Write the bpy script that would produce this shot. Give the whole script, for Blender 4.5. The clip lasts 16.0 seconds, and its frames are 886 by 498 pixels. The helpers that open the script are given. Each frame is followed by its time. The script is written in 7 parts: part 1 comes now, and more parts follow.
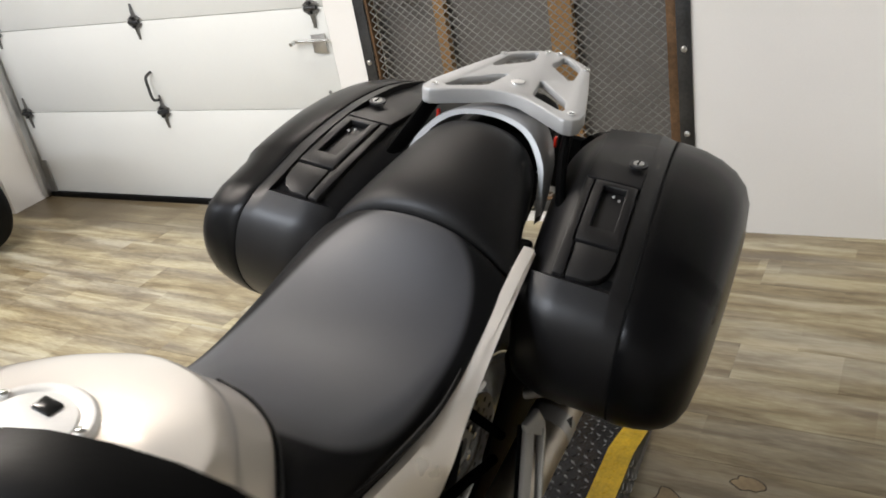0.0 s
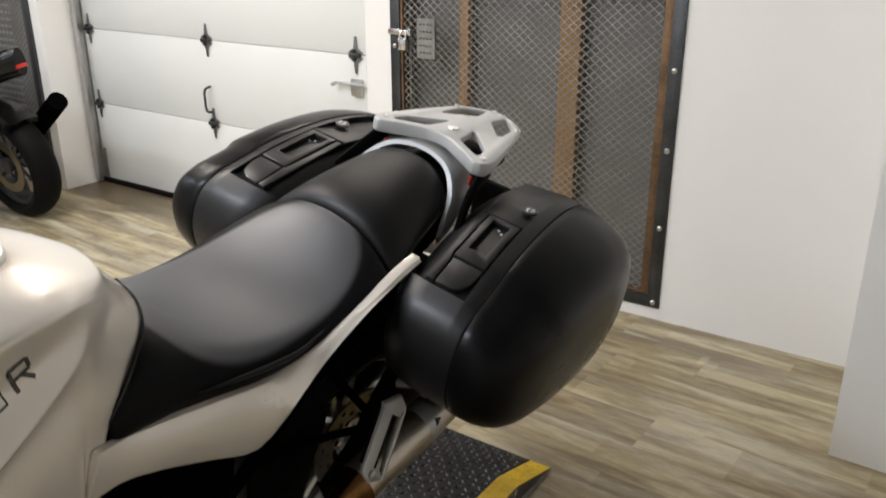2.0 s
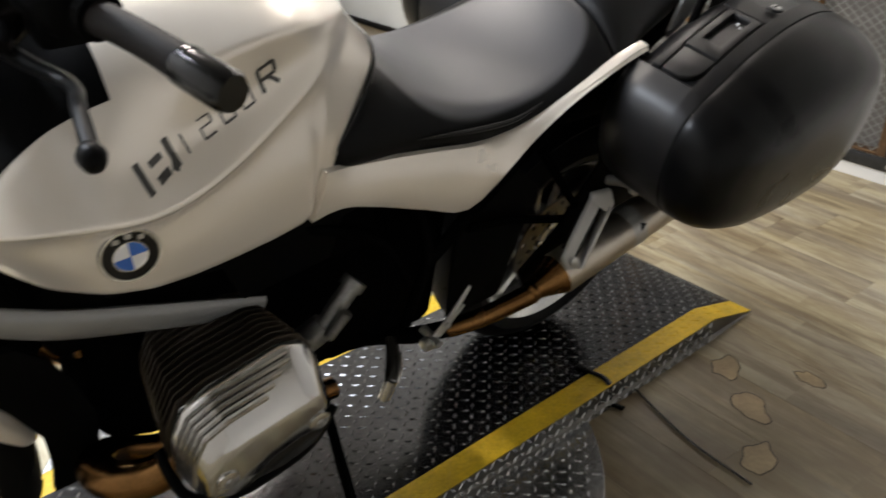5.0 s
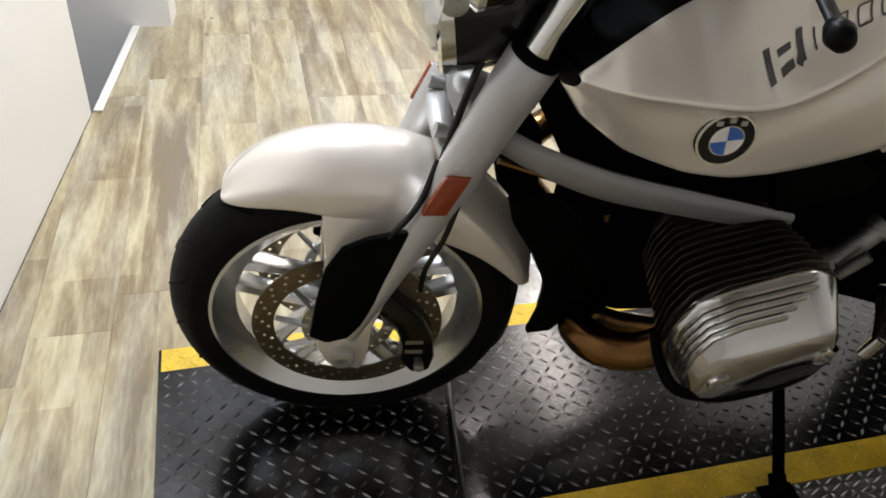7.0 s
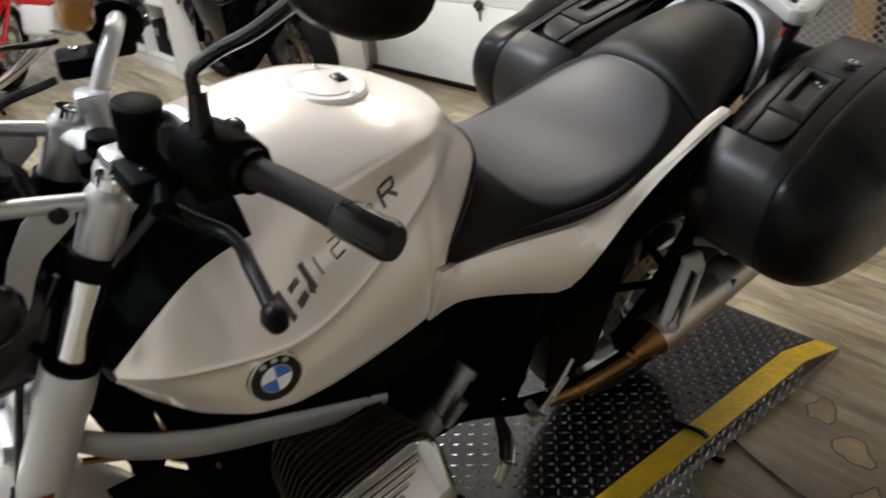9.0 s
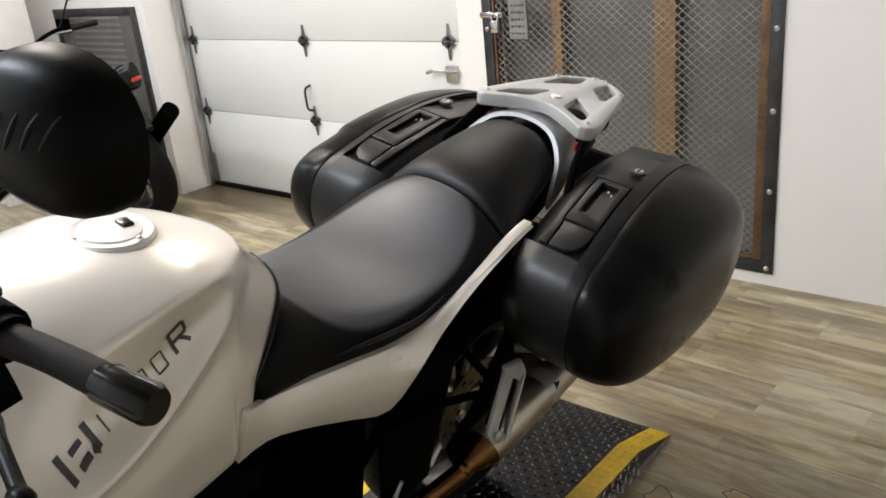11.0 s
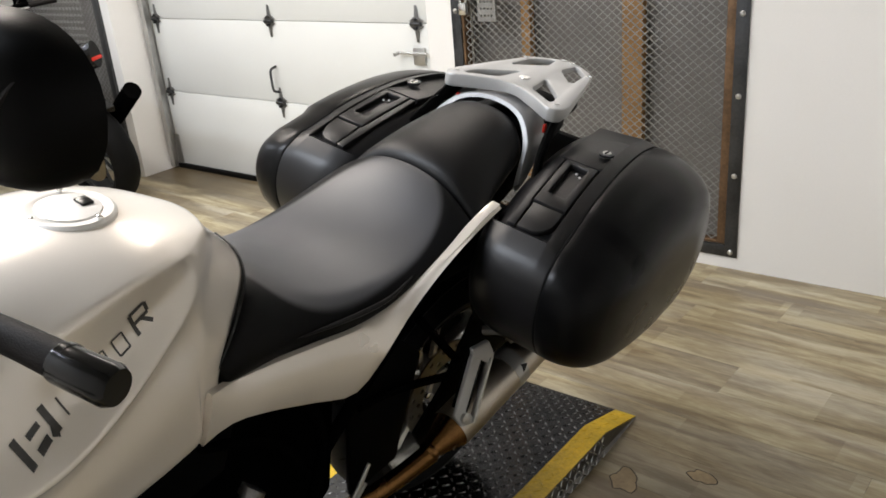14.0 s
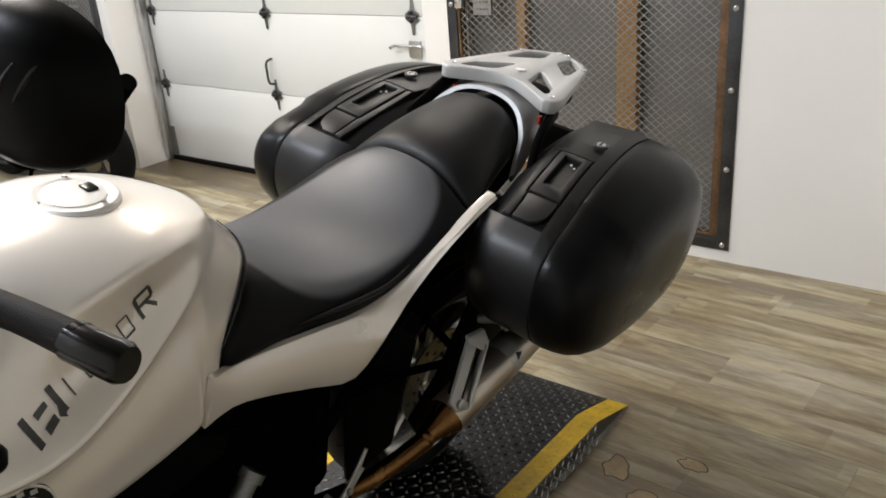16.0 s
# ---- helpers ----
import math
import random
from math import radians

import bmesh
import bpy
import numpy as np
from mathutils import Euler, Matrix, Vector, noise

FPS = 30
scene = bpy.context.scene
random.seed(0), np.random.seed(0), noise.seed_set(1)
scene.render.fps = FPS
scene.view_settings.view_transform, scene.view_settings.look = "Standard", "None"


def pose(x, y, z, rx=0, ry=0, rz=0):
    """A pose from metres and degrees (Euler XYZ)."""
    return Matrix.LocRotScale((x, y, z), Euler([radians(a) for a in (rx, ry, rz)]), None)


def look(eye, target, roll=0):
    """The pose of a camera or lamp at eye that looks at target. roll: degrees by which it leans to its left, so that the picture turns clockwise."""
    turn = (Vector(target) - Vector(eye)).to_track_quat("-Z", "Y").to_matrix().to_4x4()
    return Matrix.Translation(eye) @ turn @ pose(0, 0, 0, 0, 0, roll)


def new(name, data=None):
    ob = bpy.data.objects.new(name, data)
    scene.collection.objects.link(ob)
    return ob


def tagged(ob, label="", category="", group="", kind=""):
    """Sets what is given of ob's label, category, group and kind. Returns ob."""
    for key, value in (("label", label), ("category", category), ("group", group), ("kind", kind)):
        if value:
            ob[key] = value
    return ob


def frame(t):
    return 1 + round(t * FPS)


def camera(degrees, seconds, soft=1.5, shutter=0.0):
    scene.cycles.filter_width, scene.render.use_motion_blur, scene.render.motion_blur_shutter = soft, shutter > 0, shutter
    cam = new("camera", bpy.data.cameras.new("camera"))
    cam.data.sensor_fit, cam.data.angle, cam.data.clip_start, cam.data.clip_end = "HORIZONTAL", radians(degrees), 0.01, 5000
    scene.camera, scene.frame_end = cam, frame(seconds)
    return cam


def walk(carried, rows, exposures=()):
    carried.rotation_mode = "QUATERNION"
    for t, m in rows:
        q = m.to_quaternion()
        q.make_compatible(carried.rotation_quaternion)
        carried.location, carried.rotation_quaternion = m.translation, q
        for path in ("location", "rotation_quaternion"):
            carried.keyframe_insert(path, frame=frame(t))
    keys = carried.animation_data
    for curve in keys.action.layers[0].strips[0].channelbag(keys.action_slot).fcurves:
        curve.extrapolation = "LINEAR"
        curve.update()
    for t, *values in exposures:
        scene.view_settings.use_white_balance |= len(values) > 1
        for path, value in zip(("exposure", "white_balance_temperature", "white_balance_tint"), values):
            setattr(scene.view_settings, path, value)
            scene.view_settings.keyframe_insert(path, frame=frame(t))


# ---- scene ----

# ---- camera ----
cam = camera(55.63, 16.0, soft=1.7, shutter=0.4)
PATH = [
    (0, (1.1557, 0.9192, 1.4706), (-0.3462, -0.0546, 0.5784), -10.60),
    (0.5, (1.1113, 1.0392, 1.4422), (-0.4003, 0.0216, 0.6179), -8.12),
    (1, (1.2673, 1.1874, 1.4647), (-0.3185, 0.1840, 0.7731), -4.58),
    (1.5, (1.3039, 1.2679, 1.4764), (-0.2758, 0.2252, 0.8304), -2.49),
    (2, (1.2651, 1.3313, 1.4379), (-0.2382, 0.2225, 0.7232), -0.12),
    (2.5, (1.2477, 1.3608, 1.3992), (-0.2109, 0.2288, 0.6303), -1.31),
    (3, (1.2498, 1.3697, 1.3590), (-0.1618, 0.2327, 0.5137), -0.59),
    (3.2, (1.2470, 1.3723, 1.3352), (-0.1591, 0.2334, 0.4831), -0.93),
    (5.3, (1.3854, 1.3453, 1.2517), (0.3988, -0.0835, 0.2592), 0.33),
    (5.5, (1.4225, 1.3231, 1.2424), (0.5255, -0.1547, 0.2368), 0.83),
    (6, (1.5240, 1.2558, 1.2311), (0.8567, -0.2866, 0.1469), 3.47),
    (6.5, (1.5764, 1.2302, 1.2252), (1.0579, -0.3189, 0.0712), 3.51),
    (7, (1.6142, 1.2180, 1.2269), (1.2213, -0.3568, 0.0583), 3.04),
    (7.5, (1.5912, 1.2139, 1.2710), (1.1587, -0.3853, 0.1506), 0.21),
    (8, (1.5239, 1.2268, 1.3269), (0.8528, -0.3501, 0.2958), -2.87),
    (8.5, (1.4641, 1.2553, 1.3503), (0.5586, -0.2559, 0.4036), -3.77),
    (9, (1.4140, 1.2807, 1.3730), (0.3675, -0.1628, 0.4668), -5.83),
    (9.5, (1.3736, 1.2954, 1.3839), (0.1746, -0.0486, 0.5143), -6.36),
    (9.6, (1.3614, 1.3077, 1.3867), (0.1475, -0.0356, 0.5370), -6.39),
    (10, (1.3483, 1.3121, 1.4007), (0.0595, 0.0104, 0.5978), -6.58),
    (10.2, (1.3401, 1.3419, 1.4028), (0.0330, 0.0306, 0.6464), -6.78),
    (12.3, (1.3269, 1.3413, 1.4102), (-0.0748, 0.0998, 0.7073), -5.06),
    (12.5, (1.3259, 1.3362, 1.4103), (-0.0741, 0.1017, 0.6921), -5.17),
    (13, (1.3247, 1.3314, 1.4053), (-0.0729, 0.1025, 0.6727), -5.26),
    (13.5, (1.3273, 1.3238, 1.3994), (-0.0680, 0.0959, 0.6608), -4.72),
    (14, (1.3262, 1.3342, 1.3962), (-0.0657, 0.1153, 0.6366), -4.91),
    (14.5, (1.3343, 1.3439, 1.3982), (-0.0475, 0.1102, 0.6441), -4.86),
    (15, (1.3449, 1.3513, 1.4014), (-0.0300, 0.1062, 0.6535), -4.21),
    (15.5, (1.3452, 1.3553, 1.3988), (-0.0311, 0.1124, 0.6498), -5.17),
    (16, (1.3523, 1.3471, 1.3969), (-0.0451, 0.1431, 0.6238), -4.50),
]
walk(cam, [(t, look(e, g, r)) for t, e, g, r in PATH],
     exposures=[(0, 0.0), (3, -0.08), (5.4, 0.22), (6.3, 0.05), (7.8, 0.0), (8.6, 0.02), (9.6, 0.05), (10.2, -0.02), (12.4, 0.12), (13.4, 0.08), (16, 0.0)])

# ---- world and lamps ----
world = bpy.data.worlds.new("room_world")
scene.world = world
world.use_nodes = True
world.node_tree.nodes["Background"].inputs[0].default_value = (1.0, 0.97, 0.92, 1)
world.node_tree.nodes["Background"].inputs[1].default_value = 0.004


def ceiling_lamp(x, y, sx, sy, watts, tint, z=2.86):
    d = bpy.data.lights.new("tube_lamp", "AREA")
    d.shape, d.size, d.size_y, d.energy, d.color = "RECTANGLE", sx, sy, watts, tint
    ob = new("tube_lamp", d)
    ob.matrix_basis = pose(x, y, z)
    return ob


COOL, WARM = (0.84, 0.90, 1.0), (1.0, 0.91, 0.83)
LAMPS = [(1.55, -0.9, 0.12, 1.2, 78, COOL), (0.2, -1.6, 0.12, 1.2, 46, WARM), (-1.25, -0.9, 0.12, 1.2, 19, WARM), (1.2, -3.4, 0.12, 1.2, 40, COOL), (-0.6, -3.2, 0.12, 1.2, 22, WARM), (2.4, -5.6, 0.12, 1.2, 30, COOL), (0.2, -6.0, 0.12, 1.2, 30, COOL)]
for lx, ly, sx, sy, w, tint in LAMPS:
    ceiling_lamp(lx, ly, sx, sy, w, tint)

# ---- materials ----
def material(name, base, rough=0.5, metal=0.0, coat=0.0, var=0.12, scale=6.0, grain=120.0, bump=0.05, dist=0.002, coat_rough=0.08, spec=0.5):
    """A surface with stains at one scale, grain at a finer one and a fine relief."""
    m = bpy.data.materials.new(name)
    m.use_nodes = True
    nt = m.node_tree
    b = nt.nodes["Principled BSDF"]
    b.inputs["Roughness"].default_value, b.inputs["Metallic"].default_value = rough, metal
    b.inputs["Specular IOR Level"].default_value = spec
    b.inputs["Coat Weight"].default_value, b.inputs["Coat Roughness"].default_value = coat, coat_rough
    tc = nt.nodes.new("ShaderNodeTexCoord")
    n1, n2 = nt.nodes.new("ShaderNodeTexNoise"), nt.nodes.new("ShaderNodeTexNoise")
    n1.inputs["Scale"].default_value, n2.inputs["Scale"].default_value = scale, grain
    n1.inputs["Detail"].default_value = 5
    for n in (n1, n2):
        nt.links.new(tc.outputs["Object"], n.inputs["Vector"])
    mix = nt.nodes.new("ShaderNodeMath")
    mix.operation = "MULTIPLY_ADD"
    mix.inputs[1].default_value = 0.35
    nt.links.new(n2.outputs["Fac"], mix.inputs[0])
    half = nt.nodes.new("ShaderNodeMath")
    half.operation = "MULTIPLY"
    half.inputs[1].default_value = 0.65
    nt.links.new(n1.outputs["Fac"], half.inputs[0])
    nt.links.new(half.outputs[0], mix.inputs[2])
    ramp = nt.nodes.new("ShaderNodeValToRGB")
    ramp.color_ramp.elements[0].position, ramp.color_ramp.elements[1].position = 0.3, 0.7
    ramp.color_ramp.elements[0].color = [max(0, c * (1 - var)) for c in base] + [1]
    ramp.color_ramp.elements[1].color = [min(1, c * (1 + var)) for c in base] + [1]
    nt.links.new(mix.outputs[0], ramp.inputs[0])
    nt.links.new(ramp.outputs[0], b.inputs["Base Color"])
    rr = nt.nodes.new("ShaderNodeMapRange")
    rr.inputs[3].default_value, rr.inputs[4].default_value = max(0.02, rough - 0.08), min(1, rough + 0.08)
    nt.links.new(n1.outputs["Fac"], rr.inputs[0])
    nt.links.new(rr.outputs[0], b.inputs["Roughness"])
    if bump:
        bp = nt.nodes.new("ShaderNodeBump")
        bp.inputs["Strength"].default_value, bp.inputs["Distance"].default_value = bump, dist
        nt.links.new(n2.outputs["Fac"], bp.inputs["Height"])
        nt.links.new(bp.outputs[0], b.inputs["Normal"])
    return m


M = {}
M["paint"] = material("pearl_paint", (0.84, 0.78, 0.70), 0.30, 0.42, 0.9, 0.03, 3, 900, 0.01, coat_rough=0.06)
M["seat"] = material("seat_vinyl", (0.005, 0.0048, 0.005), 0.42, 0, 0, 0.15, 8, 900, 0.25, 0.0006, spec=0.24)
M["cap"] = material("satin_cap", (0.74, 0.72, 0.68), 0.38, 0.4, 0.1, 0.08, 40, 500, 0.1)
M["brown"] = material("brown_fluid_pot", (0.30, 0.13, 0.015), 0.25, 0, 0.3, 0.2, 20, 300, 0.05)
M["mesh"] = material("mesh_steel", (0.31, 0.31, 0.30), 0.4, 0.7, 0, 0.3, 9, 90, 0.1)
M["void"] = material("matt_black_recess", (0.004, 0.004, 0.004), 0.8, 0, 0, 0.2, 10, 300, 0.1, spec=0.1)
M["cowl"] = material("cowl_silver", (0.27, 0.27, 0.27), 0.42, 0.4, 0.0, 0.06, 12, 500, 0.1)
M["rack"] = material("rack_silver", (0.45, 0.45, 0.445), 0.46, 0.35, 0.0, 0.06, 12, 500, 0.1)
M["disc"] = material("brake_disc_steel", (0.20, 0.165, 0.11), 0.38, 0.9, 0, 0.25, 10, 200, 0.1)
M["mirror_shell"] = material("mirror_shell_black", (0.0025, 0.0025, 0.0025), 0.36, 0, 0.0, 0.1, 8, 300, 0.05, spec=0.07)
M["mirror"] = material("mirror_silver", (0.85, 0.85, 0.85), 0.03, 1.0, 0, 0.01, 8, 300, 0)
M["dialface"] = material("dial_face", (0.006, 0.006, 0.006), 0.5, 0, 0, 0.1, 30, 300, 0, spec=0.1)
M["lamp_glass"] = material("lamp_glass", (0.75, 0.76, 0.76), 0.12, 0.7, 0.6, 0.1, 25, 200, 0.1)
M["plastic"] = material("black_plastic", (0.0025, 0.0025, 0.0025), 0.5, 0, 0, 0.2, 10, 700, 0.25, 0.0006, spec=0.025)
M["case"] = material("case_plastic", (0.0075, 0.0072, 0.0076), 0.38, 0, 0, 0.12, 5, 900, 0.2, 0.0005, spec=0.33)
M["case_lid"] = material("lid_plastic", (0.003, 0.003, 0.0032), 0.30, 0, 0, 0.1, 5, 900, 0.12, 0.0005, spec=0.13)
M["gloss"] = material("gloss_black", (0.004, 0.004, 0.004), 0.22, 0, 0.1, 0.1, 8, 300, 0.02, spec=0.3)
M["black"] = material("satin_black_metal", (0.002, 0.002, 0.002), 0.45, 0, 0, 0.2, 14, 300, 0.1, spec=0.0)
M["rubber"] = material("tyre_rubber", (0.004, 0.004, 0.004), 0.6, 0, 0, 0.25, 20, 300, 0.3, spec=0.1)
M["grip"] = material("grip_rubber", (0.009, 0.0072, 0.0066), 0.6, 0, 0, 0.25, 30, 500, 0.5, 0.001, spec=0.2)
M["silver"] = material("silver_paint", (0.48, 0.48, 0.47), 0.35, 0.6, 0.2, 0.06, 10, 500, 0.03)
M["fork"] = material("fork_paint", (0.50, 0.50, 0.50), 0.36, 0.4, 0.2, 0.06, 10, 500, 0.03)
M["alu"] = material("cast_aluminium", (0.55, 0.54, 0.525), 0.15, 0.95, 0, 0.06, 18, 250, 0.04)
M["wheel"] = material("wheel_silver", (0.58, 0.58, 0.57), 0.24, 0.85, 0.3, 0.08, 10, 500, 0.03)
M["fin"] = material("dark_brown_fin", (0.060, 0.050, 0.040), 0.34, 0.8, 0, 0.35, 14, 200, 0.15)
M["chrome"] = material("chrome", (0.82, 0.82, 0.82), 0.1, 1.0, 0, 0.03, 10, 300, 0.0)
M["steel"] = material("brushed_steel", (0.52, 0.475, 0.41), 0.36, 1.0, 0, 0.12, 12, 400, 0.08)
M["bronze"] = material("heat_tinted_steel", (0.15, 0.078, 0.028), 0.24, 1.0, 0, 0.55, 9, 200, 0.08)
M["dark_alu"] = material("dark_cast_alloy", (0.13, 0.122, 0.105), 0.32, 0.85, 0, 0.3, 14, 200, 0.15)
M["amber"] = material("amber_lens", (0.26, 0.032, 0.004), 0.2, 0, 0.5, 0.1, 30, 300, 0.05)
M["red"] = material("red_lens", (0.5, 0.02, 0.01), 0.2, 0, 0.5, 0.1, 30, 300, 0.05)
M["blue"] = material("badge_blue", (0.03, 0.13, 0.5), 0.25, 0, 0.5, 0.05, 30, 300, 0)
M["white"] = material("badge_white", (0.8, 0.8, 0.8), 0.25, 0, 0.5, 0.03, 30, 300, 0)
M["decal"] = material("decal_grey", (0.05, 0.048, 0.045), 0.35, 0, 0.4, 0.05, 30, 300, 0)
M["yellow"] = material("yellow_paint", (0.62, 0.41, 0.015), 0.45, 0, 0, 0.35, 14, 120, 0.2)
M["plate"] = material("tread_plate", (0.062, 0.062, 0.064), 0.19, 0.93, 0, 0.5, 5, 60, 0.1)
M["lug"] = material("worn_lugs", (0.18, 0.18, 0.182), 0.24, 0.9, 0, 0.6, 6, 60, 0.1)
M["skirt"] = material("dull_skirt_plate", (0.13, 0.125, 0.115), 0.36, 0.85, 0, 0.4, 8, 60, 0.1)
M["plate2"] = material("turntable_plate", (0.42, 0.425, 0.43), 0.24, 0.92, 0, 0.3, 5, 60, 0.1)
M["wall"] = material("white_wall_paint", (0.84, 0.83, 0.805), 0.75, 0, 0, 0.02, 2, 160, 0.12, 0.001)
M["door"] = material("door_panel_paint", (0.74, 0.755, 0.735), 0.5, 0, 0, 0.03, 2, 220, 0.12, 0.001)
M["trim"] = material("white_trim", (0.78, 0.77, 0.74), 0.45, 0, 0, 0.05, 6, 160, 0.06)
M["iron"] = material("bare_iron", (0.07, 0.072, 0.075), 0.42, 0.8, 0, 0.35, 9, 90, 0.2)
M["rust"] = material("rusty_iron", (0.16, 0.095, 0.05), 0.6, 0.5, 0, 0.45, 14, 90, 0.3)
M["zinc"] = material("zinc_steel", (0.5, 0.5, 0.49), 0.35, 0.9, 0, 0.15, 14, 200, 0.1)
M["hinge"] = material("tarnished_steel", (0.22, 0.22, 0.215), 0.4, 0.8, 0, 0.4, 30, 200, 0.2)
M["oak"] = material("wood_stud", (0.36, 0.2, 0.075), 0.6, 0, 0, 0.25, 5, 60, 0.2)
M["darkwood"] = material("dark_stained_tread", (0.045, 0.03, 0.018), 0.5, 0, 0, 0.3, 8, 90, 0.2)
M["board"] = material("grey_panel_board", (0.19, 0.18, 0.17), 0.5, 0, 0, 0.15, 2, 90, 0.15)
M["ceiling"] = material("ceiling_paint", (0.34, 0.335, 0.32), 0.8, 0, 0, 0.03, 2, 80, 0.1)
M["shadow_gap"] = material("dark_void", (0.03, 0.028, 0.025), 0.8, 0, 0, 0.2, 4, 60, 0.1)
M["redpaint"] = material("red_paint", (0.55, 0.015, 0.012), 0.25, 0, 0.8, 0.08, 6, 300, 0.02)
M["worn"] = material("worn_print", (0.25, 0.185, 0.10), 0.5, 0, 0, 0.3, 14, 90, 0.2)
M["rimdirt"] = material("dirt_line", (0.035, 0.025, 0.014), 0.7, 0, 0, 0.4, 30, 200, 0.2)
M["gcloth"] = material("yellow_cloth", (0.75, 0.65, 0.03), 0.8, 0, 0, 0.1, 10, 200, 0.3)


def wood_material():
    m = bpy.data.materials.new("worn_vinyl_planks")
    m.use_nodes = True
    nt = m.node_tree
    b = nt.nodes["Principled BSDF"]
    tc, oi = nt.nodes.new("ShaderNodeTexCoord"), nt.nodes.new("ShaderNodeObjectInfo")
    vadd = nt.nodes.new("ShaderNodeVectorMath")
    vadd.operation = "MULTIPLY_ADD"
    rnd = nt.nodes.new("ShaderNodeCombineXYZ")
    for k in range(3):
        nt.links.new(oi.outputs["Random"], rnd.inputs[k])
    nt.links.new(rnd.outputs[0], vadd.inputs[0])
    vadd.inputs[1].default_value = (31, 47, 13)
    nt.links.new(tc.outputs["Object"], vadd.inputs[2])
    mp = nt.nodes.new("ShaderNodeMapping")
    mp.inputs["Scale"].default_value = (12, 1.7, 1)
    nt.links.new(vadd.outputs[0], mp.inputs[0])
    n = nt.nodes.new("ShaderNodeTexNoise")
    n.inputs["Scale"].default_value, n.inputs["Detail"].default_value, n.inputs["Distortion"].default_value = 1.6, 6, 0.6
    nt.links.new(mp.outputs[0], n.inputs["Vector"])
    g = nt.nodes.new("ShaderNodeTexNoise")
    g.inputs["Scale"].default_value, g.inputs["Detail"].default_value = 14, 4
    nt.links.new(mp.outputs[0], g.inputs["Vector"])
    a = nt.nodes.new("ShaderNodeMath")
    a.operation = "MULTIPLY_ADD"
    a.inputs[1].default_value = 0.32
    nt.links.new(g.outputs["Fac"], a.inputs[0])
    nt.links.new(n.outputs["Fac"], a.inputs[2])
    a2 = nt.nodes.new("ShaderNodeMath")
    a2.operation = "MULTIPLY_ADD"
    a2.inputs[1].default_value = 0.08
    nt.links.new(oi.outputs["Random"], a2.inputs[0])
    nt.links.new(a.outputs[0], a2.inputs[2])
    r = nt.nodes.new("ShaderNodeValToRGB")
    e = r.color_ramp.elements
    e[0].position, e[1].position = 0.52, 1.02
    e[0].color, e[1].color = (0.20, 0.153, 0.084, 1), (0.54, 0.488, 0.335, 1)
    x = e.new(0.72)
    x.color = (0.34, 0.284, 0.172, 1)
    x = e.new(0.86)
    x.color = (0.455, 0.402, 0.255, 1)
    # narrow printed strips of uneven tone inside each plank
    cell = nt.nodes.new("ShaderNodeVectorMath")
    cell.operation = "DIVIDE"
    cell.inputs[1].default_value = (0.0593, 0.47, 1)
    nt.links.new(vadd.outputs[0], cell.inputs[0])
    fl = nt.nodes.new("ShaderNodeVectorMath")
    fl.operation = "FLOOR"
    nt.links.new(cell.outputs[0], fl.inputs[0])
    wn = nt.nodes.new("ShaderNodeTexWhiteNoise")
    nt.links.new(fl.outputs[0], wn.inputs["Vector"])
    a3 = nt.nodes.new("ShaderNodeMath")
    a3.operation = "MULTIPLY_ADD"
    a3.inputs[1].default_value = 0.17
    nt.links.new(wn.outputs["Value"], a3.inputs[0])
    nt.links.new(a2.outputs[0], a3.inputs[2])
    drop = nt.nodes.new("ShaderNodeMath")
    drop.operation = "SUBTRACT"
    drop.inputs[1].default_value = 0.085
    nt.links.new(a3.outputs[0], drop.inputs[0])
    nt.links.new(drop.outputs[0], r.inputs[0])
    # grey-worn patches over the yellow print, and small dark knots
    hue = nt.nodes.new("ShaderNodeTexNoise")
    hue.inputs["Scale"].default_value, hue.inputs["Detail"].default_value = 0.75, 3
    nt.links.new(mp.outputs[0], hue.inputs["Vector"])
    hr = nt.nodes.new("ShaderNodeMapRange")
    hr.inputs[1].default_value, hr.inputs[2].default_value, hr.inputs[4].default_value = 0.42, 0.66, 0.55
    nt.links.new(hue.outputs["Fac"], hr.inputs[0])
    grey = nt.nodes.new("ShaderNodeHueSaturation")
    grey.inputs["Saturation"].default_value, grey.inputs["Value"].default_value = 0.42, 0.93
    nt.links.new(r.outputs[0], grey.inputs["Color"])
    mixg = nt.nodes.new("ShaderNodeMixRGB")
    nt.links.new(hr.outputs[0], mixg.inputs[0])
    nt.links.new(r.outputs[0], mixg.inputs[1])
    nt.links.new(grey.outputs[0], mixg.inputs[2])
    kn = nt.nodes.new("ShaderNodeTexVoronoi")
    kn.inputs["Scale"].default_value = 2.6
    km = nt.nodes.new("ShaderNodeMapping")
    km.inputs["Scale"].default_value = (1.6, 1.0, 1)
    nt.links.new(vadd.outputs[0], km.inputs[0])
    nt.links.new(km.outputs[0], kn.inputs["Vector"])
    kr = nt.nodes.new("ShaderNodeMapRange")
    kr.inputs[1].default_value, kr.inputs[2].default_value, kr.inputs[3].default_value, kr.inputs[4].default_value = 0.02, 0.05, 0.75, 0.0
    nt.links.new(kn.outputs["Distance"], kr.inputs[0])
    mixk = nt.nodes.new("ShaderNodeMixRGB")
    mixk.inputs[2].default_value = (0.09, 0.065, 0.04, 1)
    nt.links.new(kr.outputs[0], mixk.inputs[0])
    nt.links.new(mixg.outputs[0], mixk.inputs[1])
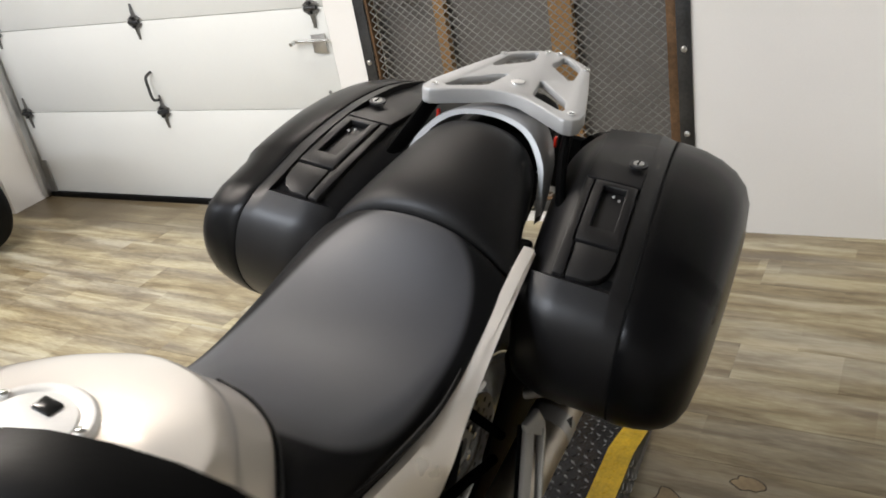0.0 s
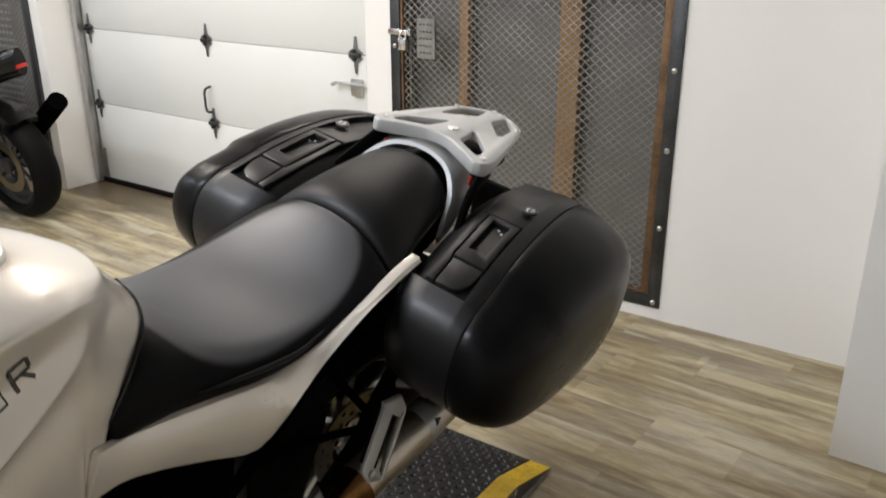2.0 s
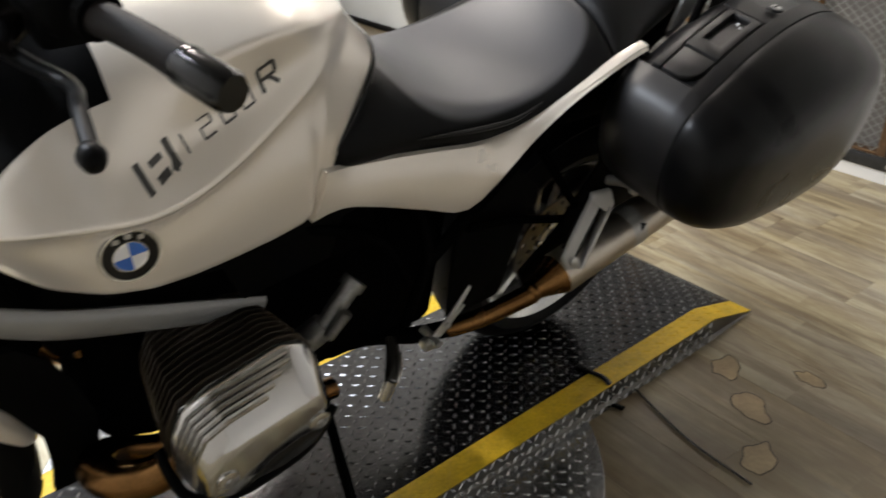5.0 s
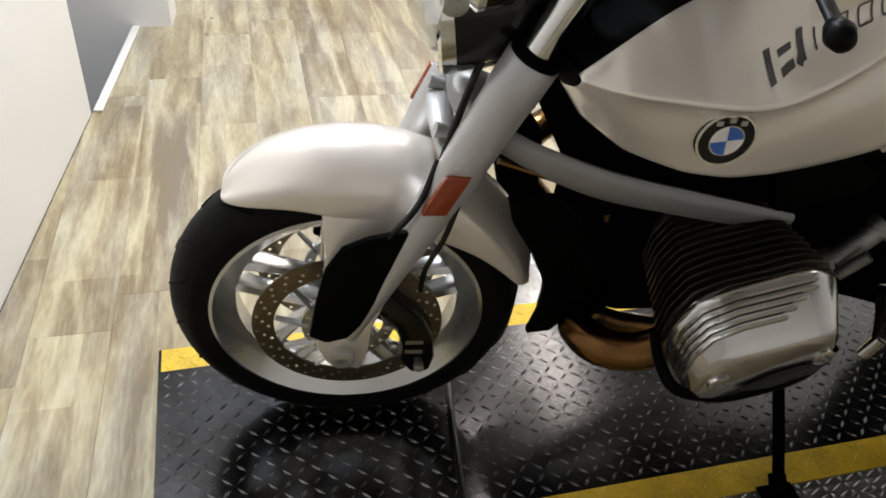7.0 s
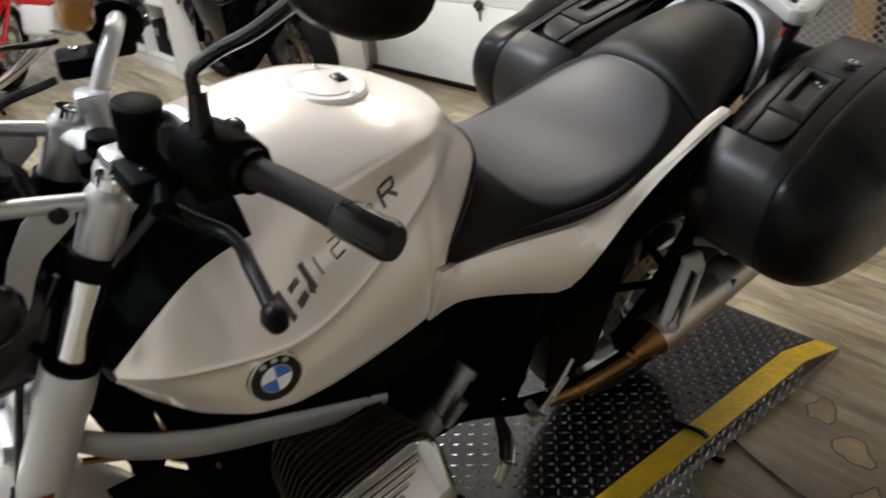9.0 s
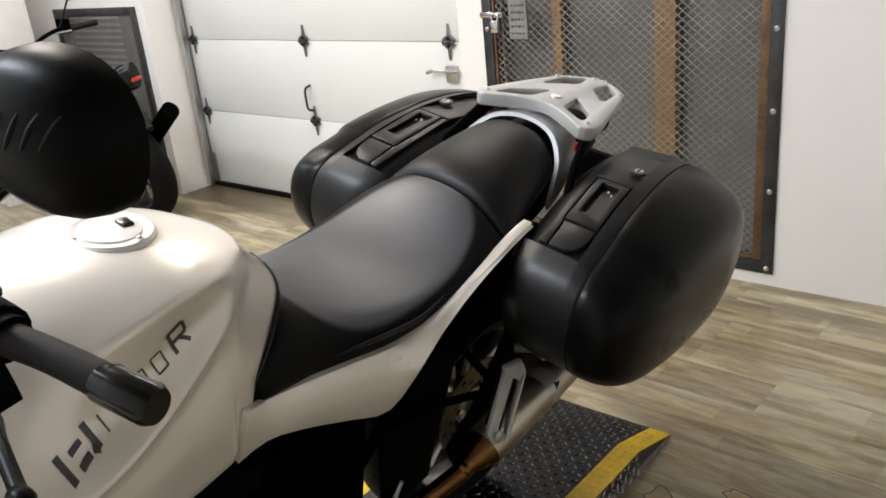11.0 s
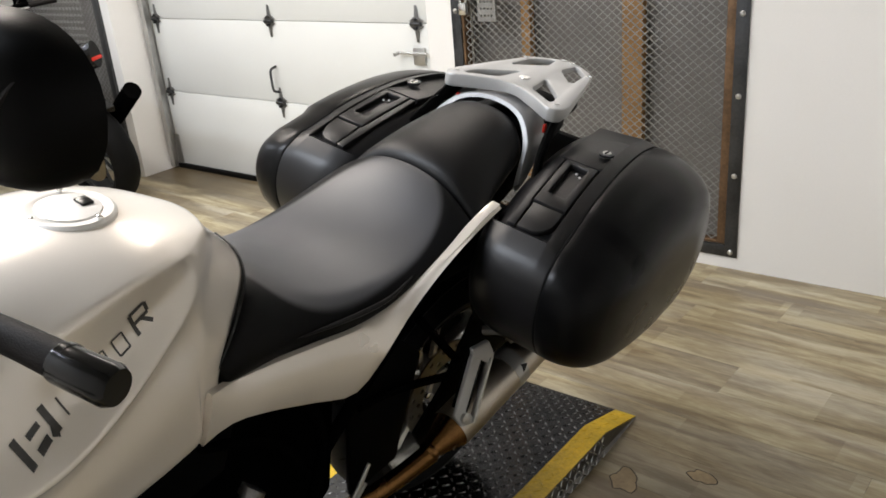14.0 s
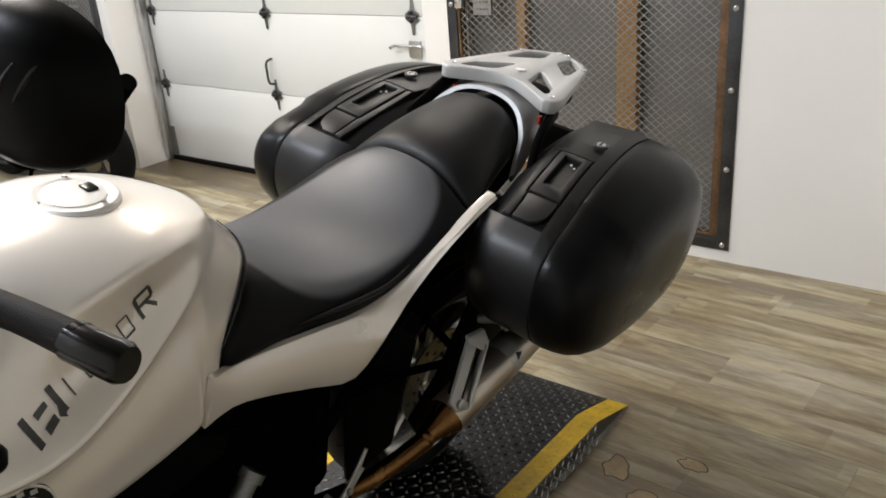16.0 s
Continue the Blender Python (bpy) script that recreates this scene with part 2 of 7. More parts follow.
    # darker brown band before the overhead door, deepest by the pier
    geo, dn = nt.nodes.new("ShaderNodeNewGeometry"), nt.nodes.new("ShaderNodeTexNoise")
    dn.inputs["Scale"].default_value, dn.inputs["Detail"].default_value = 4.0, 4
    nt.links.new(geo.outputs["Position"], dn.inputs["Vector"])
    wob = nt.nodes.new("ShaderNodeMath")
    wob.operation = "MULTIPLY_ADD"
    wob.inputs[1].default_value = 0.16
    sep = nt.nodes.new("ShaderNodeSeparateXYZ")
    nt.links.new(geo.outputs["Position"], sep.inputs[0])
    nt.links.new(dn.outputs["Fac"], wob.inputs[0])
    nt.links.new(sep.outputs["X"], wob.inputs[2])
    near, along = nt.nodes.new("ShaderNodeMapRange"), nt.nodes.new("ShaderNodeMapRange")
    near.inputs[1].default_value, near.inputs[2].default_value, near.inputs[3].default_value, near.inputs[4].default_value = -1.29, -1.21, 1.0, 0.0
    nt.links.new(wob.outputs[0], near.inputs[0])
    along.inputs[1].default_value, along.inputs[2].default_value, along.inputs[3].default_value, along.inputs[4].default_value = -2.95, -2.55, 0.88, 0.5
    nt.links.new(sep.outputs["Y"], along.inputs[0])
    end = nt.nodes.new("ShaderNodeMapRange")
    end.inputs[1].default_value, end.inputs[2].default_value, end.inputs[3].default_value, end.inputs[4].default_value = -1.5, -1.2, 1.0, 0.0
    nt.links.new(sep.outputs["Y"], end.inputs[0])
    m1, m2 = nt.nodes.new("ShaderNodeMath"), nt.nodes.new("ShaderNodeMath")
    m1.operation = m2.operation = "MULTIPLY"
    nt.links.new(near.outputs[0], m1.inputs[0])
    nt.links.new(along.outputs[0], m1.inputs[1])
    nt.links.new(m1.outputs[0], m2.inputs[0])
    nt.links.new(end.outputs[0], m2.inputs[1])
    brownish = nt.nodes.new("ShaderNodeMixRGB")
    brownish.inputs[2].default_value = (0.075, 0.055, 0.03, 1)
    nt.links.new(m2.outputs[0], brownish.inputs[0])
    nt.links.new(mixk.outputs[0], brownish.inputs[1])
    # brown ground-in stains plus the bike's painted shade on worn planks beside the platform
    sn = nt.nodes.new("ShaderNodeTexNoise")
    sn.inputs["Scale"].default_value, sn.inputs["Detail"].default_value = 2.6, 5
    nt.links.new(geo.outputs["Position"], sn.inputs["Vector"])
    shade_stain = None
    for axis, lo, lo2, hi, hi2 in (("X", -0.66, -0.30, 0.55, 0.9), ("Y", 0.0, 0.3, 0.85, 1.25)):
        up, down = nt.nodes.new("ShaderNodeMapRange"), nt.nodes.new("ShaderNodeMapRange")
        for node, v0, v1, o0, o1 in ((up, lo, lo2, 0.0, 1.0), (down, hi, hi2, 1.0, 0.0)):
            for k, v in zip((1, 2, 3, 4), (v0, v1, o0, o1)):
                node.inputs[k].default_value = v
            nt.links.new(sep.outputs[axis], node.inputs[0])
            if shade_stain is None:
                shade_stain = node
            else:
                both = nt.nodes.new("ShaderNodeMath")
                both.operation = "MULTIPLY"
                nt.links.new(shade_stain.outputs[0], both.inputs[0])
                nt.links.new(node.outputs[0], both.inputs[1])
                shade_stain = both
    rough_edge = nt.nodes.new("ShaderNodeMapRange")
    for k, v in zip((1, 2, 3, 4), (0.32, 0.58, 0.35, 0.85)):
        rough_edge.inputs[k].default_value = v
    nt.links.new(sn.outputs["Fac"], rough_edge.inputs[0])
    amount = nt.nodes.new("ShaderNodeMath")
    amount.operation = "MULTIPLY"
    nt.links.new(shade_stain.outputs[0], amount.inputs[0])
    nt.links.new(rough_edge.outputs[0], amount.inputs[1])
    shade_grime = nt.nodes.new("ShaderNodeMixRGB")
    shade_grime.inputs[2].default_value = (0.10, 0.068, 0.03, 1)
    nt.links.new(amount.outputs[0], shade_grime.inputs[0])
    nt.links.new(brownish.outputs[0], shade_grime.inputs[1])
    nt.links.new(shade_grime.outputs[0], b.inputs["Base Color"])
    rr = nt.nodes.new("ShaderNodeMapRange")
    rr.inputs[3].default_value, rr.inputs[4].default_value = 0.26, 0.46
    nt.links.new(n.outputs["Fac"], rr.inputs[0])
    nt.links.new(rr.outputs[0], b.inputs["Roughness"])
    bp = nt.nodes.new("ShaderNodeBump")
    bp.inputs["Strength"].default_value, bp.inputs["Distance"].default_value = 0.2, 0.002
    nt.links.new(g.outputs["Fac"], bp.inputs["Height"])
    nt.links.new(bp.outputs[0], b.inputs["Normal"])
    return m


def saddle_material():
    """Black vinyl whose rounded, grained top panel is greyed to paint in its glare."""
    m = material("sheen_top_saddle", (0.004, 0.004, 0.0045), 0.46, 0, 0, 0.15, 8, 900, 0.25, 0.0006, spec=0.2)
    nt = m.node_tree
    b = nt.nodes["Principled BSDF"]
    tc, mp = nt.nodes.new("ShaderNodeTexCoord"), nt.nodes.new("ShaderNodeMapping")
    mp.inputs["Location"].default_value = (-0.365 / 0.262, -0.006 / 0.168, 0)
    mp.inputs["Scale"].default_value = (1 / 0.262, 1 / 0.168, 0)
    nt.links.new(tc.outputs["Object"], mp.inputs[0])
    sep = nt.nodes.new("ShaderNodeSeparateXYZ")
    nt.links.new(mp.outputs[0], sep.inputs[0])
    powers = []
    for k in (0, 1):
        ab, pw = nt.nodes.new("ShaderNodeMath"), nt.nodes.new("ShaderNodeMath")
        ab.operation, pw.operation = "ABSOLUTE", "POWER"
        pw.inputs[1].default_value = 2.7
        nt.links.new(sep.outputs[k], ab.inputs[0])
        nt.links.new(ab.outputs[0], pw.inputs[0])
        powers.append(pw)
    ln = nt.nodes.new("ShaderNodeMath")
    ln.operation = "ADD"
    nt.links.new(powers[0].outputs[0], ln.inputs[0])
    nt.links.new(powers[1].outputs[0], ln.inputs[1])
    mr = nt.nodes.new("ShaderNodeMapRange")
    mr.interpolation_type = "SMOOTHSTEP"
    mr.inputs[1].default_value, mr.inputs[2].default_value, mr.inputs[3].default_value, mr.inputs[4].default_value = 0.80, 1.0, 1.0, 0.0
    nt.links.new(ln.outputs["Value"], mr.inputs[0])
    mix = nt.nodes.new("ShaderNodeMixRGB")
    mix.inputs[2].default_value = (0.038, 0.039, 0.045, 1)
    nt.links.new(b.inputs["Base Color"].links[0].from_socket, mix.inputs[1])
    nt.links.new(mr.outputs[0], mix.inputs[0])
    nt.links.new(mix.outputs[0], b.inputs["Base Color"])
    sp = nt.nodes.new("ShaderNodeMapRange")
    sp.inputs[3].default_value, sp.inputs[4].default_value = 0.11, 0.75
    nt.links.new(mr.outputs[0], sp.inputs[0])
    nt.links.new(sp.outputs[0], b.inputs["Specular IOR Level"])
    return m


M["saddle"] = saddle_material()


def glass_material(name, tint=(0.93, 0.95, 0.95), rough=0.03, ior=1.15):
    m = bpy.data.materials.new(name)
    m.use_nodes = True
    b = m.node_tree.nodes["Principled BSDF"]
    b.inputs["Base Color"].default_value = (*tint, 1)
    b.inputs["Roughness"].default_value = rough
    b.inputs["Transmission Weight"].default_value = 1.0
    b.inputs["IOR"].default_value = ior
    return m


M["wood"] = wood_material()
M["screen"] = glass_material("tinted_screen", (0.90, 0.91, 0.91), 0.02, 1.15)


# ---- mesh helpers ----
def bm_box(x0, x1, y0, y1, z0, z1, bevel=0.0, seg=2):
    bm = bmesh.new()
    bmesh.ops.create_cube(bm, size=1)
    for v in bm.verts:
        v.co = Vector(((x0 + x1) / 2 + v.co.x * (x1 - x0), (y0 + y1) / 2 + v.co.y * (y1 - y0), (z0 + z1) / 2 + v.co.z * (z1 - z0)))
    if bevel:
        bmesh.ops.bevel(bm, geom=bm.edges[:], offset=bevel, segments=seg, affect="EDGES", profile=0.5)
    return bm


def bm_loft(rings, closed=True, cap=True):
    """Rings of equally many points, joined into a skin."""
    bm = bmesh.new()
    vs = [[bm.verts.new(p) for p in ring] for ring in rings]
    n = len(vs[0])
    for a, b in zip(vs, vs[1:]):
        for k in range(n if closed else n - 1):
            bm.faces.new((a[k], a[(k + 1) % n], b[(k + 1) % n], b[k]))
    if cap and closed:
        bm.faces.new(vs[0])
        bm.faces.new(vs[-1])
    bmesh.ops.recalc_face_normals(bm, faces=bm.faces[:])
    return bm


def spline(pts, n):
    """n points along a smooth curve through pts (tuples of any length)."""
    p = np.array(pts, float)
    if len(p) == 2:
        return [p[0] + (p[1] - p[0]) * t for t in np.linspace(0, 1, n)]
    d = np.r_[0, np.cumsum(np.linalg.norm(np.diff(p[:, :3], axis=0), axis=1) + 1e-9)]
    tan = np.gradient(p, d, axis=0)
    out = []
    for s in np.linspace(0, d[-1], n):
        i = min(np.searchsorted(d, s, "right") - 1, len(p) - 2)
        h = d[i + 1] - d[i]
        u = (s - d[i]) / h
        out.append((2 * u**3 - 3 * u**2 + 1) * p[i] + (u**3 - 2 * u**2 + u) * h * tan[i] + (3 * u**2 - 2 * u**3) * p[i + 1] + (u**3 - u**2) * h * tan[i + 1])
    return out


def bm_tube(pts, radius, n=12, steps=None, smooth=True, flat=None):
    """A round bar through pts; radius one number or one a point. flat: (wide, thin) factors across."""
    rad = [radius] * len(pts) if np.isscalar(radius) else list(radius)
    q = [(*p, r) for p, r in zip(pts, rad)]
    q = spline(q, steps or max(2, 6 * (len(pts) - 1) + 1)) if smooth and len(pts) > 2 else [np.array(a, float) for a in q]
    rings, side = [], None
    for i, a in enumerate(q):
        d = Vector(q[min(i + 1, len(q) - 1)][:3]) - Vector(q[max(i - 1, 0)][:3])
        d.normalize()
        if side is None:
            side = d.orthogonal().normalized() if abs(d.z) > 0.9 else d.cross(Vector((0, 0, 1))).normalized()
        side = (side - d * side.dot(d)).normalized()
        up = d.cross(side)
        fw, ft = flat or (1, 1)
        rings.append([Vector(a[:3]) + (side * math.cos(k * 2 * math.pi / n) * fw + up * math.sin(k * 2 * math.pi / n) * ft) * a[3] for k in range(n)])
    return bm_loft(rings)


def bm_lathe(profile, centre, axis, n=48, closed=False):
    """Profile rows (along the axis, radius) spun round the axis."""
    axis = Vector(axis).normalized()
    s = axis.orthogonal().normalized()
    u = axis.cross(s)
    bm = bmesh.new()
    rings = []
    for a, r in profile:
        rings.append([bm.verts.new(Vector(centre) + axis * a + (s * math.cos(k * 2 * math.pi / n) + u * math.sin(k * 2 * math.pi / n)) * max(r, 1e-5)) for k in range(n)])
    pairs = list(zip(rings, rings[1:])) + ([(rings[-1], rings[0])] if closed else [])
    for a, b in pairs:
        for k in range(n):
            bm.faces.new((a[k], a[(k + 1) % n], b[(k + 1) % n], b[k]))
    if not closed:
        bm.faces.new(rings[0])
        bm.faces.new(rings[-1])
    bmesh.ops.recalc_face_normals(bm, faces=bm.faces[:])
    return bm


def bm_slab(outline, place, thick, bevel=0.0, seg=2, holes=()):
    """A flat plate: outline of 2D points, put into space by place(u, v, w); w runs from 0 to thick."""
    bm = bmesh.new()
    def loop(pts):
        vs = [bm.verts.new((p[0], p[1], 0)) for p in pts]
        return [bm.edges.new((vs[i], vs[(i + 1) % len(vs)])) for i in range(len(vs))]
    es = loop(outline)
    for h in holes:
        es += loop(h)
    bmesh.ops.triangle_fill(bm, use_beauty=True, use_dissolve=False, edges=es)
    bmesh.ops.dissolve_limit(bm, angle_limit=0.01, verts=bm.verts[:], edges=bm.edges[:])
    r = bmesh.ops.extrude_face_region(bm, geom=bm.faces[:])
    for v in r["geom"]:
        if isinstance(v, bmesh.types.BMVert):
            v.co.z = thick
    bmesh.ops.recalc_face_normals(bm, faces=bm.faces[:])
    if bevel:
        sharp = [e for e in bm.edges if len(e.link_faces) == 2 and e.calc_face_angle(0) > 0.6]
        bmesh.ops.bevel(bm, geom=sharp, offset=bevel, segments=seg, affect="EDGES", profile=0.5)
    for v in bm.verts:
        v.co = Vector(place(*v.co))
    bmesh.ops.recalc_face_normals(bm, faces=bm.faces[:])
    return bm


def bm_join(*bms):
    out = bmesh.new()
    for b in bms:
        me = bpy.data.meshes.new("joined")
        b.to_mesh(me)
        b.free()
        out.from_mesh(me)
        bpy.data.meshes.remove(me)
    return out


def mirrored(bm):
    out = bm.copy()
    for v in out.verts:
        v.co.y = -v.co.y
    bmesh.ops.reverse_faces(out, faces=out.faces[:])
    return out


def part(name, bm, mat, parent=None, label="", smooth=40, sub=0):
    """ONE mesh object, under a thing or a part, or on its own."""
    me = bpy.data.meshes.new(name)
    bm.to_mesh(me)
    bm.free()
    me.materials.append(M[mat] if isinstance(mat, str) else mat)
    if smooth:
        me.polygons.foreach_set("use_smooth", [True] * len(me.polygons))
        me.set_sharp_from_angle(angle=radians(smooth))
    ob = new(name, me)
    if parent is not None:
        ob.parent = parent
    if sub:
        s = ob.modifiers.new("subdivision", "SUBSURF")
        s.levels = s.render_levels = sub
    if label:
        tagged(ob, label)
    return ob


def thing(name, label, category, group="", kind="", at=None):
    ob = new(name)
    ob.empty_display_size = 0.1
    if at is not None:
        ob.matrix_basis = at
    return tagged(ob, label, category, group, kind)

# ---- the room ----
FLOOR = -0.062
WALL_A = math.atan2(0.04, 1.0)
ROOM = Matrix.Translation((-1.745, 0, 0)) @ Matrix(((1, 0.04, 0, 0), (0.04, -1, 0, 0), (0, 0, 1, 0), (0, 0, 0, 1)))


def room(bm):
    """Room plan (a: out from the back wall, b: along it, z) into the world."""
    for v in bm.verts:
        v.co = ROOM @ v.co
    bmesh.ops.reverse_faces(bm, faces=bm.faces[:])
    return bm


def setting(name, bm, mat, label, category):
    return tagged(part(name, bm, mat, smooth=30), label, category, "", "structure")


TOP = 2.9
CAGE = (-0.195, 1.14, -0.01, 1.29)
DOOR = (1.29, 3.45, 2.24)
wall_west = setting("wall_west", room(bm_join(
    bm_box(-0.14, 0, -1.02, CAGE[0] + 0.02, FLOOR, TOP),
    bm_box(-0.14, 0, CAGE[0] + 0.02, CAGE[1] - 0.02, FLOOR, CAGE[2] + 0.02),
    bm_box(-0.14, 0, CAGE[0] + 0.02, CAGE[1] - 0.02, CAGE[3] - 0.02, TOP),
    bm_box(-0.14, 0, CAGE[1] - 0.02, DOOR[0], FLOOR, TOP),
    bm_box(-0.14, 0, DOOR[0], DOOR[1], DOOR[2], TOP),
    bm_box(-0.14, 0.25, DOOR[1] + 0.03, 8.6, FLOOR, TOP))), "wall", "white painted wall with openings for cage and overhead door", "wall")
wall_return = setting("wall_north", bm_join(bm_box(-1.9, -1.17, 0.99, 1.13, FLOOR, TOP), bm_box(-1.31, -1.17, 1.13, 2.9, FLOOR, TOP)), "wall", "plain white painted wall stepping out into the room", "wall")
wall_back = setting("wall_behind", bm_box(-1.17, 4.2, 2.9, 3.04, FLOOR, TOP), "wall", "plain white painted wall", "wall")
EAST = Matrix.Translation((2.155, -1.43, 0)) @ Matrix.Rotation(radians(-5.1), 4, "Z")


def east(bm):
    bmesh.ops.transform(bm, matrix=EAST, verts=bm.verts[:])
    return bm


wall_east = setting("wall_east", east(bm_join(
    bm_box(0.0, 0.14, 0.0, 4.5, FLOOR, TOP),
    bm_box(0.0, 0.14, -0.76, 0.0, 2.02, TOP),
    bm_box(-0.155, 0.0, -0.90, -0.76, FLOOR, TOP),
    bm_box(0.0, 1.0, -0.90, -0.76, FLOOR - 0.9, TOP))), "wall", "white painted wall with a dark stair opening", "wall")
well = setting("wall_stairwell", east(bm_join(
    bm_box(1.0, 1.08, -0.98, 0.1, FLOOR - 0.9, TOP),
    bm_box(0.14, 1.0, 0.0, 0.08, FLOOR - 0.9, TOP),
    bm_box(0.0, 0.14, 0.0, 0.08, FLOOR - 0.9, FLOOR - 0.004),
    bm_box(-0.05, -0.005, -0.76, 0.0, FLOOR - 0.9, FLOOR - 0.008),
    bm_box(-0.05, 1.0, -0.76, 0.0, FLOOR - 0.94, FLOOR - 0.9))), "board", "plain grey walls of a short stairwell going down", "wall")
stairs = thing("stairs", "dark stained wooden steps going down behind the doorway", "stairs", kind="structure")
for k in (0, 1):
    z = FLOOR - 0.19 * (k + 1)
    part("tread", east(bm_box(-0.004, 0.998, -0.38 * (k + 1), -0.38 * k - 0.002, z - 0.03, z, 0.006)), "darkwood", stairs)
    part("riser", east(bm_box(-0.004, 0.998, -0.38 * (k + 1) + 0.02, -0.38 * (k + 1) + 0.038, z - 0.19, z - 0.03, 0.002)), "darkwood", stairs)
socket = thing("wall_socket", "small black socket box on the white wall", "socket")
part("box", east(bm_box(0.0, 0.052, -0.76, -0.742, 0.255, 0.34, 0.005)), "gloss", socket)
part("cover", east(bm_box(0.006, 0.046, -0.742, -0.738, 0.263, 0.332, 0.003)), "gloss", socket)
wall_far = setting("wall_far", bm_join(bm_box(-1.6, 4.2, -8.5, -8.36, FLOOR, TOP), bm_box(4.06, 4.2, -8.36, -2.56, FLOOR, TOP), bm_box(2.26, 4.06, -2.7, -2.56, FLOOR, TOP)), "wall", "plain white painted far wall", "wall")
# the ceiling is out of view; its grey is set to weaken bounced light
ceiling = setting("ceiling", bm_box(-2.2, 4.2, -8.5, 3.04, TOP, TOP + 0.12), "ceiling", "unseen ceiling, greyed to cut the bounced light", "ceiling")
baseboard = setting("baseboard", east(bm_box(-0.034, -0.004, -0.755, -0.012, FLOOR, FLOOR + 0.008, 0.003)), "trim", "narrow white nosing strip at the top of the steps", "trim")

# floor: base sheet and separate planks running along the door wall
floor = setting("floor", bm_join(bm_box(-2.6, 2.03, -8.6, 3.04, FLOOR - 0.12, FLOOR - 0.003), bm_box(2.03, 4.2, -8.6, -2.29, FLOOR - 0.12, FLOOR - 0.003), bm_box(2.03, 4.2, -1.40, 3.04, FLOOR - 0.12, FLOOR - 0.003)), "shadow_gap", "worn oak-look vinyl plank floor", "floor")

# overhead door
overhead_door = thing("door_1", "white insulated overhead garage door with black hinges, closed", "garage door", kind="structure")
zs = [FLOOR + 0.012, 0.44, 0.885, 1.33, 1.785, DOOR[2]]
for z0, z1 in zip(zs, zs[1:]):
    part("panel", room(bm_box(-0.05, -0.004, DOOR[0] + 0.004, DOOR[1] - 0.004, z0 + 0.0014, z1 - 0.0014, 0.0032)), "door", overhead_door)
part("bottom_seal", room(bm_box(-0.03, 0.016, DOOR[0], DOOR[1], FLOOR, FLOOR + 0.03, 0.006)), "rubber", overhead_door, "black rubber bottom seal")


def hinge(b, z, mirror=1):
    """Diamond hinge plates above and below a seam, with a knuckle."""
    def leaf(s):
        out = [(-0.012, 0), (-0.045, 0.012 * s), (-0.012, 0.032 * s), (-0.006, 0.085 * s), (0.006, 0.085 * s), (0.012, 0.032 * s), (0.045, 0.012 * s), (0.012, 0)]
        return bm_slab(out, lambda u, v, w: (w, b + u, z + v), 0.004, 0.001)
    return room(bm_join(leaf(1), leaf(-1))), room(bm_join(bm_tube([(0.010, b - 0.03, z), (0.010, b + 0.03, z)], 0.010, 10), bm_tube([(0.006, b, z - 0.02), (0.022, b, z - 0.02)], 0.007, 8), bm_tube([(0.006, b, z + 0.02), (0.022, b, z + 0.02)], 0.007, 8)))


for z in zs[1:-1]:
    for b in (DOOR[0] + 0.06, (DOOR[0] + DOOR[1]) / 2, DOOR[1] - 0.06):
        plate_bm, pin_bm = hinge(b, z)
        leafs = part("hinge", plate_bm, "hinge", overhead_door, "tarnished steel diamond hinge")
        part("hinge_pin", pin_bm, "iron", leafs, "dark hinge knuckle")
bh = (DOOR[0] + DOOR[1]) / 2
part("lift_handle", room(bm_tube([(0.0, bh + 0.005, 0.50), (0.035, bh + 0.005, 0.51), (0.045, bh + 0.006, 0.57), (0.035, bh + 0.008, 0.63), (0.0, bh + 0.008, 0.64)], 0.007, 8)), "iron", overhead_door, "bent dark metal lift handle")
latch_b = DOOR[0] + 0.05
part("slide_latch", room(bm_join(bm_box(0, 0.012, latch_b - 0.03, latch_b + 0.04, 0.695, 0.775, 0.003), bm_tube([(0.02, latch_b - 0.05, 0.75), (0.02, latch_b + 0.13, 0.75)], 0.007, 8), bm_tube([(0.02, latch_b + 0.12, 0.75), (0.05, latch_b + 0.125, 0.745)], 0.009, 8))), "zinc", overhead_door, "zinc slide bolt latch")
track = setting("trim_track", room(bm_join(
    bm_box(0.0, 0.05, DOOR[1] + 0.0, DOOR[1] + 0.012, FLOOR + 0.02, TOP - 0.2, 0.003), bm_box(0.05, 0.062, DOOR[1] - 0.03, DOOR[1] + 0.012, FLOOR + 0.02, TOP - 0.2, 0.003),
    bm_box(0.0, 0.006, DOOR[1] - 0.05, DOOR[1] + 0.01, FLOOR, 0.16, 0.002))), "zinc", "galvanised steel door track", "trim")

